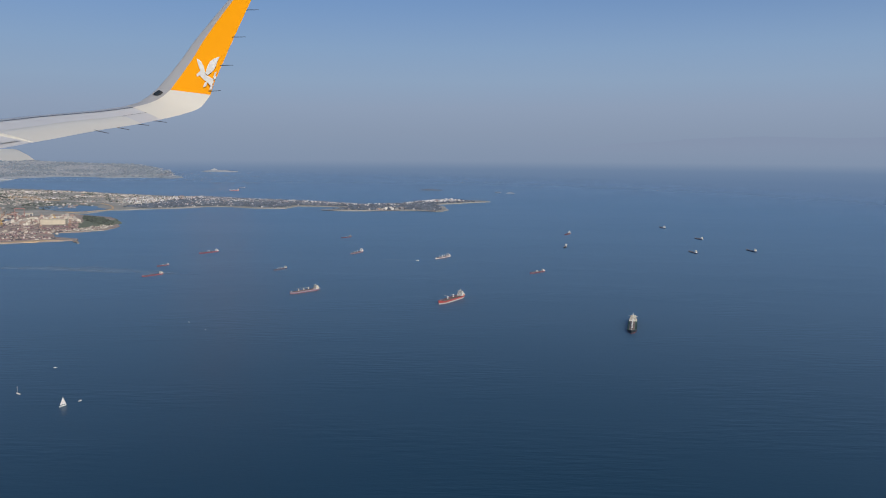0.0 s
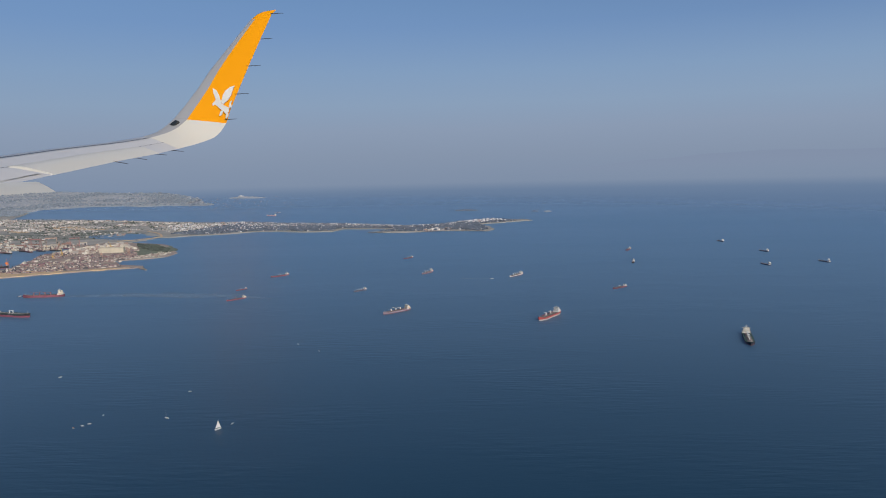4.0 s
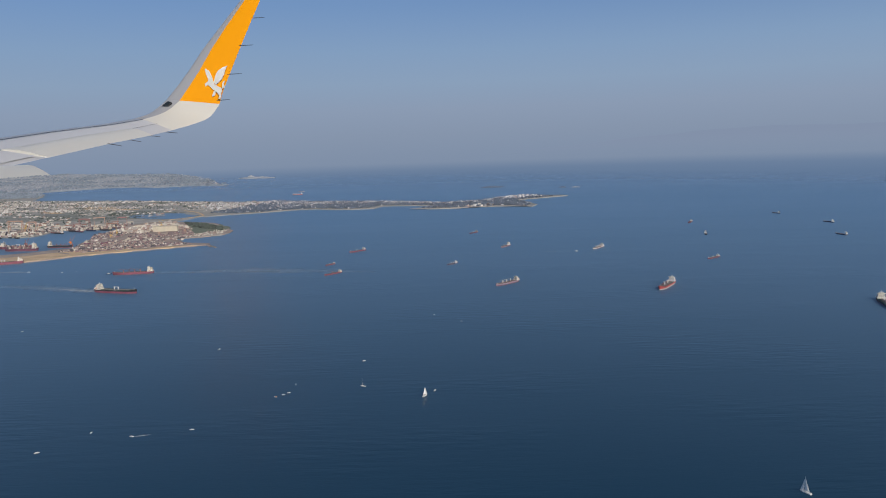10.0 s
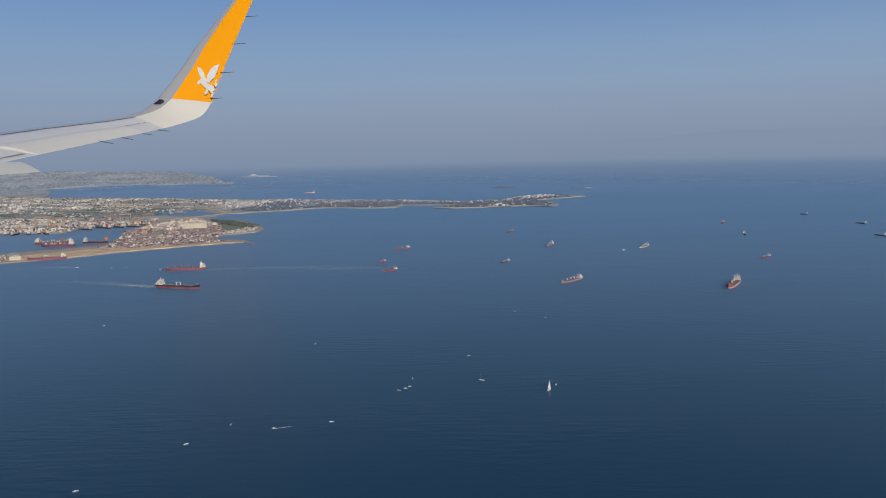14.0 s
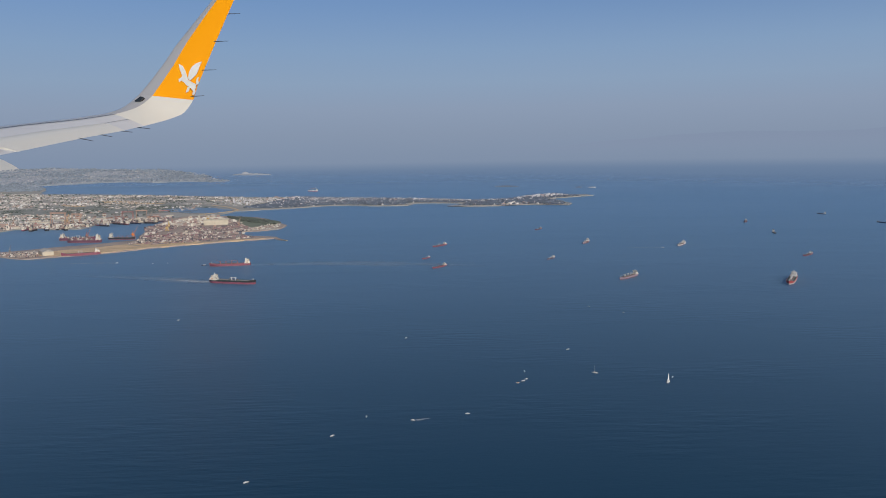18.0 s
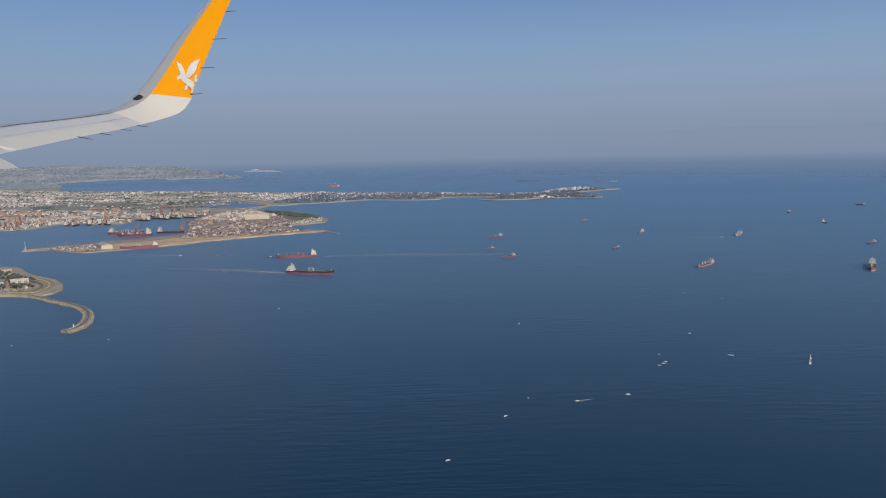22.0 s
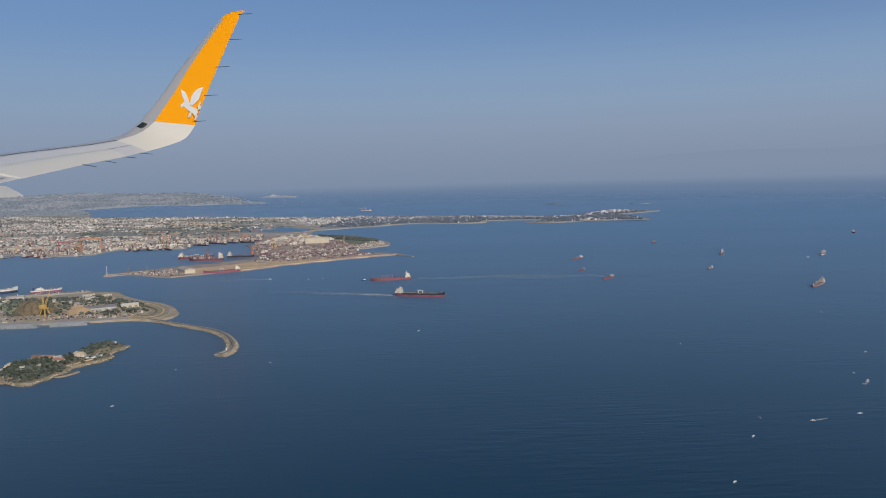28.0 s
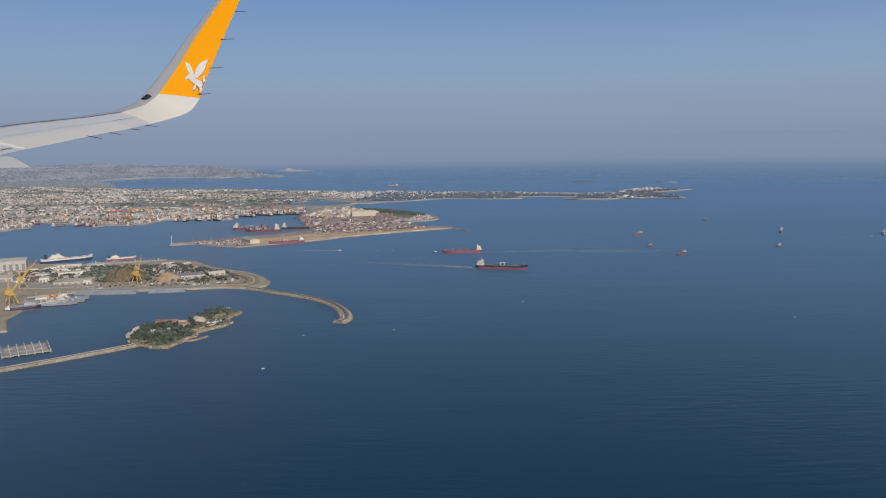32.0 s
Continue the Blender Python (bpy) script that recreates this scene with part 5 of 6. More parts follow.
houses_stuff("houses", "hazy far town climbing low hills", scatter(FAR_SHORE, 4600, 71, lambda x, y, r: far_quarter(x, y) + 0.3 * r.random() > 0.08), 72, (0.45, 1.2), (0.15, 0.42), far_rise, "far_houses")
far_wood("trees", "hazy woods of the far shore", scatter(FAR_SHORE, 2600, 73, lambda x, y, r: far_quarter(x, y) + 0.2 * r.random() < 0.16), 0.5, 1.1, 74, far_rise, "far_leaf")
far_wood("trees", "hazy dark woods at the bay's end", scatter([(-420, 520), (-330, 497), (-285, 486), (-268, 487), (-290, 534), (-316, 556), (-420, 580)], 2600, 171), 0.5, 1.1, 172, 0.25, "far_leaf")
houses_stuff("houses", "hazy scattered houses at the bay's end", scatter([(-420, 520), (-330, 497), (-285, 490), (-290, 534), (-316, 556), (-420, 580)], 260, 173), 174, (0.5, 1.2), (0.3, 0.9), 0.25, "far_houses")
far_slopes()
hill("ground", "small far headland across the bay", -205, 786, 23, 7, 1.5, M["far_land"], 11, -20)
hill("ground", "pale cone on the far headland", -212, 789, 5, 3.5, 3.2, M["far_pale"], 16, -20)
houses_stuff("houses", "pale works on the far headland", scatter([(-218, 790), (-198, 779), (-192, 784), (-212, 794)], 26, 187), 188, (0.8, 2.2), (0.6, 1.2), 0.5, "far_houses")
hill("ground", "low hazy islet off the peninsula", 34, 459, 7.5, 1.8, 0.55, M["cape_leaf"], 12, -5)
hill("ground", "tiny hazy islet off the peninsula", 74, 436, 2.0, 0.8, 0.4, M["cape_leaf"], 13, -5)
hill("ground", "tiny pale islet off the peninsula", 81, 432.5, 2.4, 0.8, 0.35, M["far_land"], 14, -5)
far_wood("bushes", "dark scrub and bushes in the naval yard", scatter([(-120, 121), (-104, 120.5), (-96, 120), (-89, 122), (-93, 130), (-104, 140), (-118, 137), (-132, 132), (-128, 124)], 520, 77), 0.14, 0.34, 78, 0.3)
def mound_top(x, y):
    return 0.2 + 2.0 * max(0.0, 1 - ((x + 108.4) / 3.6) ** 2 - ((y - 123.8) / 2.6) ** 2)


far_wood("bushes", "dark scrub over the steep earth mound", scatter([(-112, 121.6), (-109.6, 120.8), (-108.6, 123.0), (-105.8, 123.6), (-105.0, 125.2), (-107, 126.6), (-111.4, 126)], 480, 94), 0.1, 0.26, 95, mound_top)
far_wood("trees", "dark green trees about the naval yard", scatter([(-128, 126), (-118, 128), (-112, 131), (-104, 132), (-96, 131), (-98, 134), (-104, 140), (-120, 138), (-130, 133)], 170, 106, lambda x, y, r: noise.noise((x * 0.25, y * 0.25, 4.0)) > 0.0), 0.18, 0.42, 107, 0.3)
far_wood("bushes", "dark scrub over the rise in the naval yard", scatter([(-117, 124.4), (-113, 124.0), (-110.6, 126), (-111, 128), (-115.6, 128)], 240, 108), 0.12, 0.28, 109, lambda x, y: 0.25 + 1.35 * max(0.0, 1 - ((x + 113.6) / 3.8) ** 2 - ((y - 126.0) / 2.8) ** 2))
far_wood("bushes", "dark undergrowth of the island wood", scatter(ISLE_WOOD, 420, 196) + scatter(ISLE_WOOD_2, 120, 197), 0.14, 0.3, 198, isle_height)
far_wood("bushes", "olive scrub of the island", scatter(ISLE, 420, 96), 0.09, 0.22, 97, isle_height)
far_wood("trees", "dark woods on the shipyard cape", scatter([(-84, 268), (-74, 262), (-63, 247), (-60, 238), (-68, 244), (-78, 256)], 520, 75), 0.2, 0.5, 76)


# ---------------------------------------------------------------- buildings
def house(x, y, deg, sx, sy, h, label, roof="roof_red", z=0.27, group="houses of the shore"):
    root = thing("house", label, "house", pose(x, y, z, 0, 0, deg), group)
    boxes("wall", [(0, 0, -0.1, sx, sy, h + 0.1)], M["wall"], root)
    bm = bmesh.new()
    bm_gable(bm, 0, 0, h, sx, sy, 0.35 * sy, 0, 0.08)
    part("roof", bm, M[roof], root)
    for k in (-0.25, 0.25):
        for s in (-1, 1):
            boxes("window", [(k * sx, s * (sy / 2), 0.3 * h, 0.16 * sx, 0.02, 0.4 * h)], M["window"], root)
    return root


def shed(x, y, deg, sx, sy, h, label, wall="shed_wall", roof="roof_grey", z=0.27, bays=4, rise=0.18):
    root = thing("shed", label, "shed", pose(x, y, z, 0, 0, deg))
    boxes("wall", [(0, 0, -0.1, sx, sy, h + 0.1)], M[wall], root)
    n = max(1, round(sy / 1.6))
    for i in range(n):
        bm = bmesh.new()
        bm_gable(bm, 0, -sy / 2 + sy / n * (i + 0.5), h, sx, sy / n, rise * sy / n, 0, 0.05)
        part("roof", bm, M[roof], root)
    for i in range(bays):
        boxes("door", [(-sx / 2 + sx * (i + 0.5) / bays, -sy / 2 - 0.015, -0.05, sx / bays * 0.5, 0.03, h * 0.7)], M["steel"], root)
    return root


shed(-135.5, 137.0, 25, 6.0, 4.2, 1.7, "large pale grey warehouse with tall door bays", "palegrey", bays=6)
shed(-119.8, 129.6, 24, 5.0, 1.0, 0.6, "long cream-white yard building with door bays", "cream", bays=7)
shed(-121.2, 122.4, 14, 1.5, 1.1, 0.8, "cream-white two-storey yard building", "cream", bays=3)
shed(-112.8, 119.6, 6, 1.2, 0.8, 0.6, "small cream-white quay office", "cream", "cream", bays=2)
shed(-114.4, 121.0, 10, 1.0, 0.7, 0.5, "small cream-white quay store", "cream", "cream", bays=2)
shed(-127.0, 135.6, 22, 1.8, 0.9, 0.5, "cream-white pier store with a grey roof", "cream", bays=3)
shed(-124.2, 138.6, 24, 2.6, 0.8, 0.45, "long pale pier store", "shed_wall", "cream", bays=5)
shed(-107.3, 140.6, 35, 2.2, 0.6, 0.35, "low cream shore shed", "shed_wall", "roof_grey", bays=3)
shed(-103.8, 140.2, 40, 1.8, 0.6, 0.35, "low cream shore shed with a tan roof", "shed_wall", "concrete", bays=3)
shed(-105.2, 136.8, 30, 1.6, 0.7, 0.4, "low grey yard store", "palegrey", "roof_grey", bays=3)
shed(-124.5, 128.0, 10, 2.0, 1.1, 0.5, "low cream-white yard workshop", "cream", bays=2)
shed(-98.3, 125.2, 24, 5.0, 3.2, 0.55, "wide flat grey yard hall", "palegrey", "roof_dark", bays=5, rise=0.08)
shed(-94.2, 127.4, 30, 2.8, 1.5, 0.5, "cream yard shed with pale roof", "shed_wall", "cream", bays=3, rise=0.1)
shed(-115.6, 121.2, 10, 5.8, 3.2, 0.45, "wide tan-roofed quay hall with low gables", "shed_wall", "concrete", bays=6, rise=0.14)
shed(-120.5, 139.5, 18, 3.0, 1.1, 0.45, "low grey pier shed", "palegrey", bays=3)
shed(-126.5, 138.5, 15, 2.4, 1.1, 0.45, "low cream-white pier shed", "cream", bays=3)
shed(-129.0, 124.0, 12, 3.4, 2.2, 0.7, "low grey yard workshop with doors", "palegrey", bays=3)
shed(-99.6, 173.2, 125, 5.6, 2.4, 0.8, "long dark-sided cream shed on the spit", "shed_wall", "roof_grey", bays=5)
shed(-79.8, 240.6, 14, 7.6, 3.0, 1.5, "great cream ship hall", "shed_wall", "shed_wall", bays=0, rise=0.1)
for _i, (_x, _y, _s) in enumerate(((-91.2, 118.4, 0.55), (-92.6, 117.4, 0.5), (-97.1, 118.6, 0.55), (-95.0, 117.8, 0.5), (-104.5, 130, 0.8), (-107, 133, 0.7), (-111, 135, 0.8), (-89.9, 121.5, 0.6), (-106, 137.5, 0.8), (-99.5, 134.2, 0.7))):
    house(_x, _y, 20 * _i, _s, _s * 0.7, _s * 0.5, "small white yard house with a pale roof", "roof_grey")
house(-89.4, 88.5, -8, 1.3, 0.7, 0.35, "island villa with a red tile roof", z=0.72, group="island villas")
house(-88.0, 88.3, 4, 1.5, 0.7, 0.35, "long island villa with a red tile roof", z=0.72, group="island villas")
house(-86.6, 87.8, 10, 0.9, 0.8, 0.35, "cream island pavilion with a flat roof", "roof_grey", z=0.7, group="island villas")
house(-86.2, 87.2, -4, 1.2, 0.6, 0.32, "long red-roofed island guest house", z=0.7, group="island villas")
house(-88.7, 83.8, 35, 0.5, 0.35, 0.26, "small pale hut among the island trees", "roof_grey", z=0.8, group="island villas")
house(-87.1, 84.4, 80, 0.45, 0.35, 0.26, "small pale hut among the island trees", "roof_grey", z=0.8, group="island villas")
hill("ground", "bare rocky knoll at the island's near end", -91.1, 85.6, 0.9, 1.1, 0.95, M["rock_stuff"], 16, 0)
hill("ground", "bare rocky knoll of the island's waist", -85.8, 91.2, 1.0, 1.1, 0.8, M["rock_stuff"], 17, 0)
tagged(ribbon("pavement", smooth_line([(-90.0, 82.2), (-87.4, 81.4), (-86.0, 83.2), (-85.0, 86.2), (-83.8, 88.6), (-83.2, 90.2), (-84.0, 92.6), (-83.4, 95.2)]), 0.13, 0.43, M["sand"]), "pale shore path of the island", "path", kind="structure")
house(-83.7, 96.4, 30, 0.7, 0.4, 0.22, "cream house at the island's end", "roof_grey", z=0.6, group="island villas")
house(-91.4, 83.8, 70, 0.7, 0.5, 0.3, "small stone house by the causeway", "roof_grey", z=0.4, group="island villas")

_pool = thing("swimming_pool", "bright blue island swimming pool with a pale terrace", "pool", pose(-83.7, 90.8, 0.42, 0, 0, 24))
boxes("terrace", [(0, 0, -0.25, 1.9, 0.95, 0.27, 0, 1.0, 0.03)], M["wall"], _pool)
boxes("basin_water", [(0, 0.05, 0.024, 1.3, 0.5, 0.015)], M["pool"], _pool, "clear blue pool water")

# dry fields and the shallow lagoon behind the shipyard
tagged(land("ground", [(-194, 314), (-182, 330), (-164, 340), (-146, 338), (-130, 341), (-112, 332), (-104, 322), (-106, 296), (-120, 288), (-146, 290), (-166, 290), (-184, 296)], 0.30, M["field"], "flat dry fields behind the shipyard", step=5, amount=2.5, seed=23), category="field")
tagged(land("water", [(-124, 305), (-120, 315), (-112, 318), (-104, 315), (-96, 305), (-90.4, 300), (-92.5, 286), (-106, 290.5), (-116, 297)], 0.33, M["sea"], "shallow lagoon behind the shipyard", step=4, amount=1.5, seed=24), category="lagoon")
tagged(ribbon("pavement", smooth_line([(-108, 330), (-98, 318), (-90, 303), (-88.5, 297), (-93, 287), (-98, 281)]), 0.45, 0.40, M["sand"]), "pale sand track round the lagoon", "track", kind="structure")
for _q, _s in (([(-182, 344), (-171, 333), (-166, 336), (-176, 348)], 25), ([(-176, 373), (-160, 372), (-150, 352), (-165, 353)], 26), ([(-157, 357), (-137, 352), (-136, 345), (-152, 347)], 27)):
    tagged(land("ground", _q, 0.30, M["sand"], "pale open field between the town houses", step=4, amount=2, seed=_s), category="field")


far_wood("trees", "hedges and scrub across the flat fields", scatter([(-190, 312), (-146, 338), (-112, 330), (-106, 300), (-146, 292), (-184, 298)], 700, 189, lambda x, y, r: noise.noise((x * 0.05, y * 0.22, 4.0)) > 0.12), 0.15, 0.36, 190)
houses_stuff("houses", "scattered sheds and stores on the flat fields", scatter([(-190, 312), (-146, 338), (-112, 330), (-106, 300), (-146, 292), (-184, 298)], 170, 191, lambda x, y, r: noise.noise((x * 0.06, y * 0.1, 14.0)) > 0.05), 192, (0.3, 1.1), (0.2, 0.45), 0.3)

# halls and houses of the far waterfront that can be told apart
_r = random.Random(81)
for _i in range(46):
    _k = _i / 45
    _x, _y = -186 + 78 * _k + 3 * _r.random(), 232 + 30 * _k + 8 * _r.random() * (1 if _k > 0.1 else 2)
    if inside((_x, _y), MAIN):
        shed(_x, _y, 10 + 20 * _r.random(), 1.4 + 2.0 * _r.random(), 1.0 + 0.9 * _r.random(), 0.4 + 0.7 * _r.random(), "shipyard hall with a pale weathered roof", _r.choice(("shed_wall", "palegrey", "palegrey", "gantry")), _r.choice(("roof_grey", "roof_grey", "shed_wall", "roof_red")), bays=2)
for _i in range(90):
    _x, _y = -195 + 100 * _r.random(), 240 + 42 * _r.random()
    if inside((_x, _y), TOWN):
        house(_x, _y, 180 * _r.random(), 0.7 + 0.6 * _r.random(), 0.6 + 0.3 * _r.random(), 0.35 + 0.5 * _r.random(), "pale town house near the water", _r.choice(("roof_red", "roof_grey", "roof_red")), group="town houses near the water")
SHIPYARD = [(-101, 236), (-98, 262), (-84, 262), (-72, 240), (-63, 224), (-68, 212), (-80, 204), (-90, 203), (-94, 218)]


def yard_lane(x, y, r):
    """Leaves the hall's plot and the crane lanes open."""
    if -84 < x < -74 and 234 < y < 243:
        return False
    return math.sin((x * 0.32 + y * 0.95) * 1.15) > -0.55 and noise.noise((x * 0.12, y * 0.12, 9.0)) > -0.25


houses_stuff("yard_stock", "long rusty hull sections and stacked steel of the shipyard", scatter(SHIPYARD, 1500, 82, yard_lane), 83, (0.14, 0.4), (0.08, 0.32), 0.22, "rusty", 3.2, 0.32)
houses_stuff("yard_stock", "small gear and vehicles of the shipyard", scatter(SHIPYARD, 1700, 98, yard_lane), 99, (0.12, 0.36), (0.08, 0.34), 0.22, "clutter")
houses_stuff("yard_buildings", "cream workshops and offices of the shipyard", scatter([(-98, 240), (-97, 262), (-84, 262), (-72, 244), (-84, 232)], 210, 100, yard_lane), 101, (0.35, 0.95), (0.25, 0.85), 0.22, "yard_walls", 1.4, 0.32)
houses_stuff("yard_buildings", "pale sheds along the spit's shipyard road", scatter([(-94, 216), (-66, 220), (-63, 212), (-90, 206)], 60, 102, yard_lane), 103, (0.3, 0.7), (0.2, 0.5), 0.22, "yard_walls", 1.6, 0.5)
houses_stuff("yard_buildings", "white houses and sheds at the cape's small harbour", scatter([(-66, 219.5), (-60.5, 221), (-57, 226), (-58, 236), (-62, 238), (-64, 228)], 90, 104), 105, (0.25, 0.6), (0.15, 0.4), 0.22, "yard_walls")
tagged(land("ground", [(-74, 246), (-66, 230), (-60, 238), (-60, 246), (-70, 262), (-80, 268)], 0.25, M["scrub"], "flat olive scrubland of the cape", step=3, amount=1.5, seed=28), category="scrub")
houses_stuff("yard_stock", "scrap, containers and gear heaped on the spit's quay", scatter([(-113, 174.5), (-112, 172.6), (-101, 167.2), (-99.5, 170), (-104, 177)], 520, 84), 85, (0.14, 0.45), (0.1, 0.42), 0.22, "clutter")
houses_stuff("yard_stock", "gear and vehicles along the spit's road", scatter([(-88, 190), (-60, 203), (-66, 206), (-88, 200)], 420, 86), 87, (0.16, 0.6), (0.12, 0.45), 0.22, "clutter")
houses_stuff("yard_stock", "dark hull plates and gear between the slips and the beach", scatter([(-80, 188.5), (-62, 198.6), (-57, 203), (-68, 210), (-86, 203), (-88, 192)], 520, 175, lambda x, y, r: noise.noise((x * 0.16, y * 0.16, 2.0)) > -0.1), 176, (0.14, 0.4), (0.08, 0.3), 0.22, "rusty", 3.0, 0.55)
houses_stuff("yard_buildings", "tall cream workshops of the shipyard", scatter([(-98, 244), (-96, 262), (-86, 264), (-80, 252), (-86, 244)], 80, 177), 178, (0.45, 1.1), (0.5, 1.2), 0.22, "yard_walls", 1.6, 0.32)
houses_stuff("yard_stock", "steel blocks and gear on the mainland docks", scatter([(-182, 220), (-150, 226), (-143, 238), (-124, 238), (-108, 255), (-103, 268), (-120, 262), (-150, 246), (-182, 240)], 2400, 88, lambda x, y, r: inside((x, y), MAIN)), 89, (0.16, 0.6), (0.12, 0.7), 0.22, "clutter")
houses_stuff("yard_stock", "vehicles and stores in the naval yard", scatter([(-135, 126), (-112, 116), (-92, 118), (-98, 131), (-120, 138)], 520, 90, lambda x, y, r: ((x + 108.4) / 5) ** 2 + ((y - 123.8) / 3.5) ** 2 > 1), 91, (0.1, 0.4), (0.08, 0.26), 0.25, "clutter")


DOCKSIDE = [(-200, 203), (-178.6, 209.5), (-175.2, 217.4), (-182.4, 235), (-163, 227), (-153.2, 220.8), (-144.2, 222.6), (-142.2, 236), (-136, 238.5), (-129, 234), (-120.7, 234.4), (-123.4, 252.2), (-108.2, 251.8), (-103.2, 264), (-106, 268), (-126, 258), (-140, 246), (-160, 236), (-192, 240)]
houses_stuff("yard_stock", "steel, gear and hoists along the dock edges", scatter(DOCKSIDE, 1700, 181), 182, (0.2, 0.7), (0.15, 0.9), 0.22, "clutter")
houses_stuff("yard_buildings", "pale workshops along the dock edges", scatter(DOCKSIDE, 150, 183), 184, (0.5, 1.4), (0.4, 1.1), 0.22, "yard_walls", 1.8, 0.4)
houses_stuff("vehicles", "parked cars and small stores along the headland roads", scatter([(-104, 117.2), (-90, 118.0), (-88.8, 120.4), (-97, 119.6), (-104, 119.2)], 90, 113), 114, (0.08, 0.22), (0.06, 0.14), 0.32, "clutter")
houses_stuff("vehicles", "trucks and containers on the pale pier", scatter([(-123.0, 142.8), (-110.0, 146.9), (-110.2, 147.8), (-123.2, 143.7)], 46, 115), 116, (0.12, 0.34), (0.1, 0.26), 0.30, "clutter")
houses_stuff("yard_buildings", "low pale stores and huts behind the naval quay", scatter([(-134, 122), (-118, 122), (-118, 138), (-136, 136)], 90, 117), 118, (0.3, 0.8), (0.2, 0.45), 0.25, "yard_walls", 1.8, 0.3)


# ---------------------------------------------------------------- cranes
def gantry_crane(x, y, deg, span, h, paint, label):
    root = thing("gantry_crane", label, "crane", pose(x, y, 0.25, 0, 0, deg), "shipyard gantries")
    for s in (-1, 1):
        bm = bmesh.new()
        for t in (-1, 1):
            bm_tube(bm, (s * span / 2, t * h * 0.16, 0), (s * span / 2, t * h * 0.05, h), 0.03 * h, 0.026 * h, 4)
        bm_tube(bm, (s * span / 2, -h * 0.16, 0.08), (s * span / 2, h * 0.16, 0.08), 0.03 * h, n=4)
        part("leg", bm, M[paint], root)
    boxes("beam", [(0, 0, h * 0.96, span * 1.12, h * 0.12, h * 0.1)], M[paint], root)
    boxes("trolley", [(span * 0.15, 0, h * 1.09, span * 0.12, h * 0.14, h * 0.07)], M["steel"], root)
    return root


for _x, _y, _d, _s, _h, _p, _l in (
        (-153.8, 229.6, 8, 6.6, 3.9, "gantry_red", "red shipyard gantry crane"),
        (-147.2, 229.0, 8, 6.0, 4.8, "gantry_orange", "large orange shipyard gantry crane"),
        (-134.4, 247.6, -9, 5.2, 4.6, "gantry", "tall faded orange gantry crane"),
        (-127.9, 246.5, -9, 2.8, 4.2, "gantry", "narrow faded orange gantry crane"),
        (-114.2, 254.6, -9, 3.9, 4.0, "crane_red", "tall red-brown gantry crane"),
        (-111.4, 259.6, 30, 3.4, 4.0, "gantry", "tall faded gantry crane"),
        (-104.5, 262.5, 20, 3.0, 3.6, "crane_red", "red gantry crane by the inner dock")):
    gantry_crane(_x, _y, _d, _s, _h * 0.86, _p, _l)


def jib_crane(x, y, deg, h, reach, label, paint="yellow", z=0.27, raise_=0.8):
    """Portal crane: four-legged base, slewing house, lattice jib and back mast."""
    root = thing("portal_crane", label, "crane", pose(x, y, z, 0, 0, deg), "dockside cranes")
    for sx in (-1, 1):
        for sy in (-1, 1):
            bm = bmesh.new()
            bm_tube(bm, (sx * 0.16 * h, sy * 0.16 * h, 0), (sx * 0.07 * h, sy * 0.07 * h, 0.34 * h), 0.022 * h, 0.02 * h, 4)
            part("leg", bm, M[paint], root)
    boxes("platform", [(0, 0, 0.33 * h, 0.26 * h, 0.24 * h, 0.05 * h)], M[paint], root)
    cab = boxes("machine_house", [(-0.08 * h, 0, 0.38 * h, 0.26 * h, 0.18 * h, 0.15 * h, 0, 0.9, 0.02 * h)], M[paint], root)
    boxes("cab_window", [(0.055 * h, 0.05 * h, 0.42 * h, 0.02 * h, 0.07 * h, 0.06 * h)], M["window"], cab)
    bm = bmesh.new()
    bm_tube(bm, (-0.08 * h, 0.05 * h, 0.5 * h), (-0.02 * h, 0, 0.95 * h), 0.016 * h, 0.012 * h, 4)
    bm_tube(bm, (-0.08 * h, -0.05 * h, 0.5 * h), (-0.02 * h, 0, 0.95 * h), 0.016 * h, 0.012 * h, 4)
    part("mast", bm, M[paint], root)
    tip = Vector((reach * h, 0, (0.45 + raise_) * h))
    bm = bmesh.new()
    a, b = Vector((0.03 * h, 0.05 * h, 0.45 * h)), Vector((0.03 * h, -0.05 * h, 0.45 * h))
    for p in (a, b):
        bm_tube(bm, p, tip, 0.015 * h, 0.008 * h, 4)
    for k in range(1, 8):
        t0, t1 = k / 8, (k + 0.8) / 8
        bm_tube(bm, a.lerp(tip, t0), b.lerp(tip, min(1, t1)), 0.007 * h, n=4)
    part("jib", bm, M[paint], root)
    bm = bmesh.new()
    bm_tube(bm, (-0.02 * h, 0, 0.95 * h), tip, 0.005 * h, n=4)
    part("stay", bm, M["steel"], root)
    return root


jib_crane(-105.2, 120.6, 70, 3.6, 0.45, "tall yellow dockside crane with raised jib")
jib_crane(-121.9, 116.8, 40, 3.6, 0.7, "yellow dockside crane by the inner quay")
jib_crane(-116.3, 103.8, 55, 4.2, 0.75, "yellow dockside crane at the basin")
jib_crane(-103.4, 202.0, 60, 2.6, 0.5, "red dockside crane between moored ships", "crane_red", z=0.4)
jib_crane(-91.5, 203.5, 40, 2.6, 0.5, "orange dockside crane on the spit", "orange")
jib_crane(-109.5, 175.5, 100, 1.6, 0.5, "slim grey crane on the quay", "steel")
jib_crane(-113.5, 174.6, 10, 1.6, 0.6, "slim grey crane near the quay's end", "steel")
jib_crane(-83.5, 244.5, 60, 2.0, 0.5, "yellow crane beside the ship hall", "yellow")
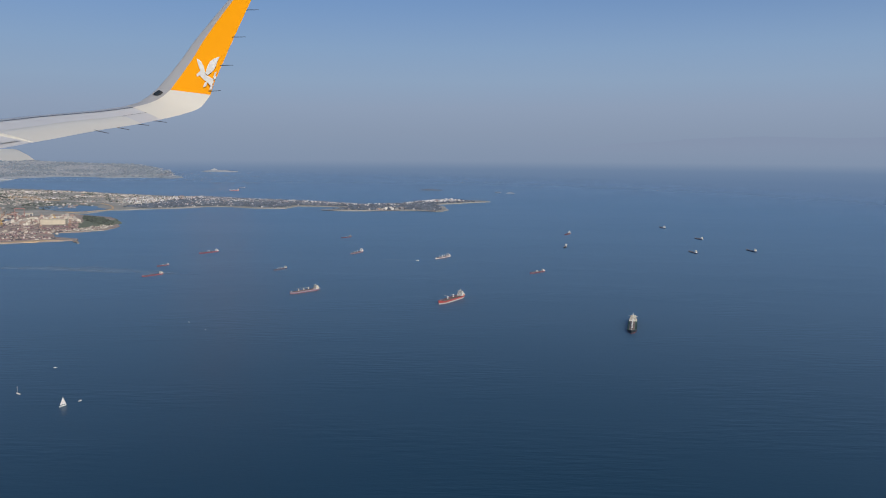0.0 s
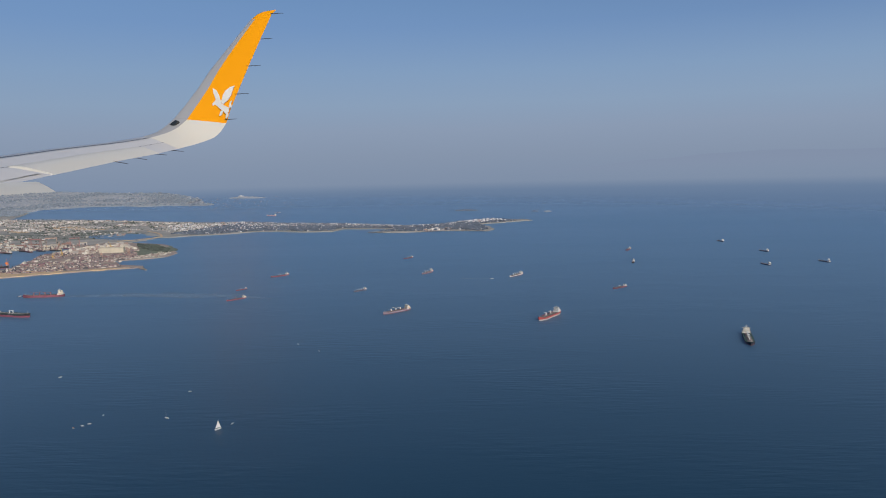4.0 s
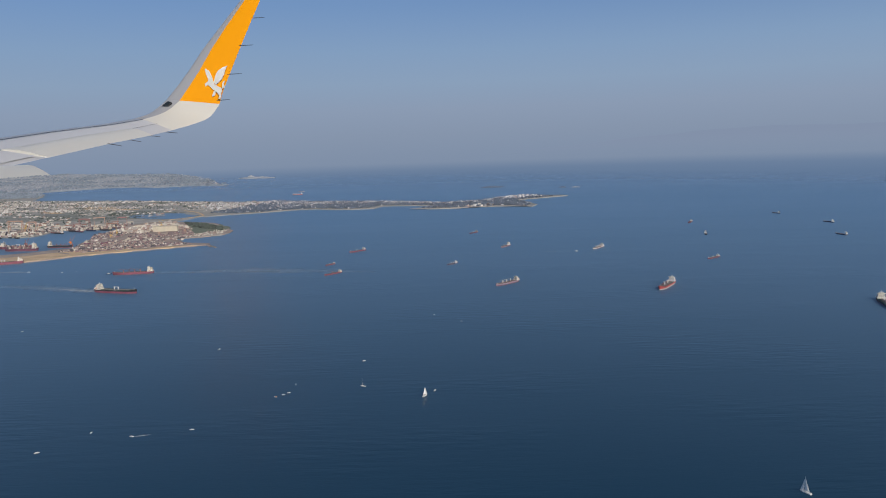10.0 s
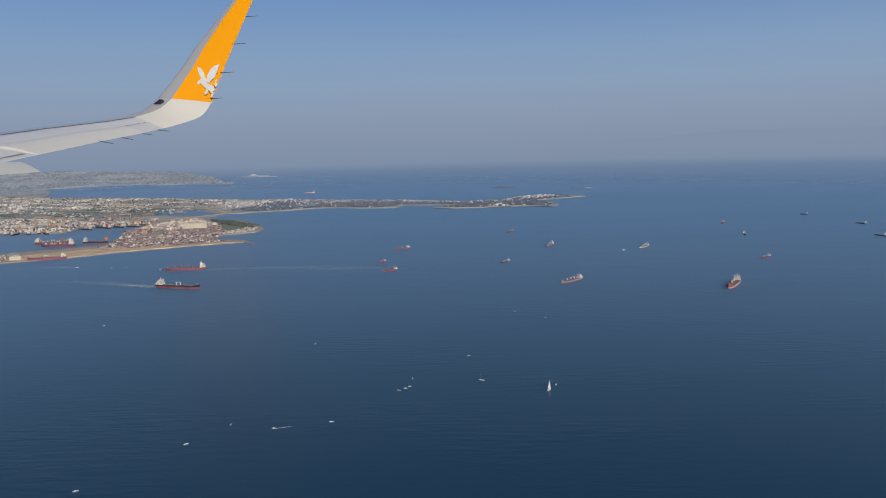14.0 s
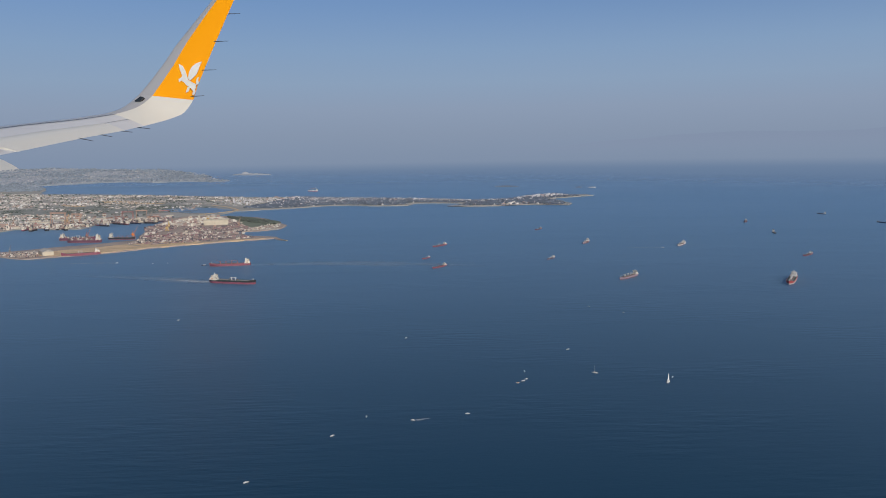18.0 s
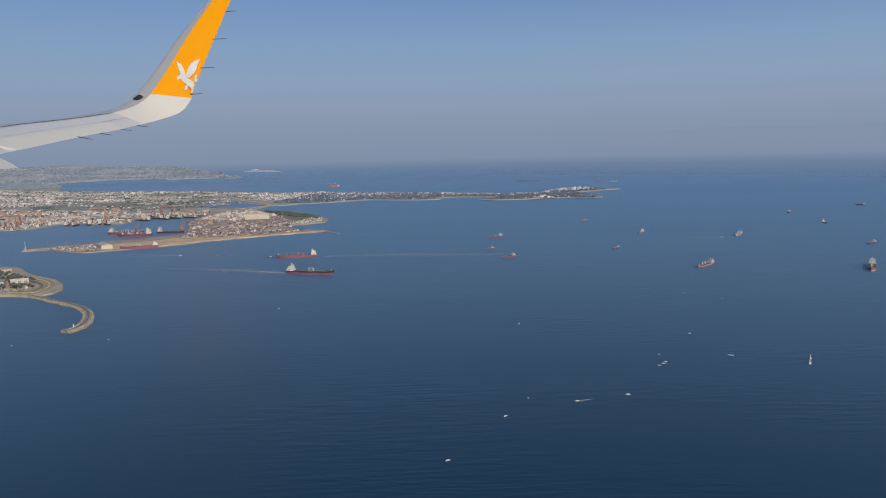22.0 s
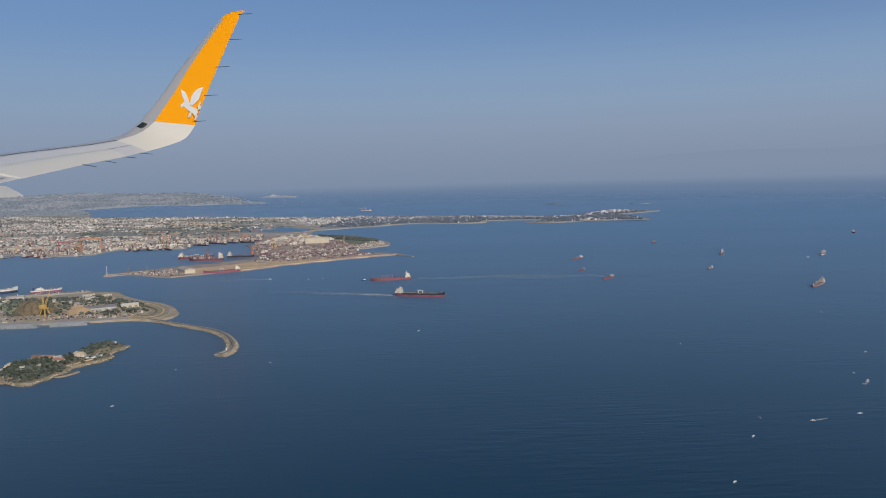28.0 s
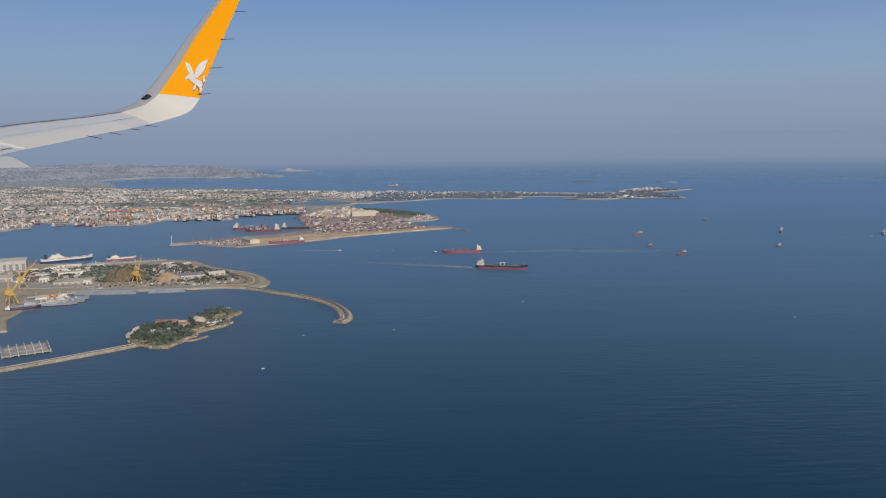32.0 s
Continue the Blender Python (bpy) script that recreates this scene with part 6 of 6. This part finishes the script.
for _i in range(16):
    _k = _i / 15
    _x, _y = -178 + 74 * _k, 228 + 30 * _k + 6 * math.sin(_i * 2.3)
    if inside((_x, _y), MAIN):
        jib_crane(_x, _y, 50 * _i, 2.6, 0.5, "shipyard crane on the mainland docks", ("crane_red", "yellow", "gantry", "steel")[_i % 4])
for _x, _y in ((-96, 246), (-92, 232), (-89, 222), (-86, 252), (-94, 258), (-76, 226), (-70, 232)):
    jib_crane(_x, _y, 40 * _x, 2.2, 0.5, "shipyard crane among hull blocks", ("crane_red", "gantry", "yellow")[int(-_x) % 3])
_mast = thing("light_mast", "tall white mast at the quay's end", "mast", pose(-117.8, 172.6, 0.28))
_bm = bmesh.new()
bm_tube(_bm, (0, 0, 0), (0, 0, 1.9), 0.07, 0.04, 8)
part("pole", _bm, M["white"], _mast)
boxes("base", [(0, 0, 0, 0.4, 0.4, 0.2, 0, 0.8)], M["concrete"], _mast)


# ---------------------------------------------------------------- moored ships and docks
DOCKED = "ships at the docks"
cargo_ship(-90.9, 172.0, 205, 8.2, "faded red tanker moored along the sandy spit", "rust_red", "tanker", house="cream", deck="deck_brown", group=DOCKED, free=0.075, tiers=5)
cargo_ship(-107.0, 203.6, 2, 9.6, "long dark red ship moored in the inner dock", "dark_red", "tanker", house="cream", group=DOCKED, free=0.075, tiers=6)
cargo_ship(-102.4, 198.0, 178, 9.2, "maroon ship under repair with a tall cream house", "dark_red", cranes=3, house="cream", crane="crane_red", group=DOCKED, tiers=8, free=0.075)
cargo_ship(-94.8, 203.6, -8, 7.6, "black ship under repair with a tall cream house", "black", cranes=3, house="cream", crane="crane_red", group=DOCKED, tiers=8, free=0.075)
cargo_ship(-87.0, 208.4, -4, 7.0, "dark red hull on a slip of the spit", "dark_red", cranes=1, house="cream", crane="crane_red", group=DOCKED, tiers=5, free=0.08)
for _i, (_x, _y, _d, _l, _c, _k) in enumerate(((-158.4, 220.5, 80, 5.0, "dark_red", "bulk"), (-162.5, 222.0, 80, 5.0, "dark_red", "bulk"), (-152.4, 226.0, 60, 4.0, "blue", "bulk"), (-137.5, 233.0, 100, 5.0, "rust_red", "tanker"), (-131.0, 233.2, 120, 6.0, "black", "bulk"), (-125.0, 232.5, 130, 5.5, "black", "bulk"), (-121.5, 238.5, 140, 5.0, "grey", "bulk"), (-115.6, 249.5, 150, 5.5, "black", "bulk"), (-109.8, 250.0, 150, 5.5, "blue", "bulk"), (-119.5, 245.0, 160, 4.0, "rust_red", "tanker"), (-176.0, 213.0, 20, 6.5, "grey", "bulk"), (-180.0, 226.0, 15, 6.0, "dark_red", "bulk"), (-146.5, 220.5, 75, 4.5, "palegrey", "tanker"), (-128.2, 235.0, 110, 5.6, "black", "bulk"), (-134.2, 231.5, 95, 5.0, "black", "bulk"), (-112.6, 247.6, 140, 5.6, "dark_red", "bulk"), (-117.4, 243.4, 150, 5.0, "black", "bulk"), (-104.8, 250.4, 160, 5.4, "black", "bulk"), (-103.4, 256.6, 172, 4.6, "dark_red", "tanker"), (-168.4, 221.0, 70, 5.0, "grey", "bulk"), (-154.8, 217.4, 60, 4.2, "palegrey", "tanker"))):
    cargo_ship(_x, _y, _d, _l, "ship fitting out at the mainland docks, " + {"dark_red": "dark red", "blue": "dark blue", "rust_red": "red", "black": "black", "grey": "grey", "palegrey": "pale grey"}[_c] + " hull", _c, _k, boot="black", house=("cream", "white", "shed_wall")[_i % 3], cranes=3, hatches=3, group=DOCKED, tiers=8, free=0.08, beam=0.2, crane="crane_red")


# staging, pallets and gear on the decks of ships under repair
houses_stuff("deck_gear", "staging and gear on the decks of ships under repair", [(x, y) for x, y in scatter([(-111.4, 203.0), (-103.0, 203.0), (-103.0, 204.2), (-111.4, 204.2)], 60, 110)] + scatter([(-106.4, 197.5), (-100.2, 197.4), (-100.2, 198.6), (-106.4, 198.5)], 60, 111), 112, (0.1, 0.3), (0.2, 0.5), 0.7, "clutter")


def ferry(x, y, deg, L, label, low="blue"):
    ship = thing("ferry", label, "ship", pose(x, y, 0, 0, 0, deg), DOCKED)
    B = 0.14 * L
    hull_parts(ship, L, B, 0.085 * L, M["cream"], M[low], M["deck_green"], 0.62)
    z = 0.078 * L
    boxes("passenger_deck", [(0.0, 0, z, 0.82 * L, B * 0.94, 0.014 * L, 0, 0.99, 0.003 * L)], M["cream"], ship)
    for k, (x0, ln) in enumerate(((-0.19, 0.30), (-0.20, 0.26), (-0.205, 0.21), (-0.21, 0.15))):
        boxes("deck_tier", [(x0 * L, 0, z + (0.014 + 0.02 * k) * L, ln * L, B * (0.9 - 0.06 * k), 0.02 * L, 0, 0.97, 0.002 * L)], M["cream"], ship)
        boxes("window_band", [(x0 * L, 0, z + (0.022 + 0.02 * k) * L, ln * L * 0.97 + 0.003 * L, B * (0.895 - 0.06 * k), 0.006 * L)], M["window"], ship)
    boxes("bridge", [(-0.16 * L, 0, z + 0.094 * L, 0.05 * L, B * 0.95, 0.018 * L, 0, 0.92)], M["white"], ship)
    for k in range(5):
        boxes("deck_vent", [((0.02 + 0.08 * k) * L, 0.25 * B * (-1) ** k, z + 0.014 * L, 0.02 * L, 0.02 * L, 0.012 * L)], M["white"], ship)
    for s in (-1, 1):
        boxes("window_band", [(0.02 * L, s * B * 0.472, z + 0.011 * L, 0.7 * L, 0.004 * L, 0.007 * L)], M["window"], ship)
        boxes("lifeboat", [(-0.05 * L, s * B * 0.46, z + 0.03 * L, 0.05 * L, 0.02 * L, 0.012 * L, 0, 0.7)], M["orange"], ship)
    boxes("funnel", [(-0.40 * L, 0, z + 0.02 * L, 0.06 * L, B * 0.4, 0.09 * L, 0, 0.8)], M["blue"], ship, "dark blue funnel")
    bm = bmesh.new()
    bm_tube(bm, (-0.18 * L, 0, z + 0.08 * L), (-0.18 * L, 0, z + 0.14 * L), 0.005 * L, 0.002 * L)
    part("mast", bm, M["white"], ship)


ferry(-130.0, 147.6, 38, 9.4, "long white ferry with a dark waterline, moored")
ferry(-119.8, 149.2, 30, 5.6, "small white and red ferry at the pier", "rust_red")


def warship(x, y, deg, L, label, funnel="steel", house="palegrey"):
    ship = thing("naval_ship", label, "ship", pose(x, y, 0, 0, 0, deg), "grey naval ships")
    B = 0.115 * L
    hull_parts(ship, L, B, 0.05 * L, M["grey"], M["black"], M["grey"])
    z = 0.045 * L
    for row in ((0.08 * L, 0, z, 0.26 * L, B * 0.8, 0.030 * L, 0, 0.94), (0.12 * L, 0, z + 0.030 * L, 0.14 * L, B * 0.68, 0.026 * L, 0, 0.92), (0.14 * L, 0, z + 0.056 * L, 0.07 * L, B * 0.8, 0.018 * L, 0, 0.9)):
        boxes("deck_tier", [row], M[house], ship)
    boxes("hangar", [(-0.2 * L, 0, z, 0.18 * L, B * 0.7, 0.035 * L, 0, 0.95)], M[house], ship)
    boxes("flight_deck", [(-0.39 * L, 0, z + 0.002 * L, 0.16 * L, B * 0.8, 0.006 * L)], M["steel"], ship)
    for s in (-1, 1):
        boxes("boat", [(-0.05 * L, s * B * 0.4, z + 0.006 * L, 0.05 * L, 0.012 * L, 0.012 * L, 0, 0.7)], M["white"], ship)
        boxes("window_band", [(0.1 * L, s * B * 0.395, z + 0.014 * L, 0.18 * L, 0.003 * L, 0.006 * L)], M["window"], ship)
    bm = bmesh.new()
    for k in (0.19, -0.28):
        bm_tube(bm, (k * L, 0, z + 0.03 * L), (k * L, 0, z + 0.13 * L), 0.004 * L, 0.002 * L, 5)
        bm_tube(bm, (k * L, -0.25 * B, z + 0.1 * L), (k * L, 0.25 * B, z + 0.1 * L), 0.0025 * L, n=4)
    part("aerial", bm, M["palegrey"], ship)
    boxes("bridge_window", [(0.19 * L, 0, z + 0.045 * L, 0.004 * L, B * 0.5, 0.01 * L)], M["window"], ship)
    for k in (0.0, -0.09):
        boxes("funnel", [(k * L, 0, z + 0.01 * L, 0.045 * L, B * 0.35, 0.06 * L, 0, 0.8)], M[funnel], ship, "ochre funnel" if funnel == "orange" else "grey funnel")
    bm = bmesh.new()
    bm_tube(bm, (0.08 * L, 0, z + 0.06 * L), (0.07 * L, 0, z + 0.15 * L), 0.006 * L, 0.003 * L, 5)
    bm_tube(bm, (0.075 * L, -0.2 * B, z + 0.11 * L), (0.075 * L, 0.2 * B, z + 0.11 * L), 0.003 * L, n=4)
    part("mast", bm, M["palegrey"], ship)
    boxes("gun_turret", [(0.31 * L, 0, z, 0.035 * L, 0.03 * L, 0.02 * L, 0, 0.7)], M["palegrey"], ship)
    bm = bmesh.new()
    bm_tube(bm, (0.32 * L, 0, z + 0.012 * L), (0.37 * L, 0, z + 0.016 * L), 0.003 * L, n=5)
    part("gun_barrel", bm, M["grey"], ship)


warship(-111.8, 107.2, 12, 9.0, "pale naval supply ship with two ochre funnels", "orange", "cream")
warship(-111.6, 103.6, 12, 8.6, "grey frigate moored in the basin")
warship(-111.0, 105.3, 12, 8.0, "grey frigate moored alongside another")
warship(-109.4, 115.4, 4, 4.6, "small grey patrol ship on the quay")
cargo_ship(-113.2, 101.0, 35, 4.4, "blue supply ship with a white house at the basin", "blue", cranes=0, hatches=2, house="white", group=DOCKED, name="supply_ship", beam=0.24, free=0.09, tiers=5)


def floating_dock(x, y, deg, L, W, label):
    root = thing("floating_dock", label, "dock", pose(x, y, 0, 0, 0, deg), "floating docks")
    boxes("pontoon", [(0, 0, -0.1, L, W, 0.40, 0, 1.0, 0.03)], M["grey"], root)
    for s in (-1, 1):
        boxes("side_wall", [(0, s * (W / 2 - 0.14), 0.30, L * 0.9, 0.2, 0.22, 0, 0.97)], M["grey"], root)
    n = int(L / 0.8)
    for i in range(n):
        bm = bmesh.new()
        bm_tube(bm, (-L / 2 + L * (i + 0.5) / n, -W / 2, 0.02), (-L / 2 + L * (i + 0.5) / n, -W / 2 - 0.02, 0.2), 0.02, n=5)
        part("fender", bm, M["black"], root)


floating_dock(-106.6, 112.4, 1, 9.4, 1.3, "long grey floating dock along the quay")
floating_dock(-97.6, 113.2, 9, 5.4, 1.2, "shorter grey floating dock along the quay")


def fish_pontoon():
    root = thing("landing_pontoon", "grey steel landing pontoon with many mooring posts", "pontoon", pose(-101.0, 79.3, 0, 0, 0, 32))
    for j in range(3):
        boxes("deck", [(0, -1.5 + 1.5 * j, 0.15, 4.7, 1.15, 0.1, 0, 1.0, 0.02)], M["concrete"], root)
    for j in range(7):
        boxes("long_beam", [(0, -2.1 + 0.7 * j, 0.14, 4.7, 0.16, 0.1)], M["concrete"], root)
    for i in range(10):
        boxes("cross_beam", [(-2.3 + 4.6 * i / 9, 0, 0.10, 0.12, 4.4, 0.1)], M["palegrey"], root)
    for i, j in ((0, 1), (2, 4), (5, 0), (7, 3), (4, 5), (8, 5)):
        boxes("deck_grating", [(-2.05 + 4.6 * i / 9, -1.75 + 0.7 * j, 0.19, 0.5, 0.55, 0.05)], M["steel"], root)
    for i in range(7):
        for j in range(4):
            bm = bmesh.new()
            bm_tube(bm, (-2.3 + 4.6 * i / 6, -2.15 + 1.43 * j, -0.3), (-2.3 + 4.6 * i / 6, -2.15 + 1.43 * j, 0.5), 0.05, n=6)
            part("mooring_post", bm, M["palegrey"], root)
    for s in (-1, 1):
        boxes("walkway", [(s * 2.2, 0, 0.27, 0.3, 4.2, 0.06)], M["steel"], root)


fish_pontoon()


# ---------------------------------------------------------------- boats
def small_hull(root, L, hull, deck="white"):
    bm = bmesh.new()
    prof = [(-0.5, 0.75), (-0.2, 1.0), (0.15, 0.92), (0.38, 0.5), (0.5, 0.04)]
    rows = [[bm.verts.new((x * L, s * w * 0.17 * L * k, z * L)) for s, k, z in ((1, 0.7, -0.03), (1, 1, 0.09 + 0.05 * max(0, x)), (-1, 1, 0.09 + 0.05 * max(0, x)), (-1, 0.7, -0.03))] for x, w in prof]
    for a, b in zip(rows, rows[1:]):
        for i in range(3):
            bm.faces.new((a[i], a[i + 1], b[i + 1], b[i]))
    bm.faces.new(rows[0])
    bm.faces.new(rows[-1][::-1])
    part("hull", bm, M[hull], root)


def sailing_boat(x, y, deg, L, sails, label):
    root = thing("sailing_boat", label, "boat", pose(x, y, 0, 0, 0, deg), "small boats")
    small_hull(root, L, "white")
    boxes("cabin", [(0.03 * L, 0, 0.09 * L, 0.32 * L, 0.17 * L, 0.05 * L, 0, 0.8)], M["cream"], root)
    bm = bmesh.new()
    bm_tube(bm, (0.08 * L, 0, 0.09 * L), (0.08 * L, 0, 1.35 * L), 0.012 * L, 0.006 * L, 5)
    part("mast", bm, M["white"], root)
    bm = bmesh.new()
    bm_tube(bm, (0.08 * L, 0, 0.2 * L), (-0.42 * L, 0.06 * L, 0.2 * L), 0.01 * L, n=5)
    part("boom", bm, M["steel"], root)
    if sails:
        def sail(name, tri):
            bm = bmesh.new()
            n = 6
            a, b, c = (Vector(p) for p in tri)
            grid = []
            for i in range(n + 1):
                row = []
                for j in range(n + 1):
                    u, v = i / n, j / n
                    p = a.lerp(b, u).lerp(c, v)
                    row.append(bm.verts.new(p + Vector((0, 0.10 * L * u * (1 - u) * 4 * (1 - v) * 0.7, 0))))
                grid.append(row)
            for i in range(n):
                for j in range(n):
                    bm.faces.new((grid[i][j], grid[i + 1][j], grid[i + 1][j + 1], grid[i][j + 1]))
            bmesh.ops.remove_doubles(bm, verts=bm.verts[:], dist=1e-5)
            g = bmesh.ops.solidify(bm, geom=bm.faces[:], thickness=0.006 * L)
            part(name, bm, M["sail"], root)
        sail("mainsail", ((0.07 * L, 0, 0.22 * L), (-0.40 * L, 0.06 * L, 0.22 * L), (0.075 * L, 0, 1.30 * L)))
        sail("jib_sail", ((0.46 * L, 0, 0.16 * L), (0.10 * L, 0.06 * L, 0.2 * L), (0.09 * L, 0, 1.15 * L)))


def motor_boat(x, y, deg, L, label, cabin="white", hull="white"):
    root = thing("motor_boat", label, "boat", pose(x, y, 0, 0, 0, deg), "small boats")
    small_hull(root, L, hull)
    boxes("cabin", [(0.02 * L, 0, 0.08 * L, 0.42 * L, 0.22 * L, 0.12 * L, 0, 0.8, 0.02 * L)], M[cabin], root)
    boxes("windscreen", [(0.2 * L, 0, 0.12 * L, 0.06 * L, 0.18 * L, 0.06 * L, 0, 0.8)], M["window"], root)


def wake(label, pts, w0, w1, foam="foam"):
    rnd = random.Random(int(pts[0][0] * 10))
    line = smooth_line(pts, 10)
    bm = bmesh.new()
    rows = []
    for i, (x, y) in enumerate(line):
        (xa, ya), (xb, yb) = line[max(0, i - 1)], line[min(len(line) - 1, i + 1)]
        d = math.hypot(xb - xa, yb - ya) or 1
        nx, ny = -(yb - ya) / d, (xb - xa) / d
        k = i / (len(line) - 1)
        w = (w0 + (w1 - w0) * k) * (0.45 + 1.1 * rnd.random()) * min(1.0, 0.04 + 2.2 * (1 - k))
        rows.append([bm.verts.new((x + nx * w * s, y + ny * w * s, z)) for s, z in ((1, 0.006), (0.4, 0.012), (-0.4, 0.012), (-1, 0.006))])
    for a, b in zip(rows, rows[1:]):
        for i in range(3):
            bm.faces.new((a[i], a[i + 1], b[i + 1], b[i]))
    return tagged(part("wake", bm, M[foam]), label, "wake", kind="stuff")


sailing_boat(15.6, 70.6, 60, 0.75, True, "white sailing boat under full sail")
sailing_boat(42.8, 49.0, 120, 0.85, True, "white sailing boat heeling under sail")
sailing_boat(9.0, 74.0, 150, 0.65, False, "white sailing boat with sails down")
_r = random.Random(95)
for _x, _y, _c in ((-13.5, 62.2, "cream"), (-4.6, 62.6, "white"), (0.7, 71.1, "orange"), (1.3, 71.7, "white"), (1.7, 72.3, "white"), (1.8, 75.0, "white"), (7.8, 83.3, "white"), (16.5, 72.2, "white"), (14.8, 106.6, "white"), (18.8, 102.2, "cream"), (-11.3, 89.8, "white"), (-15.9, 57.9, "white"), (-20.8, 49.4, "white"), (-43.8, 101.8, "white"), (-68.4, 156.8, "white"), (-61.0, 86.4, "white"), (-71.5, 84.5, "white"), (-73.1, 71.2, "white"), (-65.5, 157.4, "white")):
    motor_boat(_x, _y, 360 * _r.random(), 0.36 + 0.14 * _r.random(), "small white motor boat drifting on the bay" if _c == "white" else "small boat with a " + _c + " cabin", _c)
motor_boat(-9.4, 61.2, 172, 0.42, "white motor boat under way with a short wake")
motor_boat(44.3, 169.6, -9, 0.8, "white launch under way with a long wake")
motor_boat(-76.8, 158.5, -7, 0.75, "white launch under way past the spit")
motor_boat(-56.2, 153.0, 10, 1.2, "dark blue tug pulling the red ship", "white", "blue")
wake("long pale wake behind the dark tanker", [(-48.6, 132.7), (-52, 134.0), (-58, 136.4), (-66, 139.2), (-78, 142.0)], 1.5, 2.4, "old_wake")
wake("foam churned up at the dark tanker's stern", [(-48.4, 132.6), (-50.6, 133.4), (-53.5, 134.5), (-58, 136.3), (-63, 138.1)], 0.8, 0.2)
wake("broad faint wake behind the towed ship", [(-47.0, 152.6), (-40, 153.8), (-28, 153.9), (-14, 151.2), (2, 147)], 0.6, 3.2, "old_wake")
wake("second strand of the towed ship's wake", [(-44.0, 152.4), (-36, 152.4), (-26, 151.6), (-12, 147.8)], 0.4, 2.0, "old_wake")
wake("thin wake behind a launch", [(43.8, 169.7), (40, 170.2), (36, 170.6)], 0.12, 0.3)
wake("thin wake behind a launch past the spit", [(-77.2, 158.6), (-82, 159.1), (-90, 158.4)], 0.3, 0.4)
wake("short wake behind a motor boat", [(-9.2, 61.2), (-8.6, 61.4), (-7.8, 61.7)], 0.06, 0.12)


# ---------------------------------------------------------------- far hills
def far_hills(az0, az1, r, heights, base, rgb, label):
    """Ridge on the horizon; its haze is painted as an even glow that fades towards the foot."""
    m = bpy.data.materials.new("glowing_haze_ridge")
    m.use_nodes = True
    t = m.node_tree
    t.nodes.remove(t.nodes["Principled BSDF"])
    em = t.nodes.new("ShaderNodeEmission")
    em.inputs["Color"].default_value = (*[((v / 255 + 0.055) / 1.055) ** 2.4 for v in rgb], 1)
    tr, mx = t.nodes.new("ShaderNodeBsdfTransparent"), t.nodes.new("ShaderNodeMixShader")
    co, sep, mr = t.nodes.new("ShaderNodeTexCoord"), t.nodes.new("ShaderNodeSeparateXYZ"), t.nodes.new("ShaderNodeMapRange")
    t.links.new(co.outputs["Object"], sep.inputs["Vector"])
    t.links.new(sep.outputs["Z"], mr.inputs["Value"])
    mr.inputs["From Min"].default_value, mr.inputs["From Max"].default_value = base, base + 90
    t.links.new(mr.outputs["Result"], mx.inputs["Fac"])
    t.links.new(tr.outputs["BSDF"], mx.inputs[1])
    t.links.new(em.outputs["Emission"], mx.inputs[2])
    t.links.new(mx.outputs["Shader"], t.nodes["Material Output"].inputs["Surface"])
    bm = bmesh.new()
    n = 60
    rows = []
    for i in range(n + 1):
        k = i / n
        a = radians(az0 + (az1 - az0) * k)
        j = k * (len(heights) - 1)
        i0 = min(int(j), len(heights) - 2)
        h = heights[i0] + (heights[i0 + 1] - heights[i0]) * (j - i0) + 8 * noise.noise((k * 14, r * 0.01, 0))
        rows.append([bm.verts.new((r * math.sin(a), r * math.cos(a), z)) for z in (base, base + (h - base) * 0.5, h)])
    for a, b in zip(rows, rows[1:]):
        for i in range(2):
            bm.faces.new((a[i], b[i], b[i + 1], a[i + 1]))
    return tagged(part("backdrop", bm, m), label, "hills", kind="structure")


far_hills(2, 42, 4500, [-20, 15, 55, 85, 100, 90, 110, 120, 130], -20, (132, 146, 170), "faint blue mountains, their haze painted as a glow")
